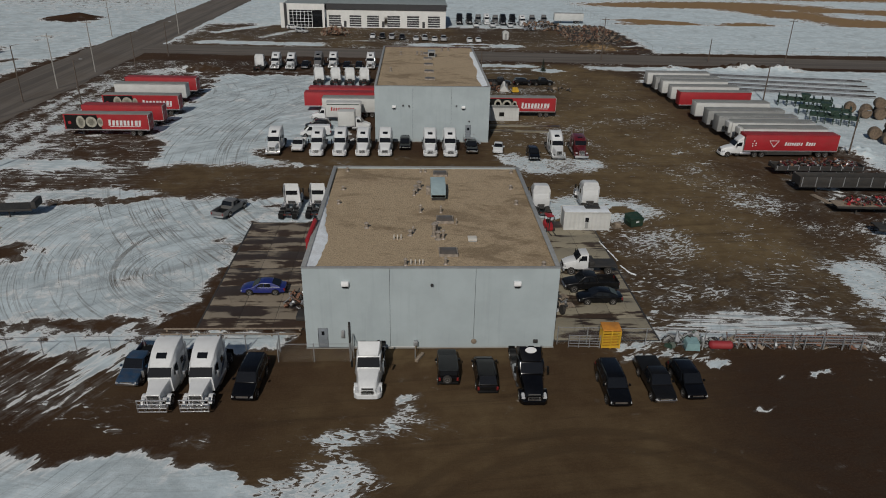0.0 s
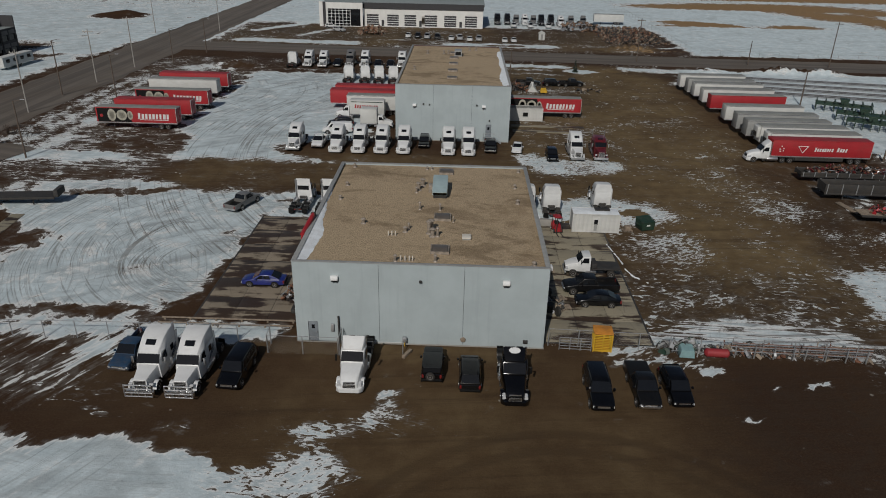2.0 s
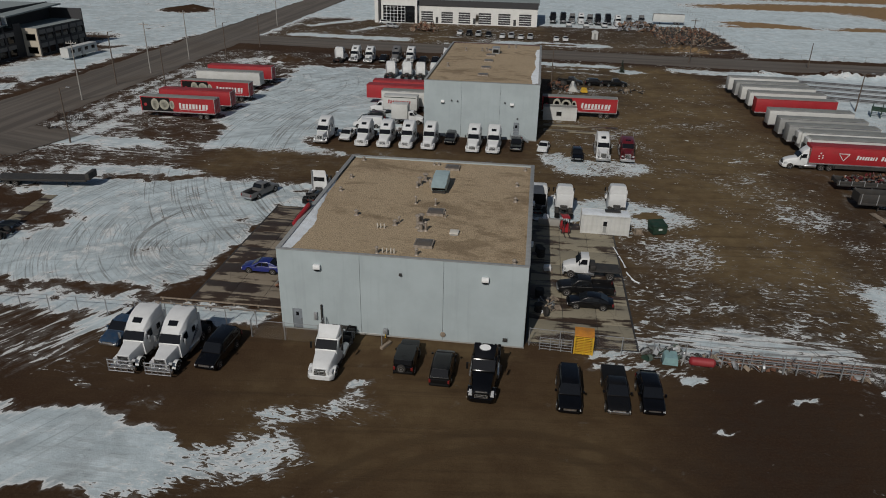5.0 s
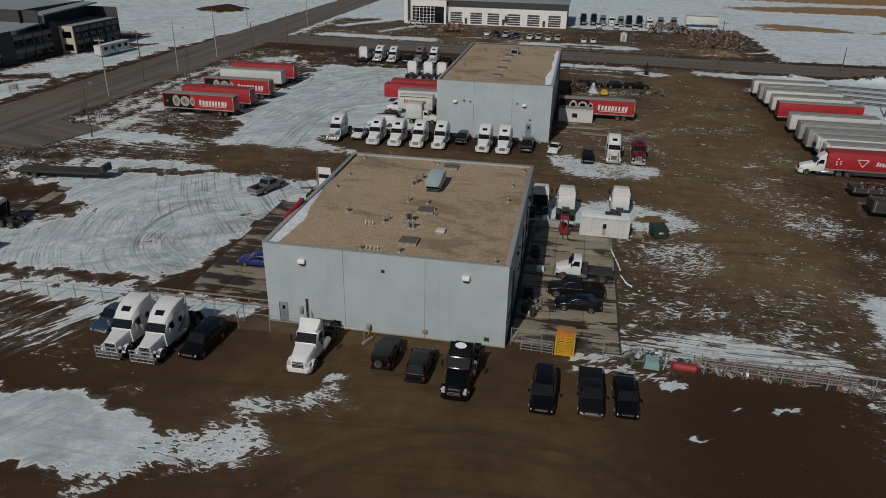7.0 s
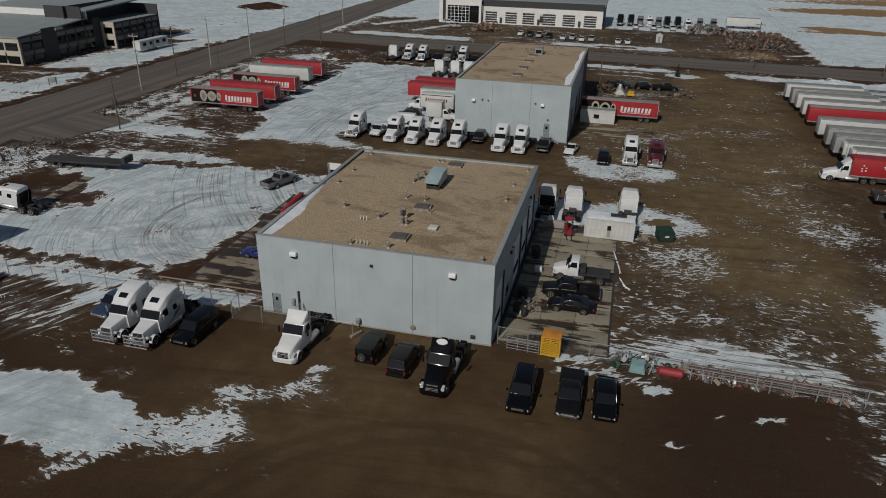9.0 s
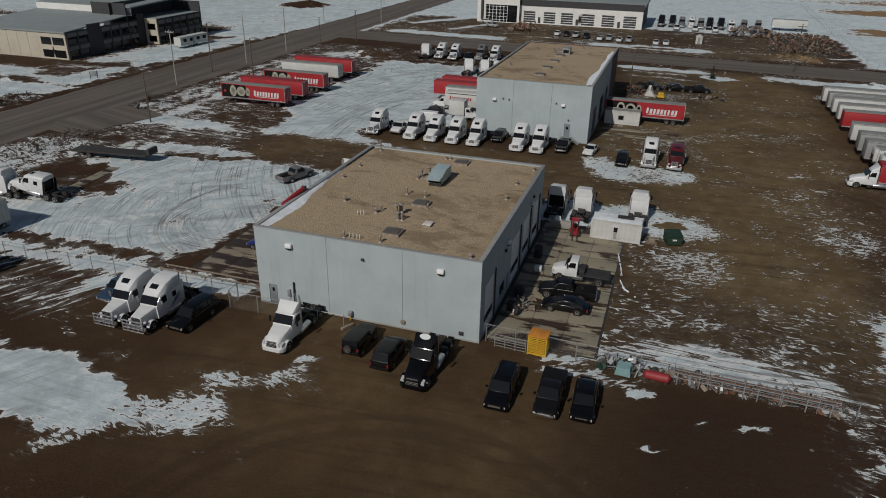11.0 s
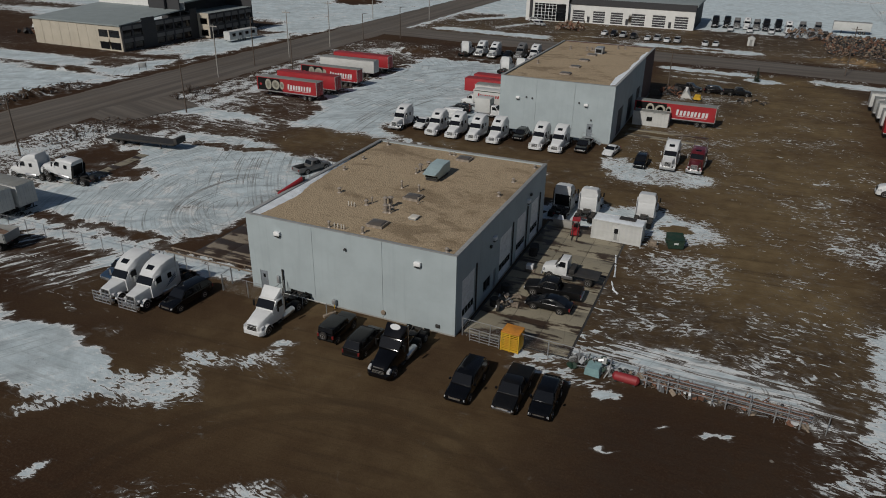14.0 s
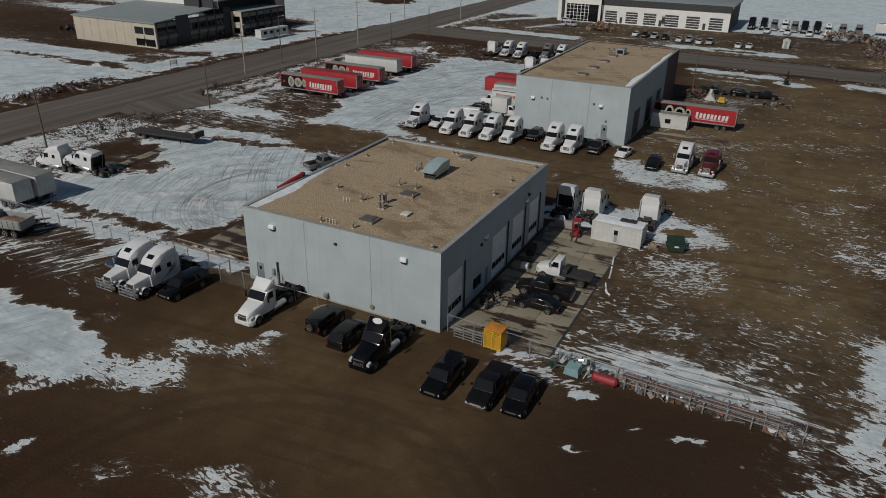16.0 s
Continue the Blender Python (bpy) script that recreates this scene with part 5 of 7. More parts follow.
    if cab != "day":
        back = 5.65
        top = 3.95 if cab == "high" else 3.3
        part("sleeper", loft([(3.74, 1.19, 1.13, 0.74, 3.0, 0.12), (5.5, 1.21, 1.15, 0.74, 3.05, 0.12), (5.65, 1.18, 1.12, 0.78, 3.02, 0.12)]), paint, t)
        part("roof_fairing", loft([(2.62, 0.92, 0.8, 2.78, 2.86, 0.03), (3.1, 1.1, 0.95, 2.8, 3.02 + 0.3 * (top - 3.0), 0.12), (3.9, 1.16, 1.02, 2.85, 3.0 + 0.78 * (top - 3.0), 0.22), (4.8, 1.18, 1.06, 2.9, top, 0.25), (5.64, 1.16, 1.06, 2.9, top, 0.2)]), paint, t, "aerodynamic roof fairing")
        part("skylight", pane((-0.42, 3.15, 3.02 + 0.32 * (top - 3.0)), (0.42, 3.15, 3.02 + 0.32 * (top - 3.0)), (0.42, 3.62, 3.0 + 0.63 * (top - 3.0)), (-0.42, 3.62, 3.0 + 0.63 * (top - 3.0)), 0.0, 0.05), GLASS, t, "dark roof skylight")

        def sl(s):
            q = [(s * 1.19, 4.3, 2.05), (s * 1.2, 4.85, 2.05), (s * 1.17, 4.85, 2.6), (s * 1.17, 4.3, 2.6)]
            part("sleeper_window", pane(*(q if s > 0 else q[::-1]), 0.05, 0.03), GLASS, t)
            part("side_fairing", loft([(5.62, 0.03, 0.03, 0.8, top - 0.5, 0.01), (6.0, 0.03, 0.03, 0.85, top - 0.7, 0.01)]), BLACKP if dark_back else paint, t).location = (s * 1.17, 0, 0)
            if nose == "long":
                part("exhaust_pipe", tube((s * 1.02, 5.8, 0.9), (s * 1.02, 5.8, 4.05), 0.075, 10), CHROME, t, "chrome exhaust pipe")
            if stripes:
                for k in range(3):
                    q = [(s * 1.2, 3.9 + 0.25 * k, 1.2 + 0.2 * k), (s * 1.21, 5.4, 1.75 + 0.25 * k), (s * 1.21, 5.4, 1.83 + 0.25 * k), (s * 1.2, 3.9 + 0.25 * k, 1.25 + 0.2 * k)]
                    part("stripe", pane(*(q if s > 0 else q[::-1]), 0.0, 0.012), stripes, t, "dark painted stripe")

        sides(sl)
        part("back_panel", box(-1.0, 1.0, 5.64, 5.68, 1.1, 2.7, 0.01), BLACKP if dark_back else paint, t)
    else:
        part("roof_deflector", loft([(2.75, 0.85, 0.8, 2.85, 2.95, 0.04), (3.2, 1.0, 0.92, 2.88, 3.35, 0.1), (3.72, 1.05, 0.98, 2.9, 3.75, 0.08)]), paint, t)
        if paint is BLACK:
            part("badge", lathe([(0.02, -0.02), (0.5, -0.02), (0.5, 0.03), (0.02, 0.03)], 20, m=Matrix.Translation((0, 3.45, 3.58)) @ Matrix.Rotation(radians(37), 4, "X") @ Matrix.Diagonal((1, 0.55, 1, 1)) @ pose(0, 0, 0, 0, -90, 0)), WHITE, t, "plain white oval badge")
        part("rear_window", pane((0.8, 3.76, 2.1), (-0.8, 3.76, 2.1), (-0.8, 3.76, 2.7), (0.8, 3.76, 2.7), 0.0, 0.02), GLASS, t)
        part("exhaust_pipe", tube((1.0, 3.95, 0.9), (1.0, 3.95, 3.7), 0.08, 10), CHROME, t)
    part("air_tank", lathe([(0.02, -0.5), (0.16, -0.48), (0.16, 0.48), (0.02, 0.5)], 12, m=pose(0, back + 0.35, 1.15)), DARK, t)
    part("deck_plate", box(-0.5, 0.5, back + 0.1, back + 0.8, 1.0, 1.03), ALU, t)
    fw = part("fifth_wheel", lathe([(0.05, 1.04), (0.46, 1.05), (0.48, 1.12), (0.05, 1.15)], 18, m=Matrix.Translation((0, 6.7, 0)) @ pose(0, 0, 0, 0, -90, 0)), DARK, t, "greasy fifth wheel plate")
    part("crossmember", box(-0.45, 0.45, 8.0, 8.1, 0.7, 1.0), DARK, t)
    for y in (6.05, 7.35):
        sides(lambda s: wheel(t, s * 0.92, y, 0.51, 0.58))
        part("axle", tube((-0.7, y, 0.52), (0.7, y, 0.52), 0.11, 8), DARK, t)
        sides(lambda s: arch(t, s * 0.92, y, 0.6, 0.6, BLACKP, "mudguard")) if cab == "day" else None
    sides(lambda s: wheel(t, s * 1.03, 1.15, 0.51, 0.28))
    part("front_axle", tube((-0.9, 1.15, 0.5), (0.9, 1.15, 0.5), 0.07, 8), DARK, t)
    sides(lambda s: part("tail_light", box(s * 0.35 - 0.12, s * 0.35 + 0.12, 8.1, 8.14, 0.78, 0.9), LAMPR, t))
    for k in range(5):
        part("marker_lamp", box(-0.62 + 0.31 * k - 0.05, -0.62 + 0.31 * k + 0.05, 2.78, 2.86, 2.86, 2.92, 0.01), ORANGE, t)
    if bullbar:
        bb = part("bull_bar", tube((-1.15, -0.25, 0.45), (-1.15, -0.25, 1.55), 0.06, 8), ALU, t, "aluminium moose bumper")
        for x in (-0.58, 0.0, 0.58, 1.15):
            part("upright", tube((x, -0.25, 0.45), (x, -0.25, 1.55), 0.05, 8), ALU, bb)
        for z in (0.45, 0.8, 1.18, 1.55):
            part("crossbar", tube((-1.18, -0.25, z), (1.18, -0.25, z), 0.06, 8), ALU, bb)
        sides(lambda s: part("bracket", box(s * 0.5 - 0.05, s * 0.5 + 0.05, -0.25, 0.3, 0.5, 0.62), DARK, bb))
    return t


def car(kind, label, paint, group="", category=None, plate=False):
    """A pickup, suv, sedan, van or jeep, built from lofted body and cabin with separate panes, lamps and wheels."""
    spec = {
        "pickup": dict(name="pickup_truck", L=6.1, hw=1.02, z=0.5, belt=1.2, roof=1.9, c=(1.45, 2.15, 3.45, 3.72), wh=(1.0, 4.55), r=0.41),
        "suv": dict(name="suv_car", L=4.95, hw=0.97, z=0.42, belt=1.12, roof=1.78, c=(1.2, 1.95, 4.35, 4.85), wh=(0.95, 3.9), r=0.38),
        "big_suv": dict(name="suv_car", L=5.7, hw=1.03, z=0.45, belt=1.2, roof=1.92, c=(1.4, 2.1, 5.1, 5.6), wh=(1.0, 4.3), r=0.4),
        "minivan": dict(name="minivan", L=5.0, hw=0.97, z=0.38, belt=1.05, roof=1.74, c=(0.85, 1.75, 4.4, 4.92), wh=(0.95, 3.95), r=0.34),
        "sedan": dict(name="sedan_car", L=4.75, hw=0.91, z=0.35, belt=0.95, roof=1.45, c=(1.25, 2.05, 3.35, 4.2), wh=(0.92, 3.7), r=0.33),
        "jeep": dict(name="offroad_car", L=4.4, hw=0.93, z=0.55, belt=1.25, roof=1.85, c=(1.45, 1.75, 4.2, 4.3), wh=(0.75, 3.65), r=0.41),
        "van": dict(name="cargo_van", L=5.7, hw=1.0, z=0.45, belt=1.25, roof=2.1, c=(0.75, 1.6, 5.5, 5.66), wh=(0.95, 4.4), r=0.36),
    }[kind]
    L, hw, z0, belt, roof, (a, b, c, d), r = spec["L"], spec["hw"], spec["z"], spec["belt"], spec["roof"], spec["c"], spec["r"]
    t = thing(spec["name"], Matrix(), label, category or kind.replace("big_", ""), group)
    boxy = kind == "jeep"
    hood = belt - (0.02 if boxy else 0.12)
    e = 0.04 if boxy else 0.17
    end = d if kind == "pickup" else L
    secs = [(0.0, hw * 0.86, hw * 0.8, z0 + 0.05, hood - (0.02 if boxy else 0.2), e), (0.12, hw * 0.97, hw * 0.9, z0 - 0.02, hood - (0.0 if boxy else 0.12), e), (0.5, hw, hw * 0.93, z0 - 0.05, hood - 0.03, e), (a, hw, hw * 0.95, z0 - 0.05, belt, 0.12), (c, hw, hw * 0.95, z0 - 0.05, belt, 0.12)]
    if kind == "pickup":
        secs += [(d, hw, hw * 0.96, z0 - 0.05, belt, 0.06)]
    else:
        secs += [(L - 0.15, hw * 0.97, hw * 0.9, z0, belt - (0.02 if kind != "sedan" else 0.08), 0.1), (L, hw * 0.86, hw * 0.8, z0 + 0.1, belt - 0.12, 0.1)]
    part("body", loft(secs, k=5), paint, t)
    ti = 0.8 if not boxy else 0.9
    w1 = hw * ti
    rr = 0.06 if boxy else 0.17
    part("cabin", loft([(a, hw * 0.93, hw * 0.9, belt - 0.06, belt + 0.02, 0.01), (b, hw * 0.94, w1 * 0.97, belt - 0.06, roof - 0.05, rr), (b + (c - b) * 0.3, hw * 0.94, w1, belt - 0.06, roof, rr), (b + (c - b) * 0.75, hw * 0.94, w1, belt - 0.06, roof - 0.01, rr), (c, hw * 0.94, w1 * 0.96, belt - 0.06, roof - 0.07, rr), (d, hw * 0.92, hw * 0.86, belt - 0.06, belt + 0.05, 0.01)], k=5), paint, t)
    part("windshield", pane((-hw * 0.89, a, belt + 0.03), (hw * 0.89, a, belt + 0.03), (w1 * 0.96, b, roof - 0.04), (-w1 * 0.96, b, roof - 0.04), 0.06, 0.03), GLASS, t, "dark windshield")
    part("rear_window", pane((hw * 0.86, d, belt + 0.06), (-hw * 0.86, d, belt + 0.06), (-w1 * 0.96, c, roof - 0.05), (w1 * 0.96, c, roof - 0.05), 0.08, 0.03), GLASS, t)
    n = {"pickup": 2, "suv": 3, "big_suv": 3, "minivan": 3, "sedan": 2, "jeep": 2, "van": 1}[kind]

    def side(s):
        for i in range(n):
            y0, y1 = (a + (b - a) * 0.55) + (c - b + (b - a) * 0.4) * i / n, (a + (b - a) * 0.55) + (c - b + (b - a) * 0.4) * (i + 1) / n - 0.05
            if kind == "van":
                y1 = y0 + 1.1
            ys = max(y0, b - 0.02) + (0.12 if i == 0 else 0)
            q = [(s * hw * 0.945, y0, belt + 0.04), (s * hw * 0.945, y1, belt + 0.04), (s * (w1 + 0.015), y1 - (0.12 if i == n - 1 else 0), roof - 0.1), (s * (w1 + 0.015), ys, roof - 0.1)]
            part("side_window", pane(*(q if s > 0 else q[::-1]), 0.05, 0.025), GLASS, t)
        part("mirror", loft([(a + 0.35, 0.1, 0.09, belt - 0.02, belt + 0.16, 0.04), (a + 0.5, 0.1, 0.09, belt - 0.02, belt + 0.16, 0.04)]), paint, t).location = (s * (hw + 0.12), 0, 0)
        part("headlight", loft([(0.0, 0.12, 0.1, hood - 0.42, hood - 0.26, 0.04), (0.42, 0.16, 0.12, hood - 0.36, hood - 0.12, 0.05)]), LAMPW, t, "clear headlight").location = (s * hw * 0.76, 0.0, 0)
        part("tail_light", box(s * hw * 0.84 - 0.09, s * hw * 0.84 + 0.09, L - 0.16, L + 0.01, belt - 0.45, belt - 0.12, 0.03), LAMPR, t)
        for y in spec["wh"]:
            wheel(t, s * (hw - 0.1), y, r, 0.25)
            # flat black disc puts the shade of the wheel well onto the body side
            part("wheel_arch", lathe([(0.05, 0.0), (r + 0.09, 0.0), (r + 0.09, 0.03), (0.05, 0.03)], 18, m=pose(s * (hw - 0.028) - (0.03 if s < 0 else 0), y, r)), BLACKP, t)

    sides(side)
    part("grille", pane((-hw * 0.5, 0.0, hood - 0.48), (hw * 0.5, 0.0, hood - 0.48), (hw * 0.5, 0.03, hood - 0.2), (-hw * 0.5, 0.03, hood - 0.2), 0.0, 0.025), CHROME if kind in ("pickup", "suv", "big_suv") else BLACKP, t, "front grille")
    part("bumper", loft([(-0.07, hw * 0.7, hw * 0.7, z0, z0 + 0.2, 0.05), (0.12, hw * 0.95, hw * 0.95, z0 - 0.06, z0 + 0.24, 0.05)]), CHROME if kind == "pickup" else BLACKP if boxy else paint, t)
    part("rear_bumper", box(-hw * 0.9, hw * 0.9, L - 0.12, L + 0.08, z0 - 0.04, z0 + 0.18, 0.04), CHROME if kind == "pickup" else BLACKP, t)
    if kind == "pickup":
        part("bed_floor", box(-hw + 0.1, hw - 0.1, d, L - 0.1, 0.72, 0.78), BLACKP, t)
        sides(lambda s: part("bed_side", box(s * (hw - 0.05) - 0.05, s * (hw - 0.05) + 0.05, d, L - 0.06, z0 - 0.02, belt, 0.03), paint, t))
        part("tailgate", box(-hw + 0.06, hw - 0.06, L - 0.12, L - 0.04, 0.6, belt, 0.02), paint, t)
        if plate:
            part("bed_cover", box(-hw + 0.04, hw - 0.04, d + 0.02, L - 0.1, belt - 0.01, belt + 0.03, 0.015), BLACKP, t, "black soft bed cover")
    if boxy:
        sp = wheel(t, 0.12, L + 0.12, 0.4, 0.24, z=1.05)
        sp.rotation_euler = (0, 0, math.pi / 2)
    return t


def bars(parent, y, x0, x1, z0, z1, material, n, seed, s=1):
    """Plain slanted blocks that stand in for a brand on a trailer side; the side lies along x at y."""
    rnd = random.Random(seed)
    w = (x1 - x0) / n
    for i in range(n):
        a, b = x0 + w * i + 0.05, x0 + w * (i + rnd.uniform(0.6, 0.85))
        h = z1 if i else z1 + 0.15
        part("marking", pane((a, y, z0), (b, y, z0), (b + 0.1, y, h), (a + 0.1, y, h), 0.0, 0.012), material, parent, "plain white marking")


def trailer(label, side="white", roof=None, L=16.1, group="", markings=None, gear=True, reefer=False):
    """A box semi-trailer lying along x: nose at x = 0, doors at x = L; near side faces -y."""
    body = {"white": WHITEB, "grey": GREYB, "red": RED, "black": BLACKP}[side]
    t = thing("semi_trailer", Matrix(), label, "trailer", group)
    w, z0, z1 = 1.29, 1.15, 4.08
    part("box_body", box(0, L, -w, w, z0, z1 - 0.03, 0.04), body, t)
    part("roof", box(0.03, L - 0.03, -w + 0.03, w - 0.03, z1 - 0.03, z1, 0.01), roof or ROOFW, t, "weathered roof sheet")
    for i in range(9):
        part("roof_bow", box(0.9 + i * (L - 1.8) / 8 - 0.03, 0.9 + i * (L - 1.8) / 8 + 0.03, -w + 0.05, w - 0.05, z1, z1 + 0.012), roof or ROOFW, t)
    for y in (-w, w):
        part("bottom_rail", box(0, L, y - 0.03, y + 0.03, z0 - 0.08, z0 + 0.14, 0.01), ALU, t)
        part("top_rail", box(0, L, y - 0.025, y + 0.025, z1 - 0.15, z1 - 0.02, 0.01), ALU if side != "red" else body, t)
    for s in (-1, 1):
        dr = part("rear_door", box(L, L + 0.05, min(s * 0.02, s * 1.2), max(s * 0.02, s * 1.2), z0 + 0.1, z1 - 0.15, 0.01), body, t)
        for k in (0.35, 0.9):
            part("lock_rod", tube((L + 0.07, s * k, z0 + 0.1), (L + 0.07, s * k, z1 - 0.15), 0.02, 6), STEEL, dr)
        part("corner_post", box(L, L + 0.06, s * 1.25 - 0.05, s * 1.25 + 0.05, z0, z1, 0.01), WHITEB, t)
        if gear:
            part("landing_leg", box(2.9, 3.05, s * 0.75 - 0.07, s * 0.75 + 0.07, 0.05, z0), DARK, t)
            part("landing_foot", box(2.8, 3.15, s * 0.75 - 0.15, s * 0.75 + 0.15, 0.0, 0.06), DARK, t)
        part("frame_rail", box(L - 4.2, L - 0.3, s * 0.5 - 0.06, s * 0.5 + 0.06, 0.85, z0), DARK, t)
        for x in (L - 3.1, L - 1.85):
            wh = wheel(t, 0, 0, 0.5, 0.56)
            wh.matrix_local = pose(x, s * 0.92, 0.5, 0, 0, 90 if s < 0 else 90)
            for o in wh.children:
                o.rotation_euler = (0, 0, math.pi if s < 0 else 0)
        part("underride_post", box(L - 0.15, L - 0.05, s * 0.6 - 0.05, s * 0.6 + 0.05, 0.5, z0), DARK, t)
    part("underride_bar", box(L - 0.15, L - 0.05, -1.1, 1.1, 0.5, 0.6), DARK, t)
    part("header", box(L, L + 0.06, -1.2, 1.2, z1 - 0.15, z1 - 0.02, 0.01), WHITEB, t)
    for x in (L - 3.1, L - 1.85):
        part("axle", tube((x, -0.8, 0.5), (x, 0.8, 0.5), 0.08, 8), DARK, t)
    if not gear:
        part("skirt", box(3.5, L - 4.5, -w + 0.02, -w + 0.05, 0.5, z0 - 0.08), DARK, t)
    if reefer:
        ru = part("cooling_unit", box(-0.55, 0.0, -1.0, 1.0, 1.9, 3.9, 0.08), WHITEB, t, "white front cooling unit")
        part("cooling_grille", box(-0.58, -0.55, -0.7, 0.7, 2.1, 2.9), DARK, ru)
    y = -w - 0.004
    if markings == "tyre_ad":
        part("side_graphic", pane((0.25, y, z0 + 0.15), (6.7, y, z0 + 0.15), (6.7, y, z1 - 0.18), (0.25, y, z1 - 0.18), 0.0, 0.004), BLACKP, t, "black graphic panel with grey rings")
        part("side_graphic", pane((6.7, y, z0 + 0.15), (L - 0.35, y, z0 + 0.15), (L - 0.35, y, z1 - 0.18), (6.0, y, z1 - 0.18), 0.0, 0.008), RED, t, "red side panel")
        gy_ = mat("pale_grey_print", (0.3, 0.29, 0.24), 0.6, var=0.3)
        for x, r, k in ((3.0, 1.15, 0.7), (4.9, 1.0, 1.0), (6.5, 0.85, 0.6)):
            for rr in (r, r * 0.6):
                part("ring_print", lathe([(rr - 0.2, 0.0), (rr, 0.0), (rr, 0.012), (rr - 0.2, 0.012)], 20, m=Matrix.Translation((x, y - 0.022, 2.62)) @ Matrix.Diagonal((k, 1, 1, 1)) @ pose(0, 0, 0, 0, 0, 90)), gy_, t)
        part("dot_print", lathe([(0.02, 0.0), (0.3, 0.0), (0.3, 0.01), (0.02, 0.01)], 14, m=pose(1.0, y - 0.02, 2.5, 0, 0, 90)), RED, t)
        bars(t, y - 0.012, 7.9, L - 1.2, 2.0, 2.95, WHITE, 9, 3)
        part("marking", pane((8.2, y - 0.01, 1.78), (L - 1.5, y - 0.01, 1.78), (L - 1.5, y - 0.01, 1.88), (8.2, y - 0.01, 1.88), 0, 0.01), WHITE, t)
    if markings == "triangle":
        yy = y
        for p, q in (((4.4, 3.05), (6.1, 3.05)), ((6.1, 3.05), (5.3, 1.9)), ((5.3, 1.9), (4.4, 3.05))):
            part("marking", tube((p[0], yy - 0.01, p[1]), (q[0], yy - 0.01, q[1]), 0.06, 6), WHITE, t, "plain white triangle outline")
        bars(t, yy - 0.0, 7.2, 10.5, 2.2, 2.75, WHITE, 8, 5)
        bars(t, yy, 11.0, 12.9, 2.2, 2.75, WHITE, 4, 6)
        for x, z in ((1.3, 2.4), (1.9, 2.5), (1.5, 2.9), (1.9, 2.1), (1.35, 2.0)):
            part("marking", box(x, x + 0.22, yy - 0.012, yy + 0.004, z, z + 0.2), WHITE, t)
    return t


def straight_truck(label, box_len=6.4, group="", flat=False, markings=False):
    """A medium truck lying along x, nose at x = 0."""
    t = thing("box_truck" if not flat else "flat_deck_truck", Matrix(), label, "truck", group)

    def P(name, bm, m, lab=""):
        o = part(name, bm, m, t, lab)
        o.matrix_local = pose(0, 0, 0, 0, 0, -90)
        return o
    P("hood", loft([(0.1, 0.72, 0.66, 0.6, 1.3, 0.15), (0.8, 0.88, 0.8, 0.65, 1.6, 0.2), (1.6, 0.95, 0.9, 0.7, 1.75, 0.15)]), WHITE)
    P("cab", loft([(1.5, 1.0, 0.92, 0.7, 1.8, 0.1), (2.05, 1.05, 0.95, 0.7, 2.5, 0.12), (2.9, 1.05, 0.96, 0.7, 2.55, 0.12)]), WHITE)
    P("windshield", pane((-0.9, 1.52, 1.8), (0.9, 1.52, 1.8), (0.88, 2.02, 2.42), (-0.88, 2.02, 2.42), 0.04, 0.07), GLASS)
    for s in (-1, 1):
        q = [(s * 1.03, 1.85, 1.8), (s * 1.05, 2.7, 1.8), (s * 0.99, 2.7, 2.4), (s * 0.98, 2.1, 2.38)]
        P("side_window", pane(*(q if s > 0 else q[::-1]), 0.05, 0.04), GLASS)
        P("frame_rail", box(s * 0.4 - 0.05, s * 0.4 + 0.05, 0.5, 2.9 + box_len, 0.7, 0.95), DARK)
        P("mirror", box(s * 1.25 - 0.08, s * 1.25 + 0.08, 1.75, 1.85, 1.8, 2.3, 0.03), BLACKP)
        P("headlight", box(s * 0.75 - 0.14, s * 0.75 + 0.14, 0.1, 0.35, 0.95, 1.2, 0.04), LAMPW)
        P("fuel_tank", box(s * 0.9 - 0.2, s * 0.9 + 0.2, 2.4, 3.6, 0.45, 0.85, 0.06), ALU)
        for y, w in ((1.0, 0.28), (2.9 + box_len * 0.72, 0.52)):
            wh = wheel(t, 0, 0, 0.46, w)
            wh.matrix_local = pose(y, -s * (0.95 if w < 0.4 else 0.88), 0.46, 0, 0, 90)
            for o in wh.children:
                o.rotation_euler = (0, 0, 0 if s < 0 else math.pi)
    P("bumper", box(-1.05, 1.05, 0.0, 0.2, 0.45, 0.75, 0.05), STEEL)
    P("grille", box(-0.5, 0.5, 0.06, 0.14, 0.75, 1.2, 0.02), BLACKP)
    if flat:
        P("deck", box(-1.1, 1.1, 3.1, 3.0 + box_len, 0.98, 1.1, 0.02), DARK)
        P("toolbox", box(-0.9, 0.9, 3.1, 3.7, 1.1, 1.6, 0.04), DARK)
    else:
        b = P("cargo_box", box(-1.25, 1.25, 3.05, 3.05 + box_len, 1.0, 3.85, 0.05), WHITEB, "white cargo box with plain markings")
        P("box_roof", box(-1.22, 1.22, 3.08, 3.02 + box_len, 3.85, 3.88, 0.01), WHITEB)
        P("box_rail", box(-1.27, 1.27, 3.05, 3.05 + box_len, 1.0, 1.16, 0.01), ALU)
        if markings:
            bars(t, -1.262, 4.0, 4.0 + box_len * 0.68, 2.35, 2.95, RED, 10, 9)
            part("marking", pane((3.3, -1.262, 3.55), (2.8 + box_len, -1.262, 3.55), (2.8 + box_len, -1.262, 3.7), (3.3, -1.262, 3.7), 0, 0.01), GREEN, t)
    return t


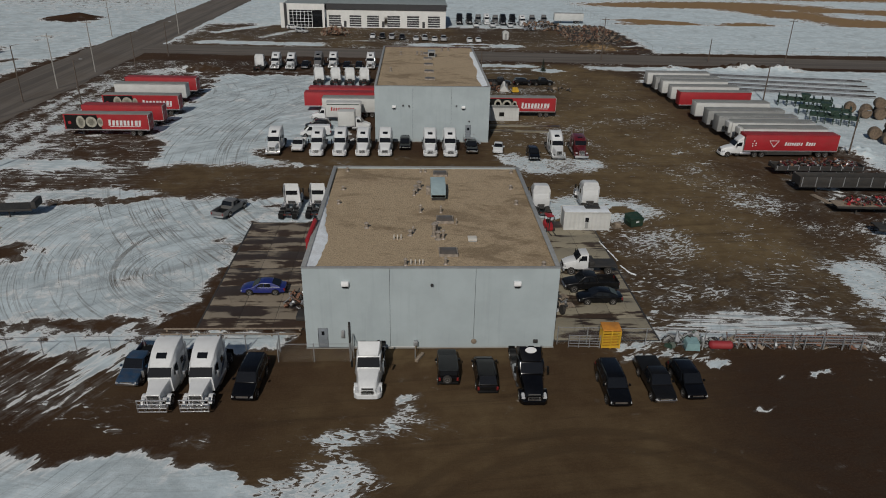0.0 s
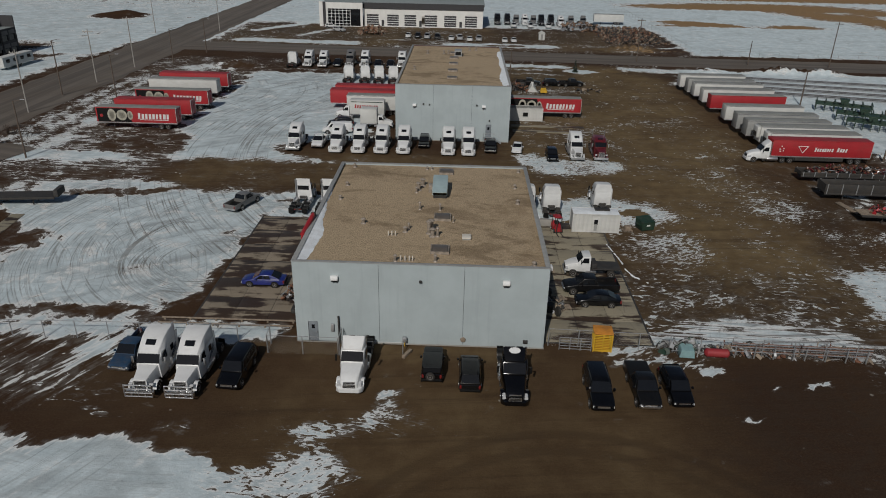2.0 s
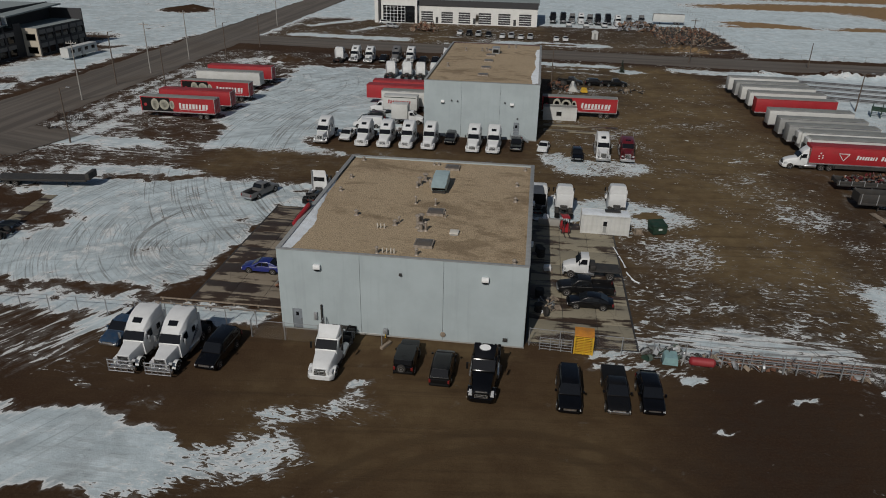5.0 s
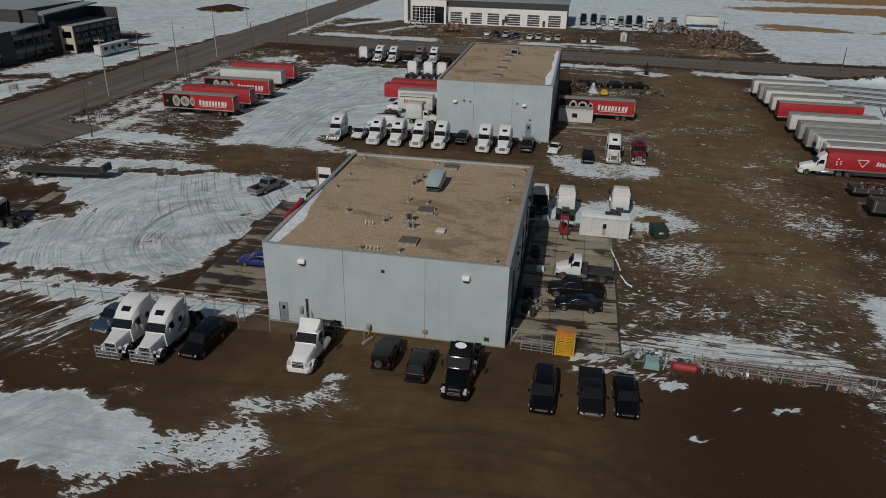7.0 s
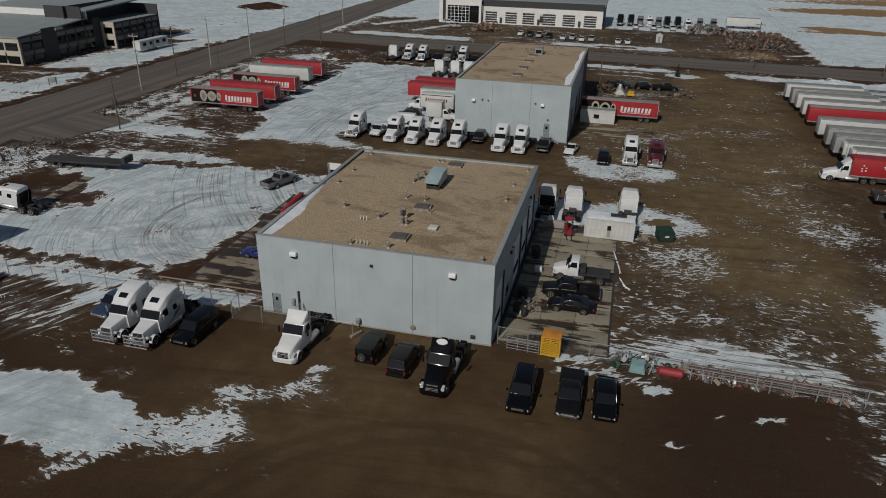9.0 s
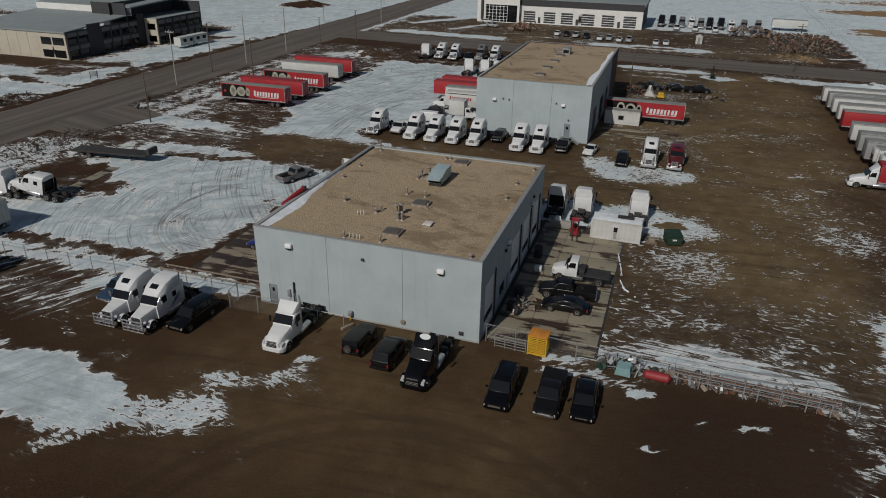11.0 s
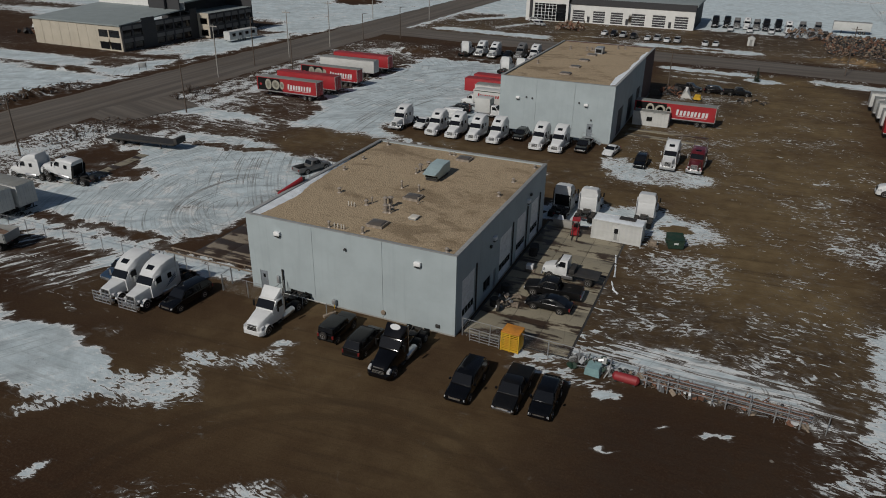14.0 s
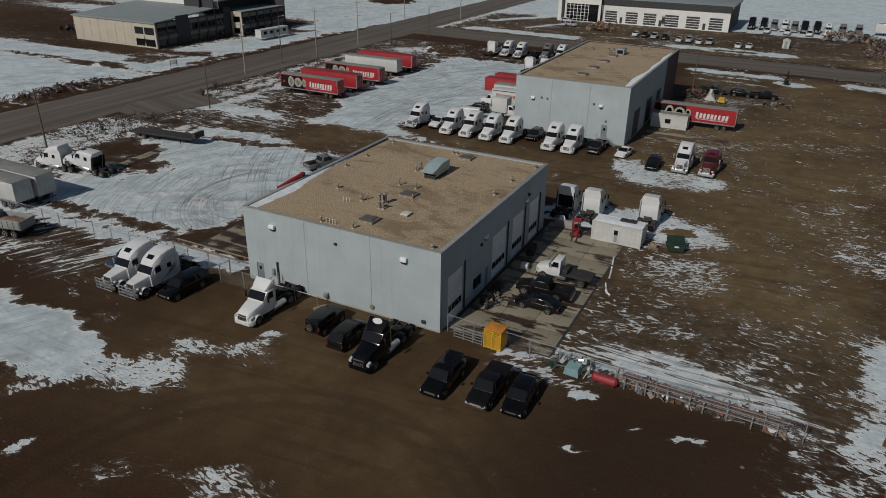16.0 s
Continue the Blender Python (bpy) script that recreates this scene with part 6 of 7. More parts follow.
def put(first, places, at_x=False):
    """Move a new thing to the first of the places (x, y, z, degrees), and copies of it to the rest."""
    m = [pose(x, y, z, 0, 0, r) for x, y, z, r in places]
    for q in m[1:]:
        copy_thing(first, q)
    first.matrix_world = m[0]


FRONT = "vehicles parked along the front of the yard"
ROW = "tractors parked before the warehouse"
# front row
put(tractor("white long-nosed sleeper tractor with an aluminium bull bar", WHITE, "long", "high", True, group=FRONT, stripes=NAVY), [(-21.2, 47.3, 0, 0), (-17.8, 47.3, 0, 0)])
put(car("pickup", "dark blue older pickup beside the white tractors", NAVY, FRONT), [(-24.6, 50.6, 0, -4)])
put(car("big_suv", "black full-size suv parked in the mud", BLACK, FRONT), [(-14.3, 48.5, 0, -3)])
put(tractor("white day-cab tractor with dark side stripes", WHITE, "aero", "day", group=FRONT, trim=WHITE), [(-3.85, 48.6, 0, 0)])
put(car("jeep", "black boxy off-road car with a rear spare wheel", BLACK, FRONT), [(3.1, 54.9, 0, 180)])
put(car("minivan", "charcoal minivan with dusty tail", CHAR, FRONT), [(6.45, 54.4, 0, 180)])
put(tractor("black day-cab tractor with a white oval badge", BLACK, "aero", "day", group=FRONT, trim=CHROME), [(10.2, 47.6, 0, 0)])
put(car("big_suv", "black full-size suv with a bright chrome grille", BLACK, FRONT), [(17.5, 47.3, 0, 0)])
put(car("pickup", "black crew-cab pickup with a covered bed", CHAR, FRONT, plate=True), [(21.5, 47.7, 0, 1)])
put(car("suv", "black crossover suv with a chrome front strip", BLACK, FRONT), [(24.4, 48.2, 0, 2)])

# row before the warehouse
put(tractor("white aerodynamic sleeper tractor parked nose out", WHITE, "aero", "high", group=ROW), [(-16.7, 116.4, 0, 0), (-12.75, 116.4, 0, 0), (-8.8, 116.5, 0, 0), (-4.9, 116.6, 0, 0), (2.95, 116.5, 0, 0), (6.45, 116.5, 0, 0)])
put(tractor("white long-nosed sleeper tractor parked nose out", WHITE, "long", "high", group=ROW), [(-24.2, 116.8, 0, 0), (25.2, 115.6, 0, 0), (-37.5, 193.2, 0, 0), (-33.3, 192.7, 0, 0), (-22.1, 194.8, 0, 0), (-11.8, 194.8, 0, 0)])
put(tractor("maroon sleeper tractor with a chrome bumper", MAROON, "long", "mid", group=ROW), [(29.2, 115.8, 0, -2)])
put(car("pickup", "white pickup parked between tractors", WHITE, ROW), [(-20.3, 118.8, 0, 0)])
put(car("suv", "black suv parked by the warehouse wall", BLACK, ROW), [(-1.5, 120.6, 0, 0), (20.9, 114.9, 0, 0)])
put(car("pickup", "black pickup beside the entry stair", BLACK, ROW), [(10.4, 118.6, 0, 0)])
put(car("sedan", "small white car beside the entry stair", WHITE, ROW), [(14.9, 119.0, 0, -8)])
put(car("van", "white cargo van parked on the snow", WHITE, ROW), [(-21.2, 129.6, 0, -82)])
put(car("suv", "dark suv parked behind the van", CHAR, ROW), [(-21.0, 134.8, 0, -84)])
put(straight_truck("small white delivery truck beside the warehouse", 3.2), [(-8.2, 134.2, 0, 180)])
put(straight_truck("white delivery truck with plain red markings", 7.0, markings=True), [(-20.6, 141.2, 0, 0)])
put(trailer("white trailer backed against the warehouse", "white", L=12.0), [(-18.7, 145.0, 0, 0)])
put(trailer("red trailer beside the warehouse", "red", REDROOF, L=15.5), [(-23.0, 149.8, 0, 0), (-22.7, 154.6, 0, 0)])
# rear rows
BACKROW = "tractors along the rear fence"
put(tractor("white sleeper tractor seen from its back", WHITE, "aero", "high", group=BACKROW), [(-23.4, 182.5, 0, 180), (-19.3, 182.7, 0, 180), (-15.8, 182.7, 0, 180), (-12.2, 182.8, 0, 180), (-41.5, 200.0, 0, 180)])
put(tractor("brown-grey sleeper tractor in the rear row", GREYCAR, "aero", "high", group=BACKROW), [(-26.2, 195.0, 0, 0)])
put(car("pickup", "black pickup in the rear row", BLACK, BACKROW), [(-29.5, 194.6, 0, 0), (-18.3, 194.6, 0, 0), (-14.9, 194.8, 0, 0)])

# west trailers
WT = "trailers parked along the street side"
put(trailer("red and black trailer with plain white markings", "red", L=15.2, group=WT, markings="tyre_ad"), [(-63.9, 130.0, 0, 0), (-63.1, 145.6, 0, 0)])
put(trailer("red trailer with a faded red roof", "red", REDROOF, L=15.2, group=WT), [(-63.5, 136.8, 0, 0)])
put(trailer("white trailer with a grey roof", "white", L=15.2, group=WT), [(-64.8, 156.5, 0, 0)])
put(trailer("long red trailer with a red roof", "red", REDROOF, L=15.8, group=WT), [(-65.0, 163.2, 0, 0)])
# the trailer and office box on the warehouse's east side
put(trailer("red and black trailer with plain white markings", "red", L=15.2, markings="tyre_ad"), [(14.7, 146.6, 0, 0)])
# east trailers
ET = "trailers parked nose to the lane"
put(trailer("white trailer with a grey roof", "white", L=15.6, group=ET), [(58.6, 176.4, 0, 0), (59.1, 166.3, 0, 0), (59.2, 160.2, 0, 0), (59.0, 144.4, 0, 0)])
put(trailer("grey trailer with a weathered roof", "grey", L=15.6, group=ET), [(58.8, 170.6, 0, 0), (59.0, 137.8, 0, 0), (59.1, 132.7, 0, 0)])
put(trailer("red trailer in the trailer row", "red", L=16.0, group=ET), [(59.0, 154.0, 0, 0)])
put(trailer("white reefer trailer with a front cooling unit", "white", L=15.8, group=ET, reefer=True), [(60.0, 128.4, 0, 0), (60.2, 124.2, 0, 0)])
put(trailer("red container trailer with a plain white triangle", "red", REDROOF, L=17.0, group=ET, markings="triangle", gear=False), [(58.7, 119.6, 0, 0)])
put(tractor("white day-cab tractor coupled to the red trailer", WHITE, "aero", "day", group=ET, trim=WHITE), [(54.75, 119.4, 0, -90)])

# east apron
put(straight_truck("white flat-deck truck with a dark rear deck", 3.4, flat=True), [(17.4, 73.3, 0.05, 0)])
put(car("pickup", "dark grey pickup parked on the concrete apron", CHAR), [(16.8, 68.9, 0.05, -88)])
put(car("sedan", "black sedan parked on the concrete apron", BLACK), [(17.8, 66.1, 0.05, -90)])
TB = "tractors parked behind the workshop"
put(tractor("white sleeper tractor parked tail to the workshop apron", WHITE, "aero", "high", group=TB), [(18.0, 97.6, 0, 180), (25.3, 99.0, 0, 180)])
put(tractor("black-backed tractor parked beside the workshop wall", WHITE, "aero", "high", group=TB, dark_back=True), [(14.5, 97.4, 0, 180)])
put(tractor("white long-nosed tractor parked tail to the west apron", WHITE, "aero", "day", group=TB), [(-17.0, 96.6, 0, 180), (-13.4, 96.8, 0, 180)])
# west side
put(car("sedan", "bright blue sports sedan on the muddy slabs", BLUE), [(-18.6, 68.3, 0.05, -90)])
put(car("pickup", "grey pickup with a snow-dusted bed on packed snow", GREYCAR), [(-24.3, 94.2, 0, 160)])
put(trailer("white trailer with a flat grey roof", "white", L=13.6, group="trailers at the west edge"), [(-63.2, 57.9, 0, 0), (-62.9, 61.0, 0, 0)])
put(tractor("white sleeper tractor with a grey side in the west corner", WHITE, "aero", "high", trim=WHITE), [(-64.4, 70.2, 0, -82)])
pig = tractor("white tractor towed with its nose on the other tractor", WHITE, "aero", "mid", dark_back=True)
pig.matrix_world = pose(-58.6, 71.05, 1.12, 0, 0, -82) @ pose(0, 0, 0, -9.5)


# ---- poles, fences and loose things ----
def utility_pole(x, y, h, material, label, arm=True, lamp=False, lean=0.0):
    p = thing("utility_pole", pose(x, y, 0, lean, 0, 0), label, "pole", "street poles")
    part("mast", tube((0, 0, -0.2), (0, 0, h), 0.16, 10, r1=0.10), material, p)
    if arm:
        part("crossarm", box(-1.2, 1.2, -0.06, 0.06, h - 0.7, h - 0.55), material, p)
        for dx in (-1.05, -0.4, 0.4, 1.05):
            part("insulator", tube((dx, 0, h - 0.55), (dx, 0, h - 0.35), 0.05, 6), PVC, p)
    if lamp:
        part("lamp_arm", tube((0, 0, h - 0.1), (1.5, 0, h + 0.25), 0.05, 6), material, p)
        part("lamp_head", box(1.3, 2.0, -0.14, 0.14, h + 0.2, h + 0.32, 0.04), STEEL, p)


for x, y, h in ((-83.0, 138.5, 12.5), (-83.2, 168.0, 12.5), (-82.6, 188.0, 13.0), (-81.8, 257.0, 13.0), (-101.5, 248.5, 12.0)):
    utility_pole(x, y, h, POLEPALE, "tall pale timber utility pole beside the street")
for x, y, h in ((-71.4, 76.5, 10.0), (-67.0, 109.8, 9.5), (-71.0, 152.0, 9.5), (-74.0, 193.0, 9.5), (-71.5, 212.5, 9.5), (-84.2, 154.0, 12.0)):
    utility_pole(x, y, h, POLEWOOD, "dark yard light pole at the street verge", False, True)
utility_pole(56.8, 214.5, 12.5, POLEWOOD, "dark timber utility pole with a crossarm by the far road")
utility_pole(112.8, 213.0, 13.0, POLEWOOD, "dark timber utility pole with a crossarm by the far road")
utility_pole(83.2, 163.2, 8.0, POLEWOOD, "dark yard light pole behind the trailers", False, True)
utility_pole(79.0, 119.8, 8.0, POLEWOOD, "dark yard light pole behind the trailers", False, True)
utility_pole(89.5, 214.0, 7.0, POLEWOOD, "slim dark pole by the far road", False)
utility_pole(17.0, 178.0, 9.0, POLEWOOD, "slim dark yard pole beside the warehouse", False)


def fence(x0, y0, x1, y1, label, h=1.9, bay=3.0, mesh=True, rail=STEEL):
    f = thing("chain_link_fence", Matrix(), label, "fence")
    L = math.hypot(x1 - x0, y1 - y0)
    n = max(1, round(L / bay))
    d = Vector(((x1 - x0) / L, (y1 - y0) / L, 0))
    o = Vector((x0, y0, 0))
    post = finish("post", tube((0, 0, -0.1), (0, 0, h + 0.05), 0.045, 8), STEEL)
    for i in range(n + 1):
        q = part("post", post, STEEL, f)
        q.location = o + d * (L * i / n)
    part("top_rail", tube(o + Vector((0, 0, h)), o + d * L + Vector((0, 0, h)), 0.032, 6), rail, f)
    if mesh:
        w = L / n
        bm = bmesh.new()
        k = int(w / 0.28)
        for i in range(-int(h / 0.28), k + 1):
            for sgn in (1, -1):
                a0, a1 = i * 0.28, i * 0.28 + h
                b0, b1 = max(0.0, a0), min(w, a1)
                if b1 - b0 < 0.05:
                    continue
                z0, z1 = (b0 - a0, b1 - a0) if sgn > 0 else (h - (b0 - a0), h - (b1 - a0))
                tube((b0, 0, z0), (b1, 0, z1), 0.003, 3, bm)
        me = finish("mesh_panel", bm, STEEL)
        for i in range(n):
            q = part("mesh_panel", me, STEEL, f, "galvanised wire mesh")
            q.matrix_local = Matrix.Translation(o + d * (w * i)) @ pose(0, 0, 0, 0, 0, math.degrees(math.atan2(d.y, d.x)))
    return f


fence(-62.0, 55.6, -12.6, 56.6, "grey chain-link fence along the yard's south edge")
fence(-12.4, 54.8, -5.8, 54.8, "short chain-link fence enclosure before the workshop door")
fence(-12.5, 56.4, -12.4, 54.9, "short chain-link fence return beside the workshop", bay=1.5)
fence(-5.7, 54.9, -5.7, 56.5, "short chain-link fence return before the workshop", bay=1.5)
fence(-5.5, 55.3, 0.2, 55.3, "low pale rail fence before the workshop wall", 1.25, 2.8, False, WHITEB)
fence(14.0, 57.6, 45.5, 56.3, "grey chain-link fence behind the scrap row")
fence(77.5, 231.0, 79.0, 400.0, "far chain-link fence beside the storage yard", 2.2, 6.0, False)
fence(80.5, 230.0, 200.0, 222.5, "far field fence beside the road", 1.6, 6.0, False)
# low timber rails at the west apron
for y in (59.2, 60.2):
    rail = thing("parking_rail", pose(-24.5, y, 0), "low weathered timber parking rail on short posts", "rail", "parking rails")
    part("beam", box(0, 13.5, -0.07, 0.07, 0.2, 0.34, 0.02), LIGHTWOOD, rail)
    for k in range(6):
        part("stub_post", box(0.2 + 2.6 * k, 0.36 + 2.6 * k, -0.06, 0.06, -0.05, 0.21), LIGHTWOOD, rail)


def container(x, y, L, w, h, rz, label, door=False):
    c = thing("shipping_container", pose(x, y, 0, 0, 0, rz), label, "container")
    bm = bmesh.new()
    n = int(L / 0.28)
    for yy in (0.0, w):
        prev = None
        for i in range(n * 2 + 1):
            xx = L * i / (2 * n)
            dep = 0.05 if (i // 2) % 2 else 0.0
            q = yy + (dep if yy == 0 else -dep)
            cur = [bm.verts.new((xx, q, 0.18)), bm.verts.new((xx, q, h - 0.1))]
            if prev:
                bm.faces.new((prev[0], cur[0], cur[1], prev[1]) if yy == 0 else (prev[1], cur[1], cur[0], prev[0]))
            prev = cur
    part("corrugated_sides", bm, WHITEB, c, "white corrugated steel sides")
    part("core", box(0.06, L - 0.06, 0.07, w - 0.07, 0.1, h - 0.12), WHITEB, c)
    part("roof", box(0.02, L - 0.02, 0.02, w - 0.02, h - 0.12, h - 0.04, 0.01), SNOWM if door else ROOFW, c, "pale dusty container roof")
    for yy in (0.0, w):
        part("bottom_rail", box(0, L, yy - 0.03, yy + 0.05, 0.02, 0.2, 0.01), WHITEB, c)
        part("top_rail", box(0, L, yy - 0.03, yy + 0.05, h - 0.12, h, 0.01), WHITEB, c)
        for xx in (0, L):
            part("corner_post", box(xx - 0.08, xx + 0.08, yy - 0.06, yy + 0.1, 0, h + 0.01, 0.01), WHITEB, c)
    for xx in (0.0, L):
        part("end_panel", box(xx - 0.03, xx + 0.03, 0.08, w - 0.08, 0.1, h - 0.1), WHITEB, c)
    if door:
        d = part("door", box(L * 0.42, L * 0.42 + 0.9, -0.06, 0.06, 0.2, 2.15, 0.02), WHITEB, c)
        part("window", box(L * 0.42 + 0.22, L * 0.42 + 0.7, -0.075, -0.06, 1.2, 1.85), GLASS, d)
        part("opening", box(L * 0.42 + 0.25, L * 0.42 + 0.65, -0.072, -0.06, 0.3, 1.15), GREYB, d)
    return c


container(20.1, 85.45, 6.06, 2.44, 2.6, -1, "white corrugated site container with a narrow door", True)
office = container(15.1, 142.2, 6.6, 2.4, 2.7, 0, "plain white site office box by the trailer")
office_win = part("window", box(2.6, 3.6, -0.08, -0.03, 1.0, 1.8), BLACKP, office)
cover = thing("roof_panel", pose(24.1, 87.2, 2.6), "dark flat panel lying on the container roof", "panel")
part("sheet", box(-1.0, 1.0, -0.5, 0.5, 0, 0.1, 0.02), DARK, cover)

dump = thing("dumpster", pose(30.3, 86.4, 0, 0, 0, 18), "dark green steel waste dumpster on snow", "dumpster")
part("bin", loft([(0.0, 0.9, 1.0, 0.15, 1.2, 0.03), (1.7, 0.9, 1.0, 0.15, 1.5, 0.03)]), GREEN, dump)
part("lid", pane((-1.0, -0.05, 1.22), (1.0, -0.05, 1.22), (1.0, 1.75, 1.54), (-1.0, 1.75, 1.54), 0.0, 0.05), GREEN, dump)
for s in (-1, 1):
    part("lift_pocket", box(s * 1.05 - 0.1, s * 1.05 + 0.1, 0.4, 1.3, 0.7, 0.9, 0.02), GREEN, dump)
    part("skid", box(s * 0.7 - 0.1, s * 0.7 + 0.1, 0.1, 1.6, 0.0, 0.16), DARK, dump)
part("label_plate", box(-0.25, 0.25, -0.03, 0.0, 0.7, 0.9), WHITE, dump)


def bare_shrub(x, y, h, label, seed, n=26, mt=None, name="bare_shrub", spread=0.5):
    rnd = random.Random(seed)
    s = thing(name, pose(x, y, 0), label, "shrub")
    bm = bmesh.new()
    for i in range(n):
        a, q = rnd.uniform(0, 6.28), rnd.uniform(0.2, 1.0) * spread
        e = Vector((math.cos(a) * q * h, math.sin(a) * q * h, h * rnd.uniform(0.5, 1.0)))
        tube((0.05 * math.cos(a), 0.05 * math.sin(a), -0.03), e, 0.035, 4, bm, 0.012)
        for j in range(4):
            b = e * rnd.uniform(0.4, 0.95)
            tube(b, b + Vector((rnd.uniform(-1, 1), rnd.uniform(-1, 1), rnd.uniform(0.2, 1))) * 0.22 * h, 0.014, 3, bm, 0.006)
    part("branches", bm, mt or BRUSH, s)


for i, (x, y, h) in enumerate(((-78, 123, 2.0), (-76, 117, 1.7), (-72.0, 88.0, 1.5), (-70, 91, 1.3))):
    bare_shrub(x, y, h, "leafless brown shrub in patchy snow", i)


def spruce(x, y, h, seed):
    rnd = random.Random(seed)
    t = thing("spruce_tree", pose(x, y, 0), "small dark spruce in the snowy island", "tree")
    part("trunk", tube((0, 0, -0.05), (0, 0, h), 0.12, 8, r1=0.02), POLEWOOD, t)
    bm = bmesh.new()
    for i in range(260):
        z = h * (0.08 + 0.9 * rnd.random() ** 1.2)
        r = (1 - z / h) * h * 0.30 * rnd.uniform(0.5, 1.1) + 0.05
        a = rnd.uniform(0, 6.28)
        p, q = Vector((0, 0, z)), Vector((r * math.cos(a), r * math.sin(a), z - 0.25 * r))
        side = Vector((-math.sin(a), math.cos(a), 0)) * (0.14 + 0.15 * r)
        v = [bm.verts.new(u) for u in (p, q * 0.6 + p * 0.4 + side, q, q * 0.6 + p * 0.4 - side)]
        bm.faces.new(v)
    part("crown", bm, SPRUCE, t)


spruce(36.0, 196.5, 3.6, 4)

# yellow-orange gas bottle cage
cage = thing("storage_cage", pose(18.2, 56.8, 0, 0, 0, -3), "orange-yellow mesh storage cage beside the fence", "cage")
part("roof", box(-0.05, 1.75, -0.05, 1.55, 1.95, 2.05, 0.02), ORANGE, cage, "orange sheet roof")
part("back", box(0, 1.7, 1.45, 1.5, 0.1, 1.95), ORANGE, cage)
part("floor", box(0, 1.7, 0, 1.5, 0.05, 0.12), YELLOW, cage)
for x in (0.0, 0.85, 1.7):
    part("post", box(x - 0.05, x + 0.05, -0.03, 0.07, 0.0, 1.95), YELLOW, cage)
for k in range(10):
    part("mesh_bar", box(0, 1.7, 0.0, 0.03, 0.15 + 0.18 * k, 0.24 + 0.18 * k), YELLOW, cage)
for x in (0.0, 1.7):
    for k in range(8):
        part("mesh_bar", box(x - 0.015, x + 0.015, 0.05 + 0.19 * k, 0.10 + 0.19 * k, 0.1, 1.95), YELLOW, cage)
part("load", box(0.2, 1.5, 0.25, 1.35, 0.12, 1.3, 0.05), ORANGE, cage)

# forklift
fk = thing("forklift", pose(18.2, 84.6, 0.05, 0, 0, 10), "small red forklift on the apron", "forklift")
part("chassis", loft([(0.0, 0.45, 0.45, 0.25, 0.8, 0.08), (1.0, 0.55, 0.5, 0.2, 0.95, 0.1), (1.9, 0.5, 0.45, 0.3, 1.15, 0.2)]), RED, fk)
part("seat", box(-0.25, 0.25, 0.9, 1.4, 0.95, 1.35, 0.06), BLACKP, fk)
part("guard_roof", box(-0.5, 0.5, 0.3, 1.6, 2.05, 2.12, 0.02), RED, fk)
for s in (-1, 1):
    for y, a in ((0.3, 0.0), (1.55, 0.0)):
        part("guard_post", tube((s * 0.45, y, 0.8), (s * 0.45, y, 2.06), 0.04, 6), DARK, fk)
    part("mast_rail", box(s * 0.3 - 0.05, s * 0.3 + 0.05, -0.15, -0.03, 0.05, 2.2), DARK, fk)
    part("fork", box(s * 0.3 - 0.06, s * 0.3 + 0.06, -1.2, -0.15, 0.05, 0.1), DARK, fk)
    wheel(fk, s * 0.5, 0.3, 0.3, 0.2)
    wheel(fk, s * 0.45, 1.6, 0.25, 0.2)

# low walls, drums, tyres and parts beside the workshop
bw = thing("barrier_block", pose(14.6, 87.3, 0.03, 0, 0, -8), "pale concrete barrier with snow behind the workshop", "barrier")
part("block", box(0, 3.2, 0, 0.7, 0, 0.9, 0.05), FOUND, bw)
part("snow_cap", loft([(0.05, 0.3, 0.2, 0.9, 0.98, 0.05), (0.35, 0.45, 0.3, 0.9, 1.5, 0.1), (0.7, 0.3, 0.2, 0.9, 1.0, 0.05)]), SNOWM, bw).location = (0.9, 0, 0)


def tyre_stack(x, y, n, r, label, flat=True):
    s = thing("tyre_stack" if n > 1 else "loose_tyre", pose(x, y, 0.05), label, "tyre", "tyres by the workshop wall")
    prof = [(r * 0.55, -0.13), (r * 0.9, -0.14), (r, -0.1), (r, 0.1), (r * 0.9, 0.14), (r * 0.55, 0.13), (r * 0.52, 0.0)]
    me = finish("tyre", lathe(prof, 18), RUBBER)
    for i in range(n):
        o = part("tyre", me, RUBBER, s)
        o.matrix_local = pose(0.03 * (i % 2), 0.02 * i, 0.14 + 0.28 * i, 0, 90, 0) if flat else pose(0, 0, r * 0.98, 0, 8, 15)


tyre_stack(14.9, 64.2, 3, 0.5, "stack of muddy tyres against the workshop")
tyre_stack(15.6, 63.3, 1, 0.52, "loose tyre leaning beside the wall", False)
tyre_stack(15.0, 77.3, 4, 0.5, "stack of muddy tyres against the workshop")
tyre_stack(14.8, 78.6, 3, 0.5, "stack of muddy tyres against the workshop")
tyre_stack(14.9, 67.5, 3, 0.5, "stack of muddy tyres against the workshop")


def pallet(x, y, rz, z=0.05, name="timber_pallet", load=None):
    p = thing(name, pose(x, y, z, 0, 0, rz), "weathered timber pallet" + (" with mixed parts" if load else " lying on the slabs"), "pallet", "pallets")
    for k in range(6):
        part("board", box(-0.6, 0.6, -0.5 + 0.18 * k, -0.38 + 0.18 * k, 0.11, 0.135), LIGHTWOOD, p)
    for x_ in (-0.55, -0.05, 0.45):
        part("stringer", box(x_, x_ + 0.1, -0.5, 0.52, 0.0, 0.11), LIGHTWOOD, p)
    if load:
        part("load", box(-0.45, 0.4, -0.4, 0.4, 0.135, 0.7, 0.1), load, p)


pallet(16.6, 65.0, 12)
pallet(16.3, 66.8, 35)
pallet(15.8, 73.6, 5, load=WHITE)
pallet(27.6, 86.4, 8, 0.0, load=LIGHTWOOD)

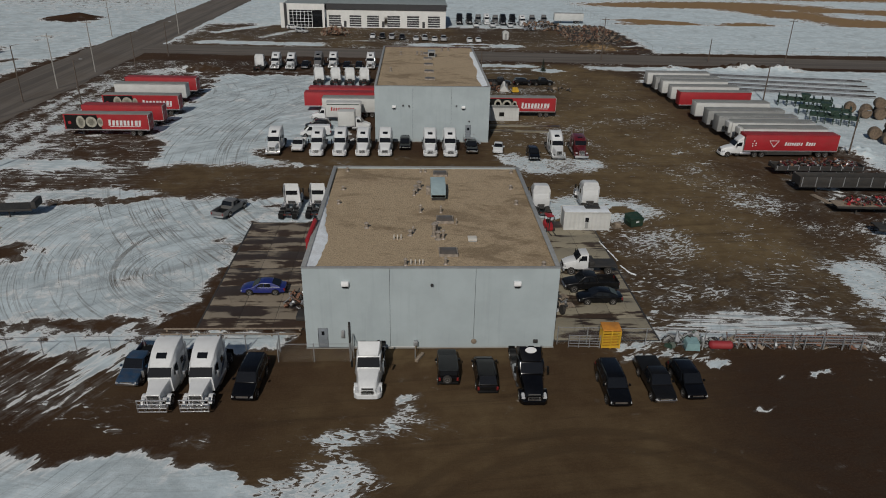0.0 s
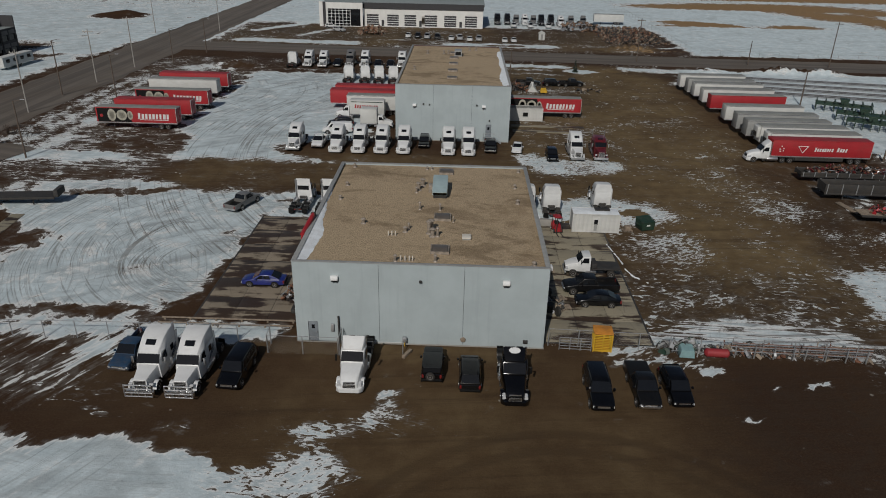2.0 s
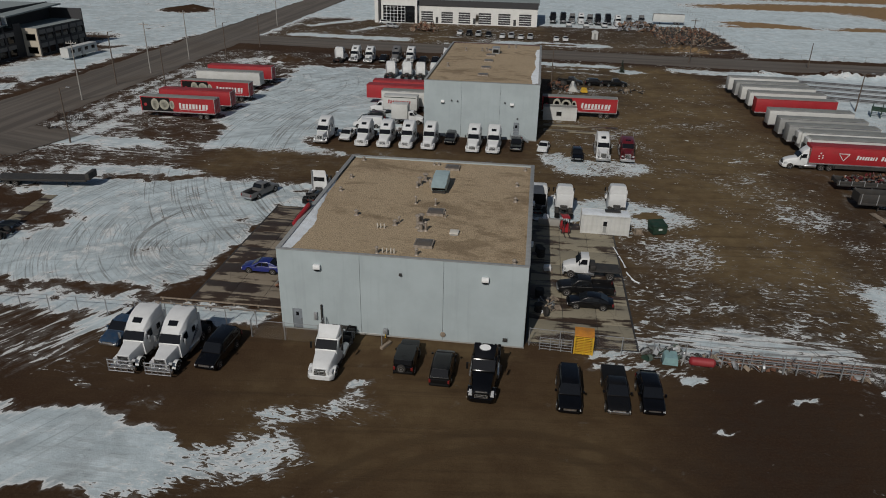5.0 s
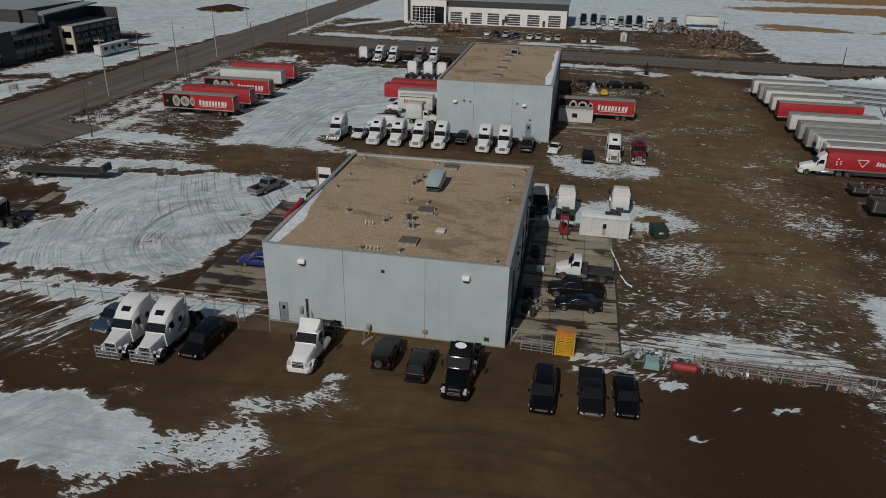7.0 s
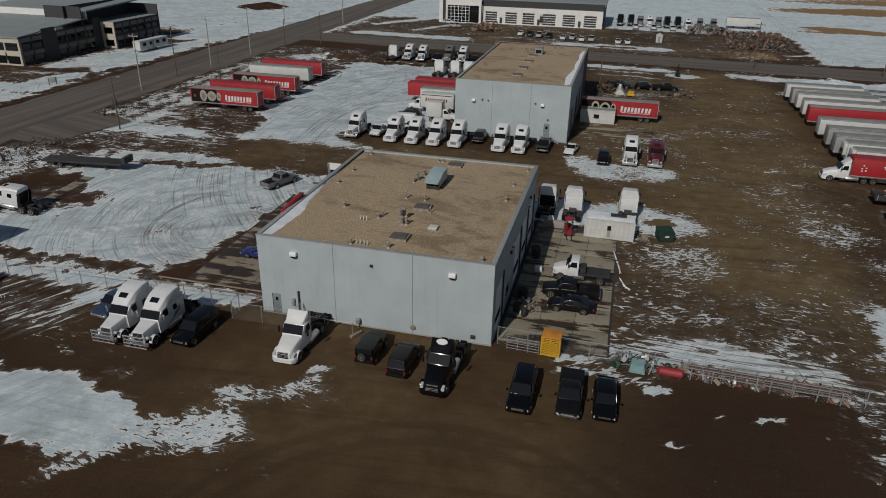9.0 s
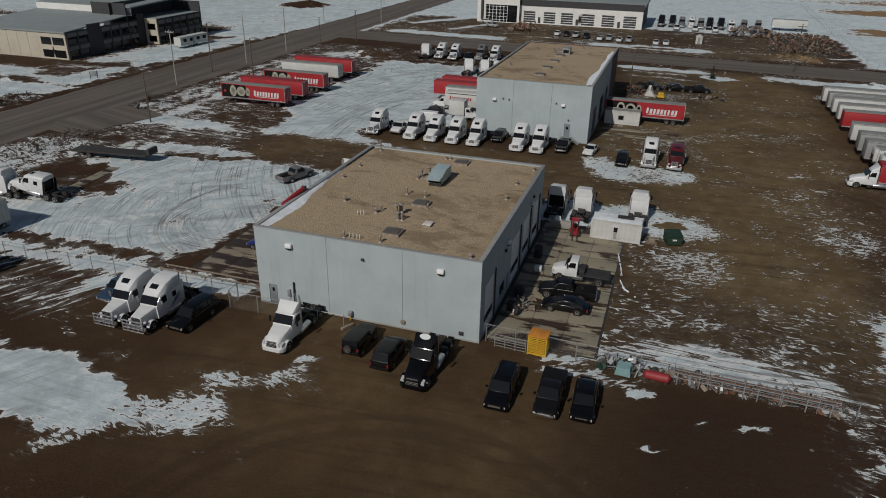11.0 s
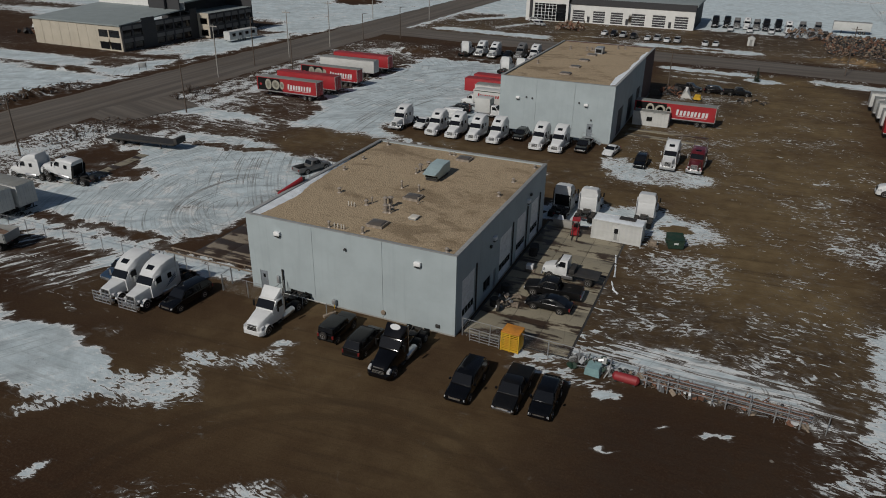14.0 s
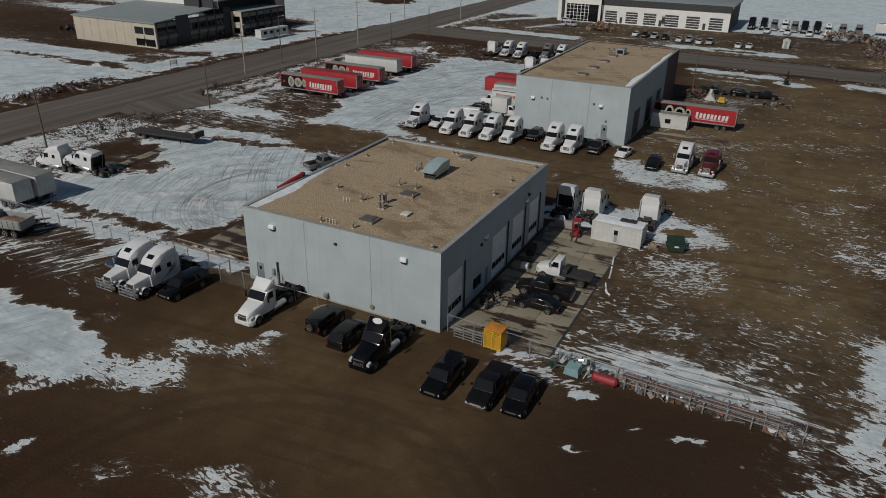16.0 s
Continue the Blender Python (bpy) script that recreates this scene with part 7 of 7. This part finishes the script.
# parts heap by the west wall
rnd = random.Random(21)


def heap(name, x, y, rx, ry, h, n, mats, label, size=(0.2, 0.7), z=0.0, rz=0.0, kind="stuff"):
    """A tangle of mixed pieces on a support, one mesh for each colour."""
    t = thing(name, pose(x, y, z, 0, 0, rz), label, "scrap", kind=kind)
    bms = [bmesh.new() for _ in mats]
    for i in range(n):
        u, v = rnd.uniform(-1, 1), rnd.uniform(-1, 1)
        top = h * max(0.1, 1 - 0.75 * (abs(u) ** 2.5 + abs(v) ** 2.5) / 1.4)
        c = Vector((u * rx, v * ry, rnd.uniform(0.0, 1.0) ** 0.6 * top))
        s = rnd.uniform(*size)
        m = Matrix.Translation(c) @ Euler((rnd.uniform(-1, 1), rnd.uniform(-1, 1), rnd.uniform(0, 6.3))).to_matrix().to_4x4()
        k = rnd.randrange(len(mats))
        style = rnd.random()
        if style < 0.4:
            box(-s / 2, s / 2, -s * 0.3, s * 0.3, -s * 0.12, s * 0.12, bm=bms[k], rot=m)
        elif style < 0.8:
            tube(m @ Vector((-s, 0, 0)), m @ Vector((s, 0, 0)), 0.06, 5, bms[k])
        else:
            lathe([(s * 0.3, -0.1), (s * 0.5, -0.1), (s * 0.5, 0.1), (s * 0.3, 0.1)], 9, bms[k], m)
    for b, mt in zip(bms, mats):
        for v in b.verts:
            v.co.z = max(v.co.z, 0.0)
        part("pieces", b, mt, t)
    return t


heap("parts_heap", -12.2, 65.5, 1.2, 1.6, 1.4, 50, (DARK, RUST, STEEL), "dark heap of machine parts against the west wall", z=0.05)
heap("parts_heap", 15.6, 65.2, 0.8, 1.4, 0.8, 26, (DARK, LIGHTWOOD, STEEL), "small heap of parts by the workshop wall", (0.2, 0.5), 0.05)

# long red bar over the west parapet; its mast and stand are added to carry it
boom = thing("red_lift_boom", pose(0, 0, 0), "long red bar over the west parapet on an added mast and stand", "boom")
part("boom_arm", tube((-10.4, 63.2, 8.45), (-10.1, 67.3, 8.95), 0.24, 8), RED, boom)
part("boom_tip", box(-10.35, -9.85, 67.1, 67.5, 8.75, 9.15, 0.05), DARK, boom)
part("boom_mast", tube((-10.75, 63.3, 0.1), (-10.4, 63.3, 8.5), 0.16, 8), RED, boom)
part("stand", box(-11.9, -10.5, 62.0, 63.8, 0.05, 0.45, 0.05), DARK, boom)

# scrap row along the south-east fence
heap("scrap_row", 27.0, 57.5, 2.6, 0.7, 1.1, 60, (STEEL, GREYB, DARK, GREEN, DARK), "mixed scrap and machine parts along the fence", (0.3, 0.9), rz=-2)
heap("scrap_row", 33.0, 57.3, 3.4, 0.7, 1.0, 80, (STEEL, RUST, DARK, LIGHTWOOD), "mixed scrap and steel lengths along the fence", (0.3, 0.9), rz=-2)
heap("scrap_row", 40.5, 57.2, 3.8, 0.7, 1.0, 80, (STEEL, RUST, DARK, LIGHTWOOD), "rusty scrap along the fence", (0.3, 0.9), rz=-2)


def steel_rack(x, y, L, rz):
    k = thing("steel_rack", pose(x, y, 0, 0, 0, rz), "pipe rack with long steel lengths by the fence", "rack", "steel racks")
    for i in range(4):
        xx = L * i / 3
        for yy in (0, 0.9):
            part("upright", box(xx - 0.05, xx + 0.05, yy - 0.05, yy + 0.05, 0, 1.3), STEEL, k)
        for z in (0.5, 1.0):
            part("bearer", box(xx - 0.05, xx + 0.05, -0.1, 1.0, z, z + 0.08), STEEL, k)
    for j in range(5):
        for z in (0.62, 1.12):
            part("steel_length", tube((-0.5 + 0.1 * j, 0.1 + 0.17 * j, z), (L + 0.4 + 0.1 * j, 0.1 + 0.17 * j, z), 0.05, 6), (STEEL, RUST, DARK)[j % 3], k)


steel_rack(31.5, 56.6, 5.4, -2)
steel_rack(38.0, 56.4, 5.6, -2)
crate = thing("teal_machine_box", pose(26.9, 56.1, 0, 0, 0, -4), "pale teal machine housing in the scrap row", "box")
part("housing", loft([(0.0, 0.7, 0.6, 0.1, 0.9, 0.1), (1.1, 0.7, 0.6, 0.1, 1.0, 0.1)]), TEAL, crate)
part("skid", box(-0.7, 0.7, 0.1, 1.0, 0.0, 0.12), DARK, crate)
tank = thing("red_tank", pose(29.8, 56.6, 0.44, 0, 0, -3), "red cylindrical tank lying in the scrap row", "tank")
part("shell", lathe([(0.05, -1.2), (0.3, -1.1), (0.42, -0.95), (0.42, 0.95), (0.3, 1.1), (0.05, 1.2)], 18), REDROOF, tank)
for s in (-0.8, 0.8):
    part("saddle", box(s - 0.1, s + 0.1, -0.35, 0.35, -0.44, -0.25), DARK, tank)

def steel_gate(x, y, L, rz, label):
    g = thing("steel_gate", pose(x, y, 0, 0, 0, rz), label, "gate")
    for z in (0.15, 0.45, 0.75, 1.05, 1.35):
        part("rail", tube((0, 0, z), (L, 0, z), 0.035, 6), STEEL, g)
    for i in range(4):
        part("upright", tube((L * i / 3, 0, 0.0), (L * i / 3, 0, 1.4), 0.04, 6), STEEL, g)


steel_gate(15.0, 57.0, 3.0, -3, "grey tube gate panel leaning by the workshop")
block = thing("wheel_stop", pose(0.6, 55.2, 0, 0, 0, 62), "weathered timber block before the wall", "block")
part("timber", box(-0.7, 0.7, -0.15, 0.15, 0, 0.3, 0.03), LIGHTWOOD, block)


# ---- flat trailers, racks and heaps on the east side ----
def flatbed(label, L=14.6, deck=None, group="", sides_h=0.0, headboard=False):
    t = thing("flatbed_trailer", Matrix(), label, "trailer", group)
    deck = deck or DARK
    for k in range(6):
        part("deck_board", box(0, L, -1.25 + 0.42 * k, -0.85 + 0.42 * k, 1.15, 1.25, 0.01), deck, t)
    for s in (-1, 1):
        part("side_rail", box(0, L, s * 1.28 - 0.04, s * 1.28 + 0.04, 0.95, 1.28, 0.01), DARK, t)
        part("frame_beam", box(0.3, L - 0.2, s * 0.45 - 0.07, s * 0.45 + 0.07, 0.7, 1.15), DARK, t)
        part("landing_leg", box(3.0, 3.15, s * 0.75 - 0.07, s * 0.75 + 0.07, 0.0, 1.0), DARK, t)
        for x in (L - 3.0, L - 1.75):
            wh = wheel(t, 0, 0, 0.48, 0.56)
            wh.matrix_local = pose(x, s * 0.92, 0.48, 0, 0, 90)
            for o in wh.children:
                o.rotation_euler = (0, 0, math.pi if s < 0 else 0)
    if headboard:
        part("headboard", box(-0.6, 0.0, -1.25, 1.25, 1.2, 2.2, 0.05), DARK, t)
    if sides_h:
        for s in (-1, 1):
            part("side_panel", box(0, L, s * 1.28 - 0.04, s * 1.28 + 0.04, 1.28, 1.28 + sides_h, 0.01), DARK, t)
            for k in range(9):
                part("stake", box(0.3 + k * (L - 0.6) / 8 - 0.06, 0.3 + k * (L - 0.6) / 8 + 0.06, s * 1.34 - 0.03, s * 1.34 + 0.03, 1.1, 1.35 + sides_h), STEEL, t)
        for xx in (0.0, L):
            part("end_panel", box(xx - 0.04, xx + 0.04, -1.25, 1.25, 1.28, 1.28 + sides_h), DARK, t)
    return t


FB = "open trailers along the east side"
put(flatbed("open trailer carrying red mixed scrap", 15, group=FB, sides_h=0.5), [(59.6, 109.4, 0, -1)])
heap("scrap_load", 67.4, 109.2, 6.6, 1.1, 1.5, 340, (RUST, RUST, MAROON, DARK, DARK, STEEL), "dark red and grey scrap piled on the trailer", (0.2, 0.6), 1.25, -1)
put(flatbed("long dark stake-sided trailer", 18, group=FB, sides_h=1.3), [(59.6, 101.4, 0, -1)])
put(flatbed("dark flat trailer with timber deck", 15, LIGHTWOOD, group=FB), [(60.8, 92.6, 0, -3)])
heap("scrap_load", 68.2, 92.2, 5.8, 1.1, 1.3, 280, (RED, RUST, MAROON, DARK, STEEL), "red machine parts piled on the trailer", (0.2, 0.6), 1.25, -3)
put(flatbed("dark flat trailer beside the lane", 14, group=FB), [(62.0, 84.4, 0, -8)])
heap("scrap_load", 69.0, 83.5, 5.6, 1.1, 1.1, 160, (RUST, DARK, STEEL), "dark machine parts piled on the trailer", (0.2, 0.6), 1.25, -8)
heap("scrap_row", 52.8, 54.5, 1.8, 4.5, 0.8, 60, (STEEL, DARK, RUST), "steel frames and parts in the snow", (0.4, 1.2))

for i, (x, y) in enumerate(((100.5, 150.5), (103.0, 149.5), (105.5, 148.6), (101.0, 146.3), (103.6, 145.4), (106.2, 144.6), (90.5, 131.0), (93.0, 130.2), (95.6, 129.3), (91.0, 127.3), (93.7, 126.5), (96.2, 125.6), (98.0, 152.6), (108.0, 147.8), (98.5, 147.6))):
    hb = thing("round_bale", pose(x, y, 1.15, 0, 0, 70 + 7 * (i % 3)), "large weathered brown round bale on snow", "bale", "bales")
    part("roll", lathe([(0.1, -0.95), (1.0, -0.98), (1.15, -0.85), (1.18, 0.0), (1.15, 0.85), (1.0, 0.98), (0.1, 0.95)], 20), BALE, hb)
for i, (x, y) in enumerate(((101.8, 148.4), (104.4, 147.4), (92.2, 129.0), (94.8, 128.1))):
    hb = thing("round_bale", pose(x, y, 3.05, 0, 0, 72), "large weathered brown round bale on top of others", "bale", "bales")
    part("roll", lathe([(0.1, -0.95), (1.0, -0.98), (1.15, -0.85), (1.18, 0.0), (1.15, 0.85), (1.0, 0.98), (0.1, 0.95)], 20), BALE, hb)


def farm_rack(x, y, L, rz):
    k = thing("green_frame_machine", pose(x, y, 0, 0, 0, rz), "dark green steel frame implement standing in snow", "implement", "green implements")
    n = 7
    for i in range(n):
        xx = L * i / (n - 1)
        for yy in (0, 3.2):
            part("leg", box(xx - 0.08, xx + 0.08, yy - 0.08, yy + 0.08, 0, 2.2), GREEN, k)
        part("cross_beam", box(xx - 0.1, xx + 0.1, -0.2, 3.4, 2.1, 2.35), GREEN, k)
        part("lower_beam", box(xx - 0.1, xx + 0.1, -0.2, 3.4, 0.8, 1.0), GREEN, k)
    for yy in (0, 1.6, 3.2):
        part("long_beam", box(-0.2, L + 0.2, yy - 0.12, yy + 0.12, 1.4, 1.7), GREEN, k)
    part("hopper", loft([(0.6, 0.5, 1.0, 1.7, 2.9, 0.1), (2.6, 0.5, 1.0, 1.7, 2.9, 0.1)]), GREEN, k).location = (L * 0.5, 0, 0)


farm_rack(84.5, 158.5, 11, -24)
farm_rack(85.0, 150.0, 10, -28)
farm_rack(84.0, 143.5, 9, -30)
# stacked pipe lengths on the snow behind the trailers
for j, (x, y, L, rz) in enumerate(((79, 186, 40, -12), (79, 180, 38, -13), (80, 174, 34, -14), (79.5, 192, 42, -10))):
    k = thing("pipe_bundle", pose(x, y, 0, 0, 0, rz), "long dark steel pipes lying on snow", "pipes", "pipe bundles")
    for i in range(5):
        part("pipe", tube((1.0 * (i % 2), 0.7 * i, 0.16), (L - 2.0 * (i % 3), 0.7 * i, 0.16), 0.17, 6), DARK if i % 2 else STEEL, k)

# concrete strip, dump truck, flat trailer and clutter in the west corner
strip = tagged(new("pavement_strip", finish("pavement_strip", box(-0.9, 0.9, 0, 15.0, -0.05, 0.05, 0.01), CONC_E)), "narrow pale concrete strip in the west yard", "pavement", kind="structure")
strip.matrix_world = pose(-53.0, 71.0, 0.0, 0, 0, 5)
put(flatbed("long dark flat trailer in patchy snow", 13.5, headboard=True), [(-51.2, 90.6, 0, 187)])


def dump_truck():
    t = tractor("old white dump truck with a dark steel box", WHITE, "long", "day", trim=STEEL)
    t.name = "dump_truck"
    bx = part("dump_box", box(-1.2, 1.2, 4.2, 8.6, 1.15, 1.25), DARK, t, "dark steel tipping box")
    for s in (-1, 1):
        part("box_side", box(s * 1.2 - 0.05, s * 1.2 + 0.05, 4.2, 8.6, 1.25, 2.4, 0.02), GREYB, bx)
        for k in range(6):
            part("rib", box(s * 1.27 - 0.04, s * 1.27 + 0.04, 4.4 + k * 0.8, 4.5 + k * 0.8, 1.2, 2.35), GREYB, bx)
    part("box_front", box(-1.2, 1.2, 4.15, 4.25, 1.25, 2.7, 0.02), GREYB, bx)
    part("box_gate", box(-1.2, 1.2, 8.55, 8.65, 1.2, 2.3, 0.02), GREYB, bx)
    part("load", loft([(4.3, 1.1, 0.5, 1.25, 1.9, 0.1), (6.4, 1.1, 0.7, 1.25, 2.3, 0.2), (8.5, 1.1, 0.5, 1.25, 1.8, 0.1)]), PILE, bx)
    return t


put(dump_truck(), [(-49.5, 50.4, 0, -76)])
put(tractor("rusty red tractor at the west edge of the apron", MAROON, "long", "day"), [(-57.5, 48.0, 0, -80)])

# street-side clutter
for x, y in ((-75.6, 122.2), (-74.0, 121.5), (-72.6, 122.6)):
    g = thing("steel_frame_rack", pose(x, y, 0, 0, 0, 20), "bare steel frame standing on the verge", "frame", "verge frames")
    for sx in (-0.6, 0.6):
        for sy in (-0.5, 0.5):
            part("leg", tube((sx, sy, 0), (sx, sy, 1.8), 0.04, 6), DARK, g)
    for sy in (-0.5, 0.5):
        part("beam", tube((-0.6, sy, 1.8), (0.6, sy, 1.8), 0.04, 6), DARK, g)
        part("brace", tube((-0.6, sy, 0.2), (0.6, sy, 1.8), 0.03, 6), DARK, g)
sg = thing("street_sign", pose(-105.5, 137.0, 0, 0, 0, 60), "small pale sign board on the verge", "sign")
part("board", box(-1.0, 1.0, -0.05, 0.05, 0.5, 1.7, 0.02), WHITEB, sg)
for s in (-0.8, 0.8):
    part("post", box(s - 0.05, s + 0.05, -0.06, 0.06, -0.1, 1.6), DARK, sg)


def camper(x, y, rz):
    c = thing("white_camper", pose(x, y, 0, 0, 0, rz), "white site trailer parked in snow", "camper")
    part("body", loft([(0, 1.25, 1.2, 0.7, 3.2, 0.12), (12.4, 1.25, 1.2, 0.7, 3.2, 0.12)]), WHITEB, c)
    for k in range(4):
        for s in (-1, 1):
            part("window", box(s * 1.24 - 0.02, s * 1.24 + 0.02, 1.2 + 2.9 * k, 2.6 + 2.9 * k, 1.7, 2.6), GLASS, c)
    part("door", box(1.24, 1.27, 5.2, 6.0, 0.9, 2.8), GREYB, c)
    for s in (-1, 1):
        wheel(c, s * 1.0, 6.0, 0.36, 0.24)
        wheel(c, s * 1.0, 7.0, 0.36, 0.24)
    part("hitch", tube((0, -1.2, 0.6), (0, 0.1, 0.75), 0.06, 6), DARK, c)


camper(-113.5, 179.0, -3)

# cars, trucks and heaps round the far dealership
DC = "cars parked at the dealership"
put(car("sedan", "white car parked at the dealership", WHITE, DC), [(-14.2, 251.5, 0, 0), (0.9, 247.2, 0, 0), (7.3, 246.2, 0, 0), (19.2, 245.2, 0, 0), (22.3, 245.9, 0, 0)])
put(car("suv", "silver suv parked at the dealership", SILVER, DC), [(-7.5, 249.2, 0, 0), (3.9, 247.8, 0, 0), (10.4, 246.8, 0, 0), (-42.0, 272.0, 0, 90), (-38.0, 262.0, 0, 60)])
put(car("suv", "dark suv parked at the dealership", CHAR, DC), [(-10.8, 250.4, 0, 0), (-3.9, 248.6, 0, 0)])
DT = "trucks lined up beside the dealership"
put(tractor("dark sleeper tractor for sale beside the dealership", CHAR, "aero", "high", group=DT), [(18.5, 290.0, 0, 0), (22.5, 291.0, 0, 0), (36.0, 290.0, 0, 0), (40.0, 291.0, 0, 0)])
put(tractor("white sleeper tractor for sale beside the dealership", WHITE, "aero", "high", group=DT), [(43.5, 288.0, 0, 0), (29.5, 291.0, 0, 0)])
put(tractor("grey day-cab tractor for sale beside the dealership", GREYCAR, "long", "day", group=DT), [(26.0, 291.0, 0, 0), (32.8, 290.0, 0, 0), (48.0, 292.0, 0, 0), (53.0, 293.0, 0, 0)])
put(car("pickup", "white pickup beside the dealership trucks", WHITE, DT), [(24.5, 282.5, 0, 0), (31.0, 282.5, 0, 0), (38.0, 283.0, 0, 0), (47.0, 283.5, 0, 0), (55.5, 286.0, 0, 10)])
put(trailer("white trailer standing at the far storage yard", "white", L=12), [(58.0, 301.0, 0, 0)])
kiosk = thing("white_shed", pose(32.4, 254.5, 0), "small white shed on the far dark lot", "shed")
part("walls", box(-1.0, 1.0, -1.0, 1.0, 0, 2.3, 0.03), WHITEB, kiosk)
part("roof", loft([(-1.2, 1.2, 0.1, 2.3, 3.0, 0.02), (1.2, 1.2, 0.1, 2.3, 3.0, 0.02)]), WHITEB, kiosk)
part("door", box(-0.4, 0.4, -1.04, -1.0, 0.1, 2.0), GREYB, kiosk)
heap("storage_heap", 65.0, 270.0, 11.0, 21.0, 0.9, 1200, (PILE, RUST, LIGHTWOOD, DARK, DARK, DARK), "large yard of mixed machine parts and crates", (0.4, 1.3))
heap("storage_heap", 50.0, 284.0, 8.0, 8.0, 2.4, 160, (DARK, PILE, STEEL), "dark machines stored beside the parts yard", (0.8, 2.0))
heap("pallet_heap", -27.5, 259.5, 5.0, 3.4, 3.0, 120, (LIGHTWOOD, PILE, RUST), "heap of timber pallets by the dealership", (0.6, 1.4))
# machines and parts beside the warehouse's rear
heap("machine_row", 18.6, 171.5, 2.4, 1.8, 2.0, 70, (DARK, RUST, DARK), "dark rusty machine parts parked in mud", (0.5, 1.2))
heap("machine_row", 36.0, 172.0, 3.0, 2.0, 0.5, 30, (DARK, LIGHTWOOD), "low dark parts lying in the rear yard", (0.4, 1.0))
put(car("pickup", "old dark pickup parked behind the warehouse", CHAR), [(24.6, 177.5, 0, 84), (35.4, 178.5, 0, 96)])
put(car("suv", "old dark suv parked behind the warehouse", BLACK), [(30.2, 177.8, 0, 88)])
tarp = thing("white_tarp_stack", pose(22.0, 170.6, 0), "white peaked tarpaulin over a stack in the mud", "tarp")
part("cover", loft([(-0.9, 1.3, 0.1, 0.0, 1.5, 0.02), (0.2, 1.2, 0.3, 0.0, 2.3, 0.05), (1.1, 1.0, 0.1, 0.0, 1.2, 0.02)]), WHITEB, tarp)
load = thing("yellow_machine", pose(24.6, 168.6, 0), "small yellow machine standing in the mud", "machine")
part("body", loft([(-0.7, 0.9, 0.7, 0.3, 0.9, 0.1), (0.8, 0.9, 0.6, 0.3, 1.2, 0.1)]), YELLOW, load)
for sx in (-0.8, 0.8):
    part("track", box(sx - 0.18, sx + 0.18, -0.8, 0.9, 0.0, 0.42, 0.06), DARK, load)
heap("rubble_bank", -105.0, 103.0, 2.6, 15.0, 1.9, 240, (DIRTY, DIRTY, BRUSH), "ploughed bank of dirty snow and earth lumps", (0.25, 0.6))
heap("brush_clumps", -72.5, 92.0, 5.0, 9.0, 0.4, 380, (BRUSH, DIRTY, BRUSH), "flattened brush and rubble on the verge", (0.15, 0.5))
heap("yard_clutter", -175.0, 175.0, 9.0, 14.0, 2.4, 120, (DARK, WHITEB, RUST), "machines and parts behind the far hall", (0.8, 2.2))

def snow_ridge(pts, w, h, label, seed):
    """A low, lumpy ridge of snow along a line."""
    rnd = random.Random(seed)
    bm = bmesh.new()
    rings = []
    for a, b in zip(pts, pts[1:]):
        n = int(math.hypot(b[0] - a[0], b[1] - a[1]) / 0.3)
        for i in range(n):
            x, y = a[0] + (b[0] - a[0]) * i / n, a[1] + (b[1] - a[1]) * i / n
            k = w * rnd.uniform(0.25, 1.0)
            z = h * rnd.uniform(0.3, 1.0)
            d = Vector((b[1] - a[1], a[0] - b[0])).normalized() * k
            rings.append([bm.verts.new((x + u * d.x, y + u * d.y, 0.02 + v * z)) for u, v in ((-1, -0.3), (-0.55, 0.8), (0.1, 1.0), (0.6, 0.7), (1, -0.3))])
    for a, b in zip(rings, rings[1:]):
        if rnd.random() < 0.3:
            continue
        for j in range(4):
            bm.faces.new((a[j], a[j + 1], b[j + 1], b[j]))
    bmesh.ops.recalc_face_normals(bm, faces=bm.faces)
    solid("snow_ridge", bm, SNOWM, label, "snow", kind="stuff")


snow_ridge([(24.0, 81.6), (24.7, 77.8), (25.0, 75.6)], 0.15, 0.08, "thin ridge of old snow along the concrete edge", 2)
snow_ridge([(24.9, 74.8), (25.5, 72.9), (26.9, 71.3), (27.4, 71.0)], 0.15, 0.1, "curved thin ridge of old snow beside the apron", 3)

ramp = thing("timber_ramp", pose(61.4, 99.2, 0.04, 0, 0, 12), "long pale timber ramp lying in the mud", "ramp")
for k in range(3):
    part("plank", box(-0.45 + 0.31 * k, -0.17 + 0.31 * k, -4.6, 0, 0, 0.14, 0.02), LIGHTWOOD, ramp)

# bare kerb beams on the warehouse's east apron
for y, L in ((134.6, 13.5), (138.6, 14.5)):
    kb = tagged(new("pavement_beam", finish("pavement_beam", box(0, L, -0.8, 0.8, -0.05, 0.06, 0.02), CONC_E)), "pale concrete apron strip beside the warehouse", "pavement", kind="structure")
    kb.matrix_world = pose(15.2, y, 0, 0, 0, -2)

# ---- slabs of the aprons ----
slabs("pavement_1", 13.9, 24.2, 58.2, 88.2, 3, 7, CONC_E, "worn concrete apron with mud stains on the east side")
slabs("pavement_2", -21.4, -10.4, 60.6, 87.6, 3, 6, CONC_W, "muddy concrete apron on the west side")
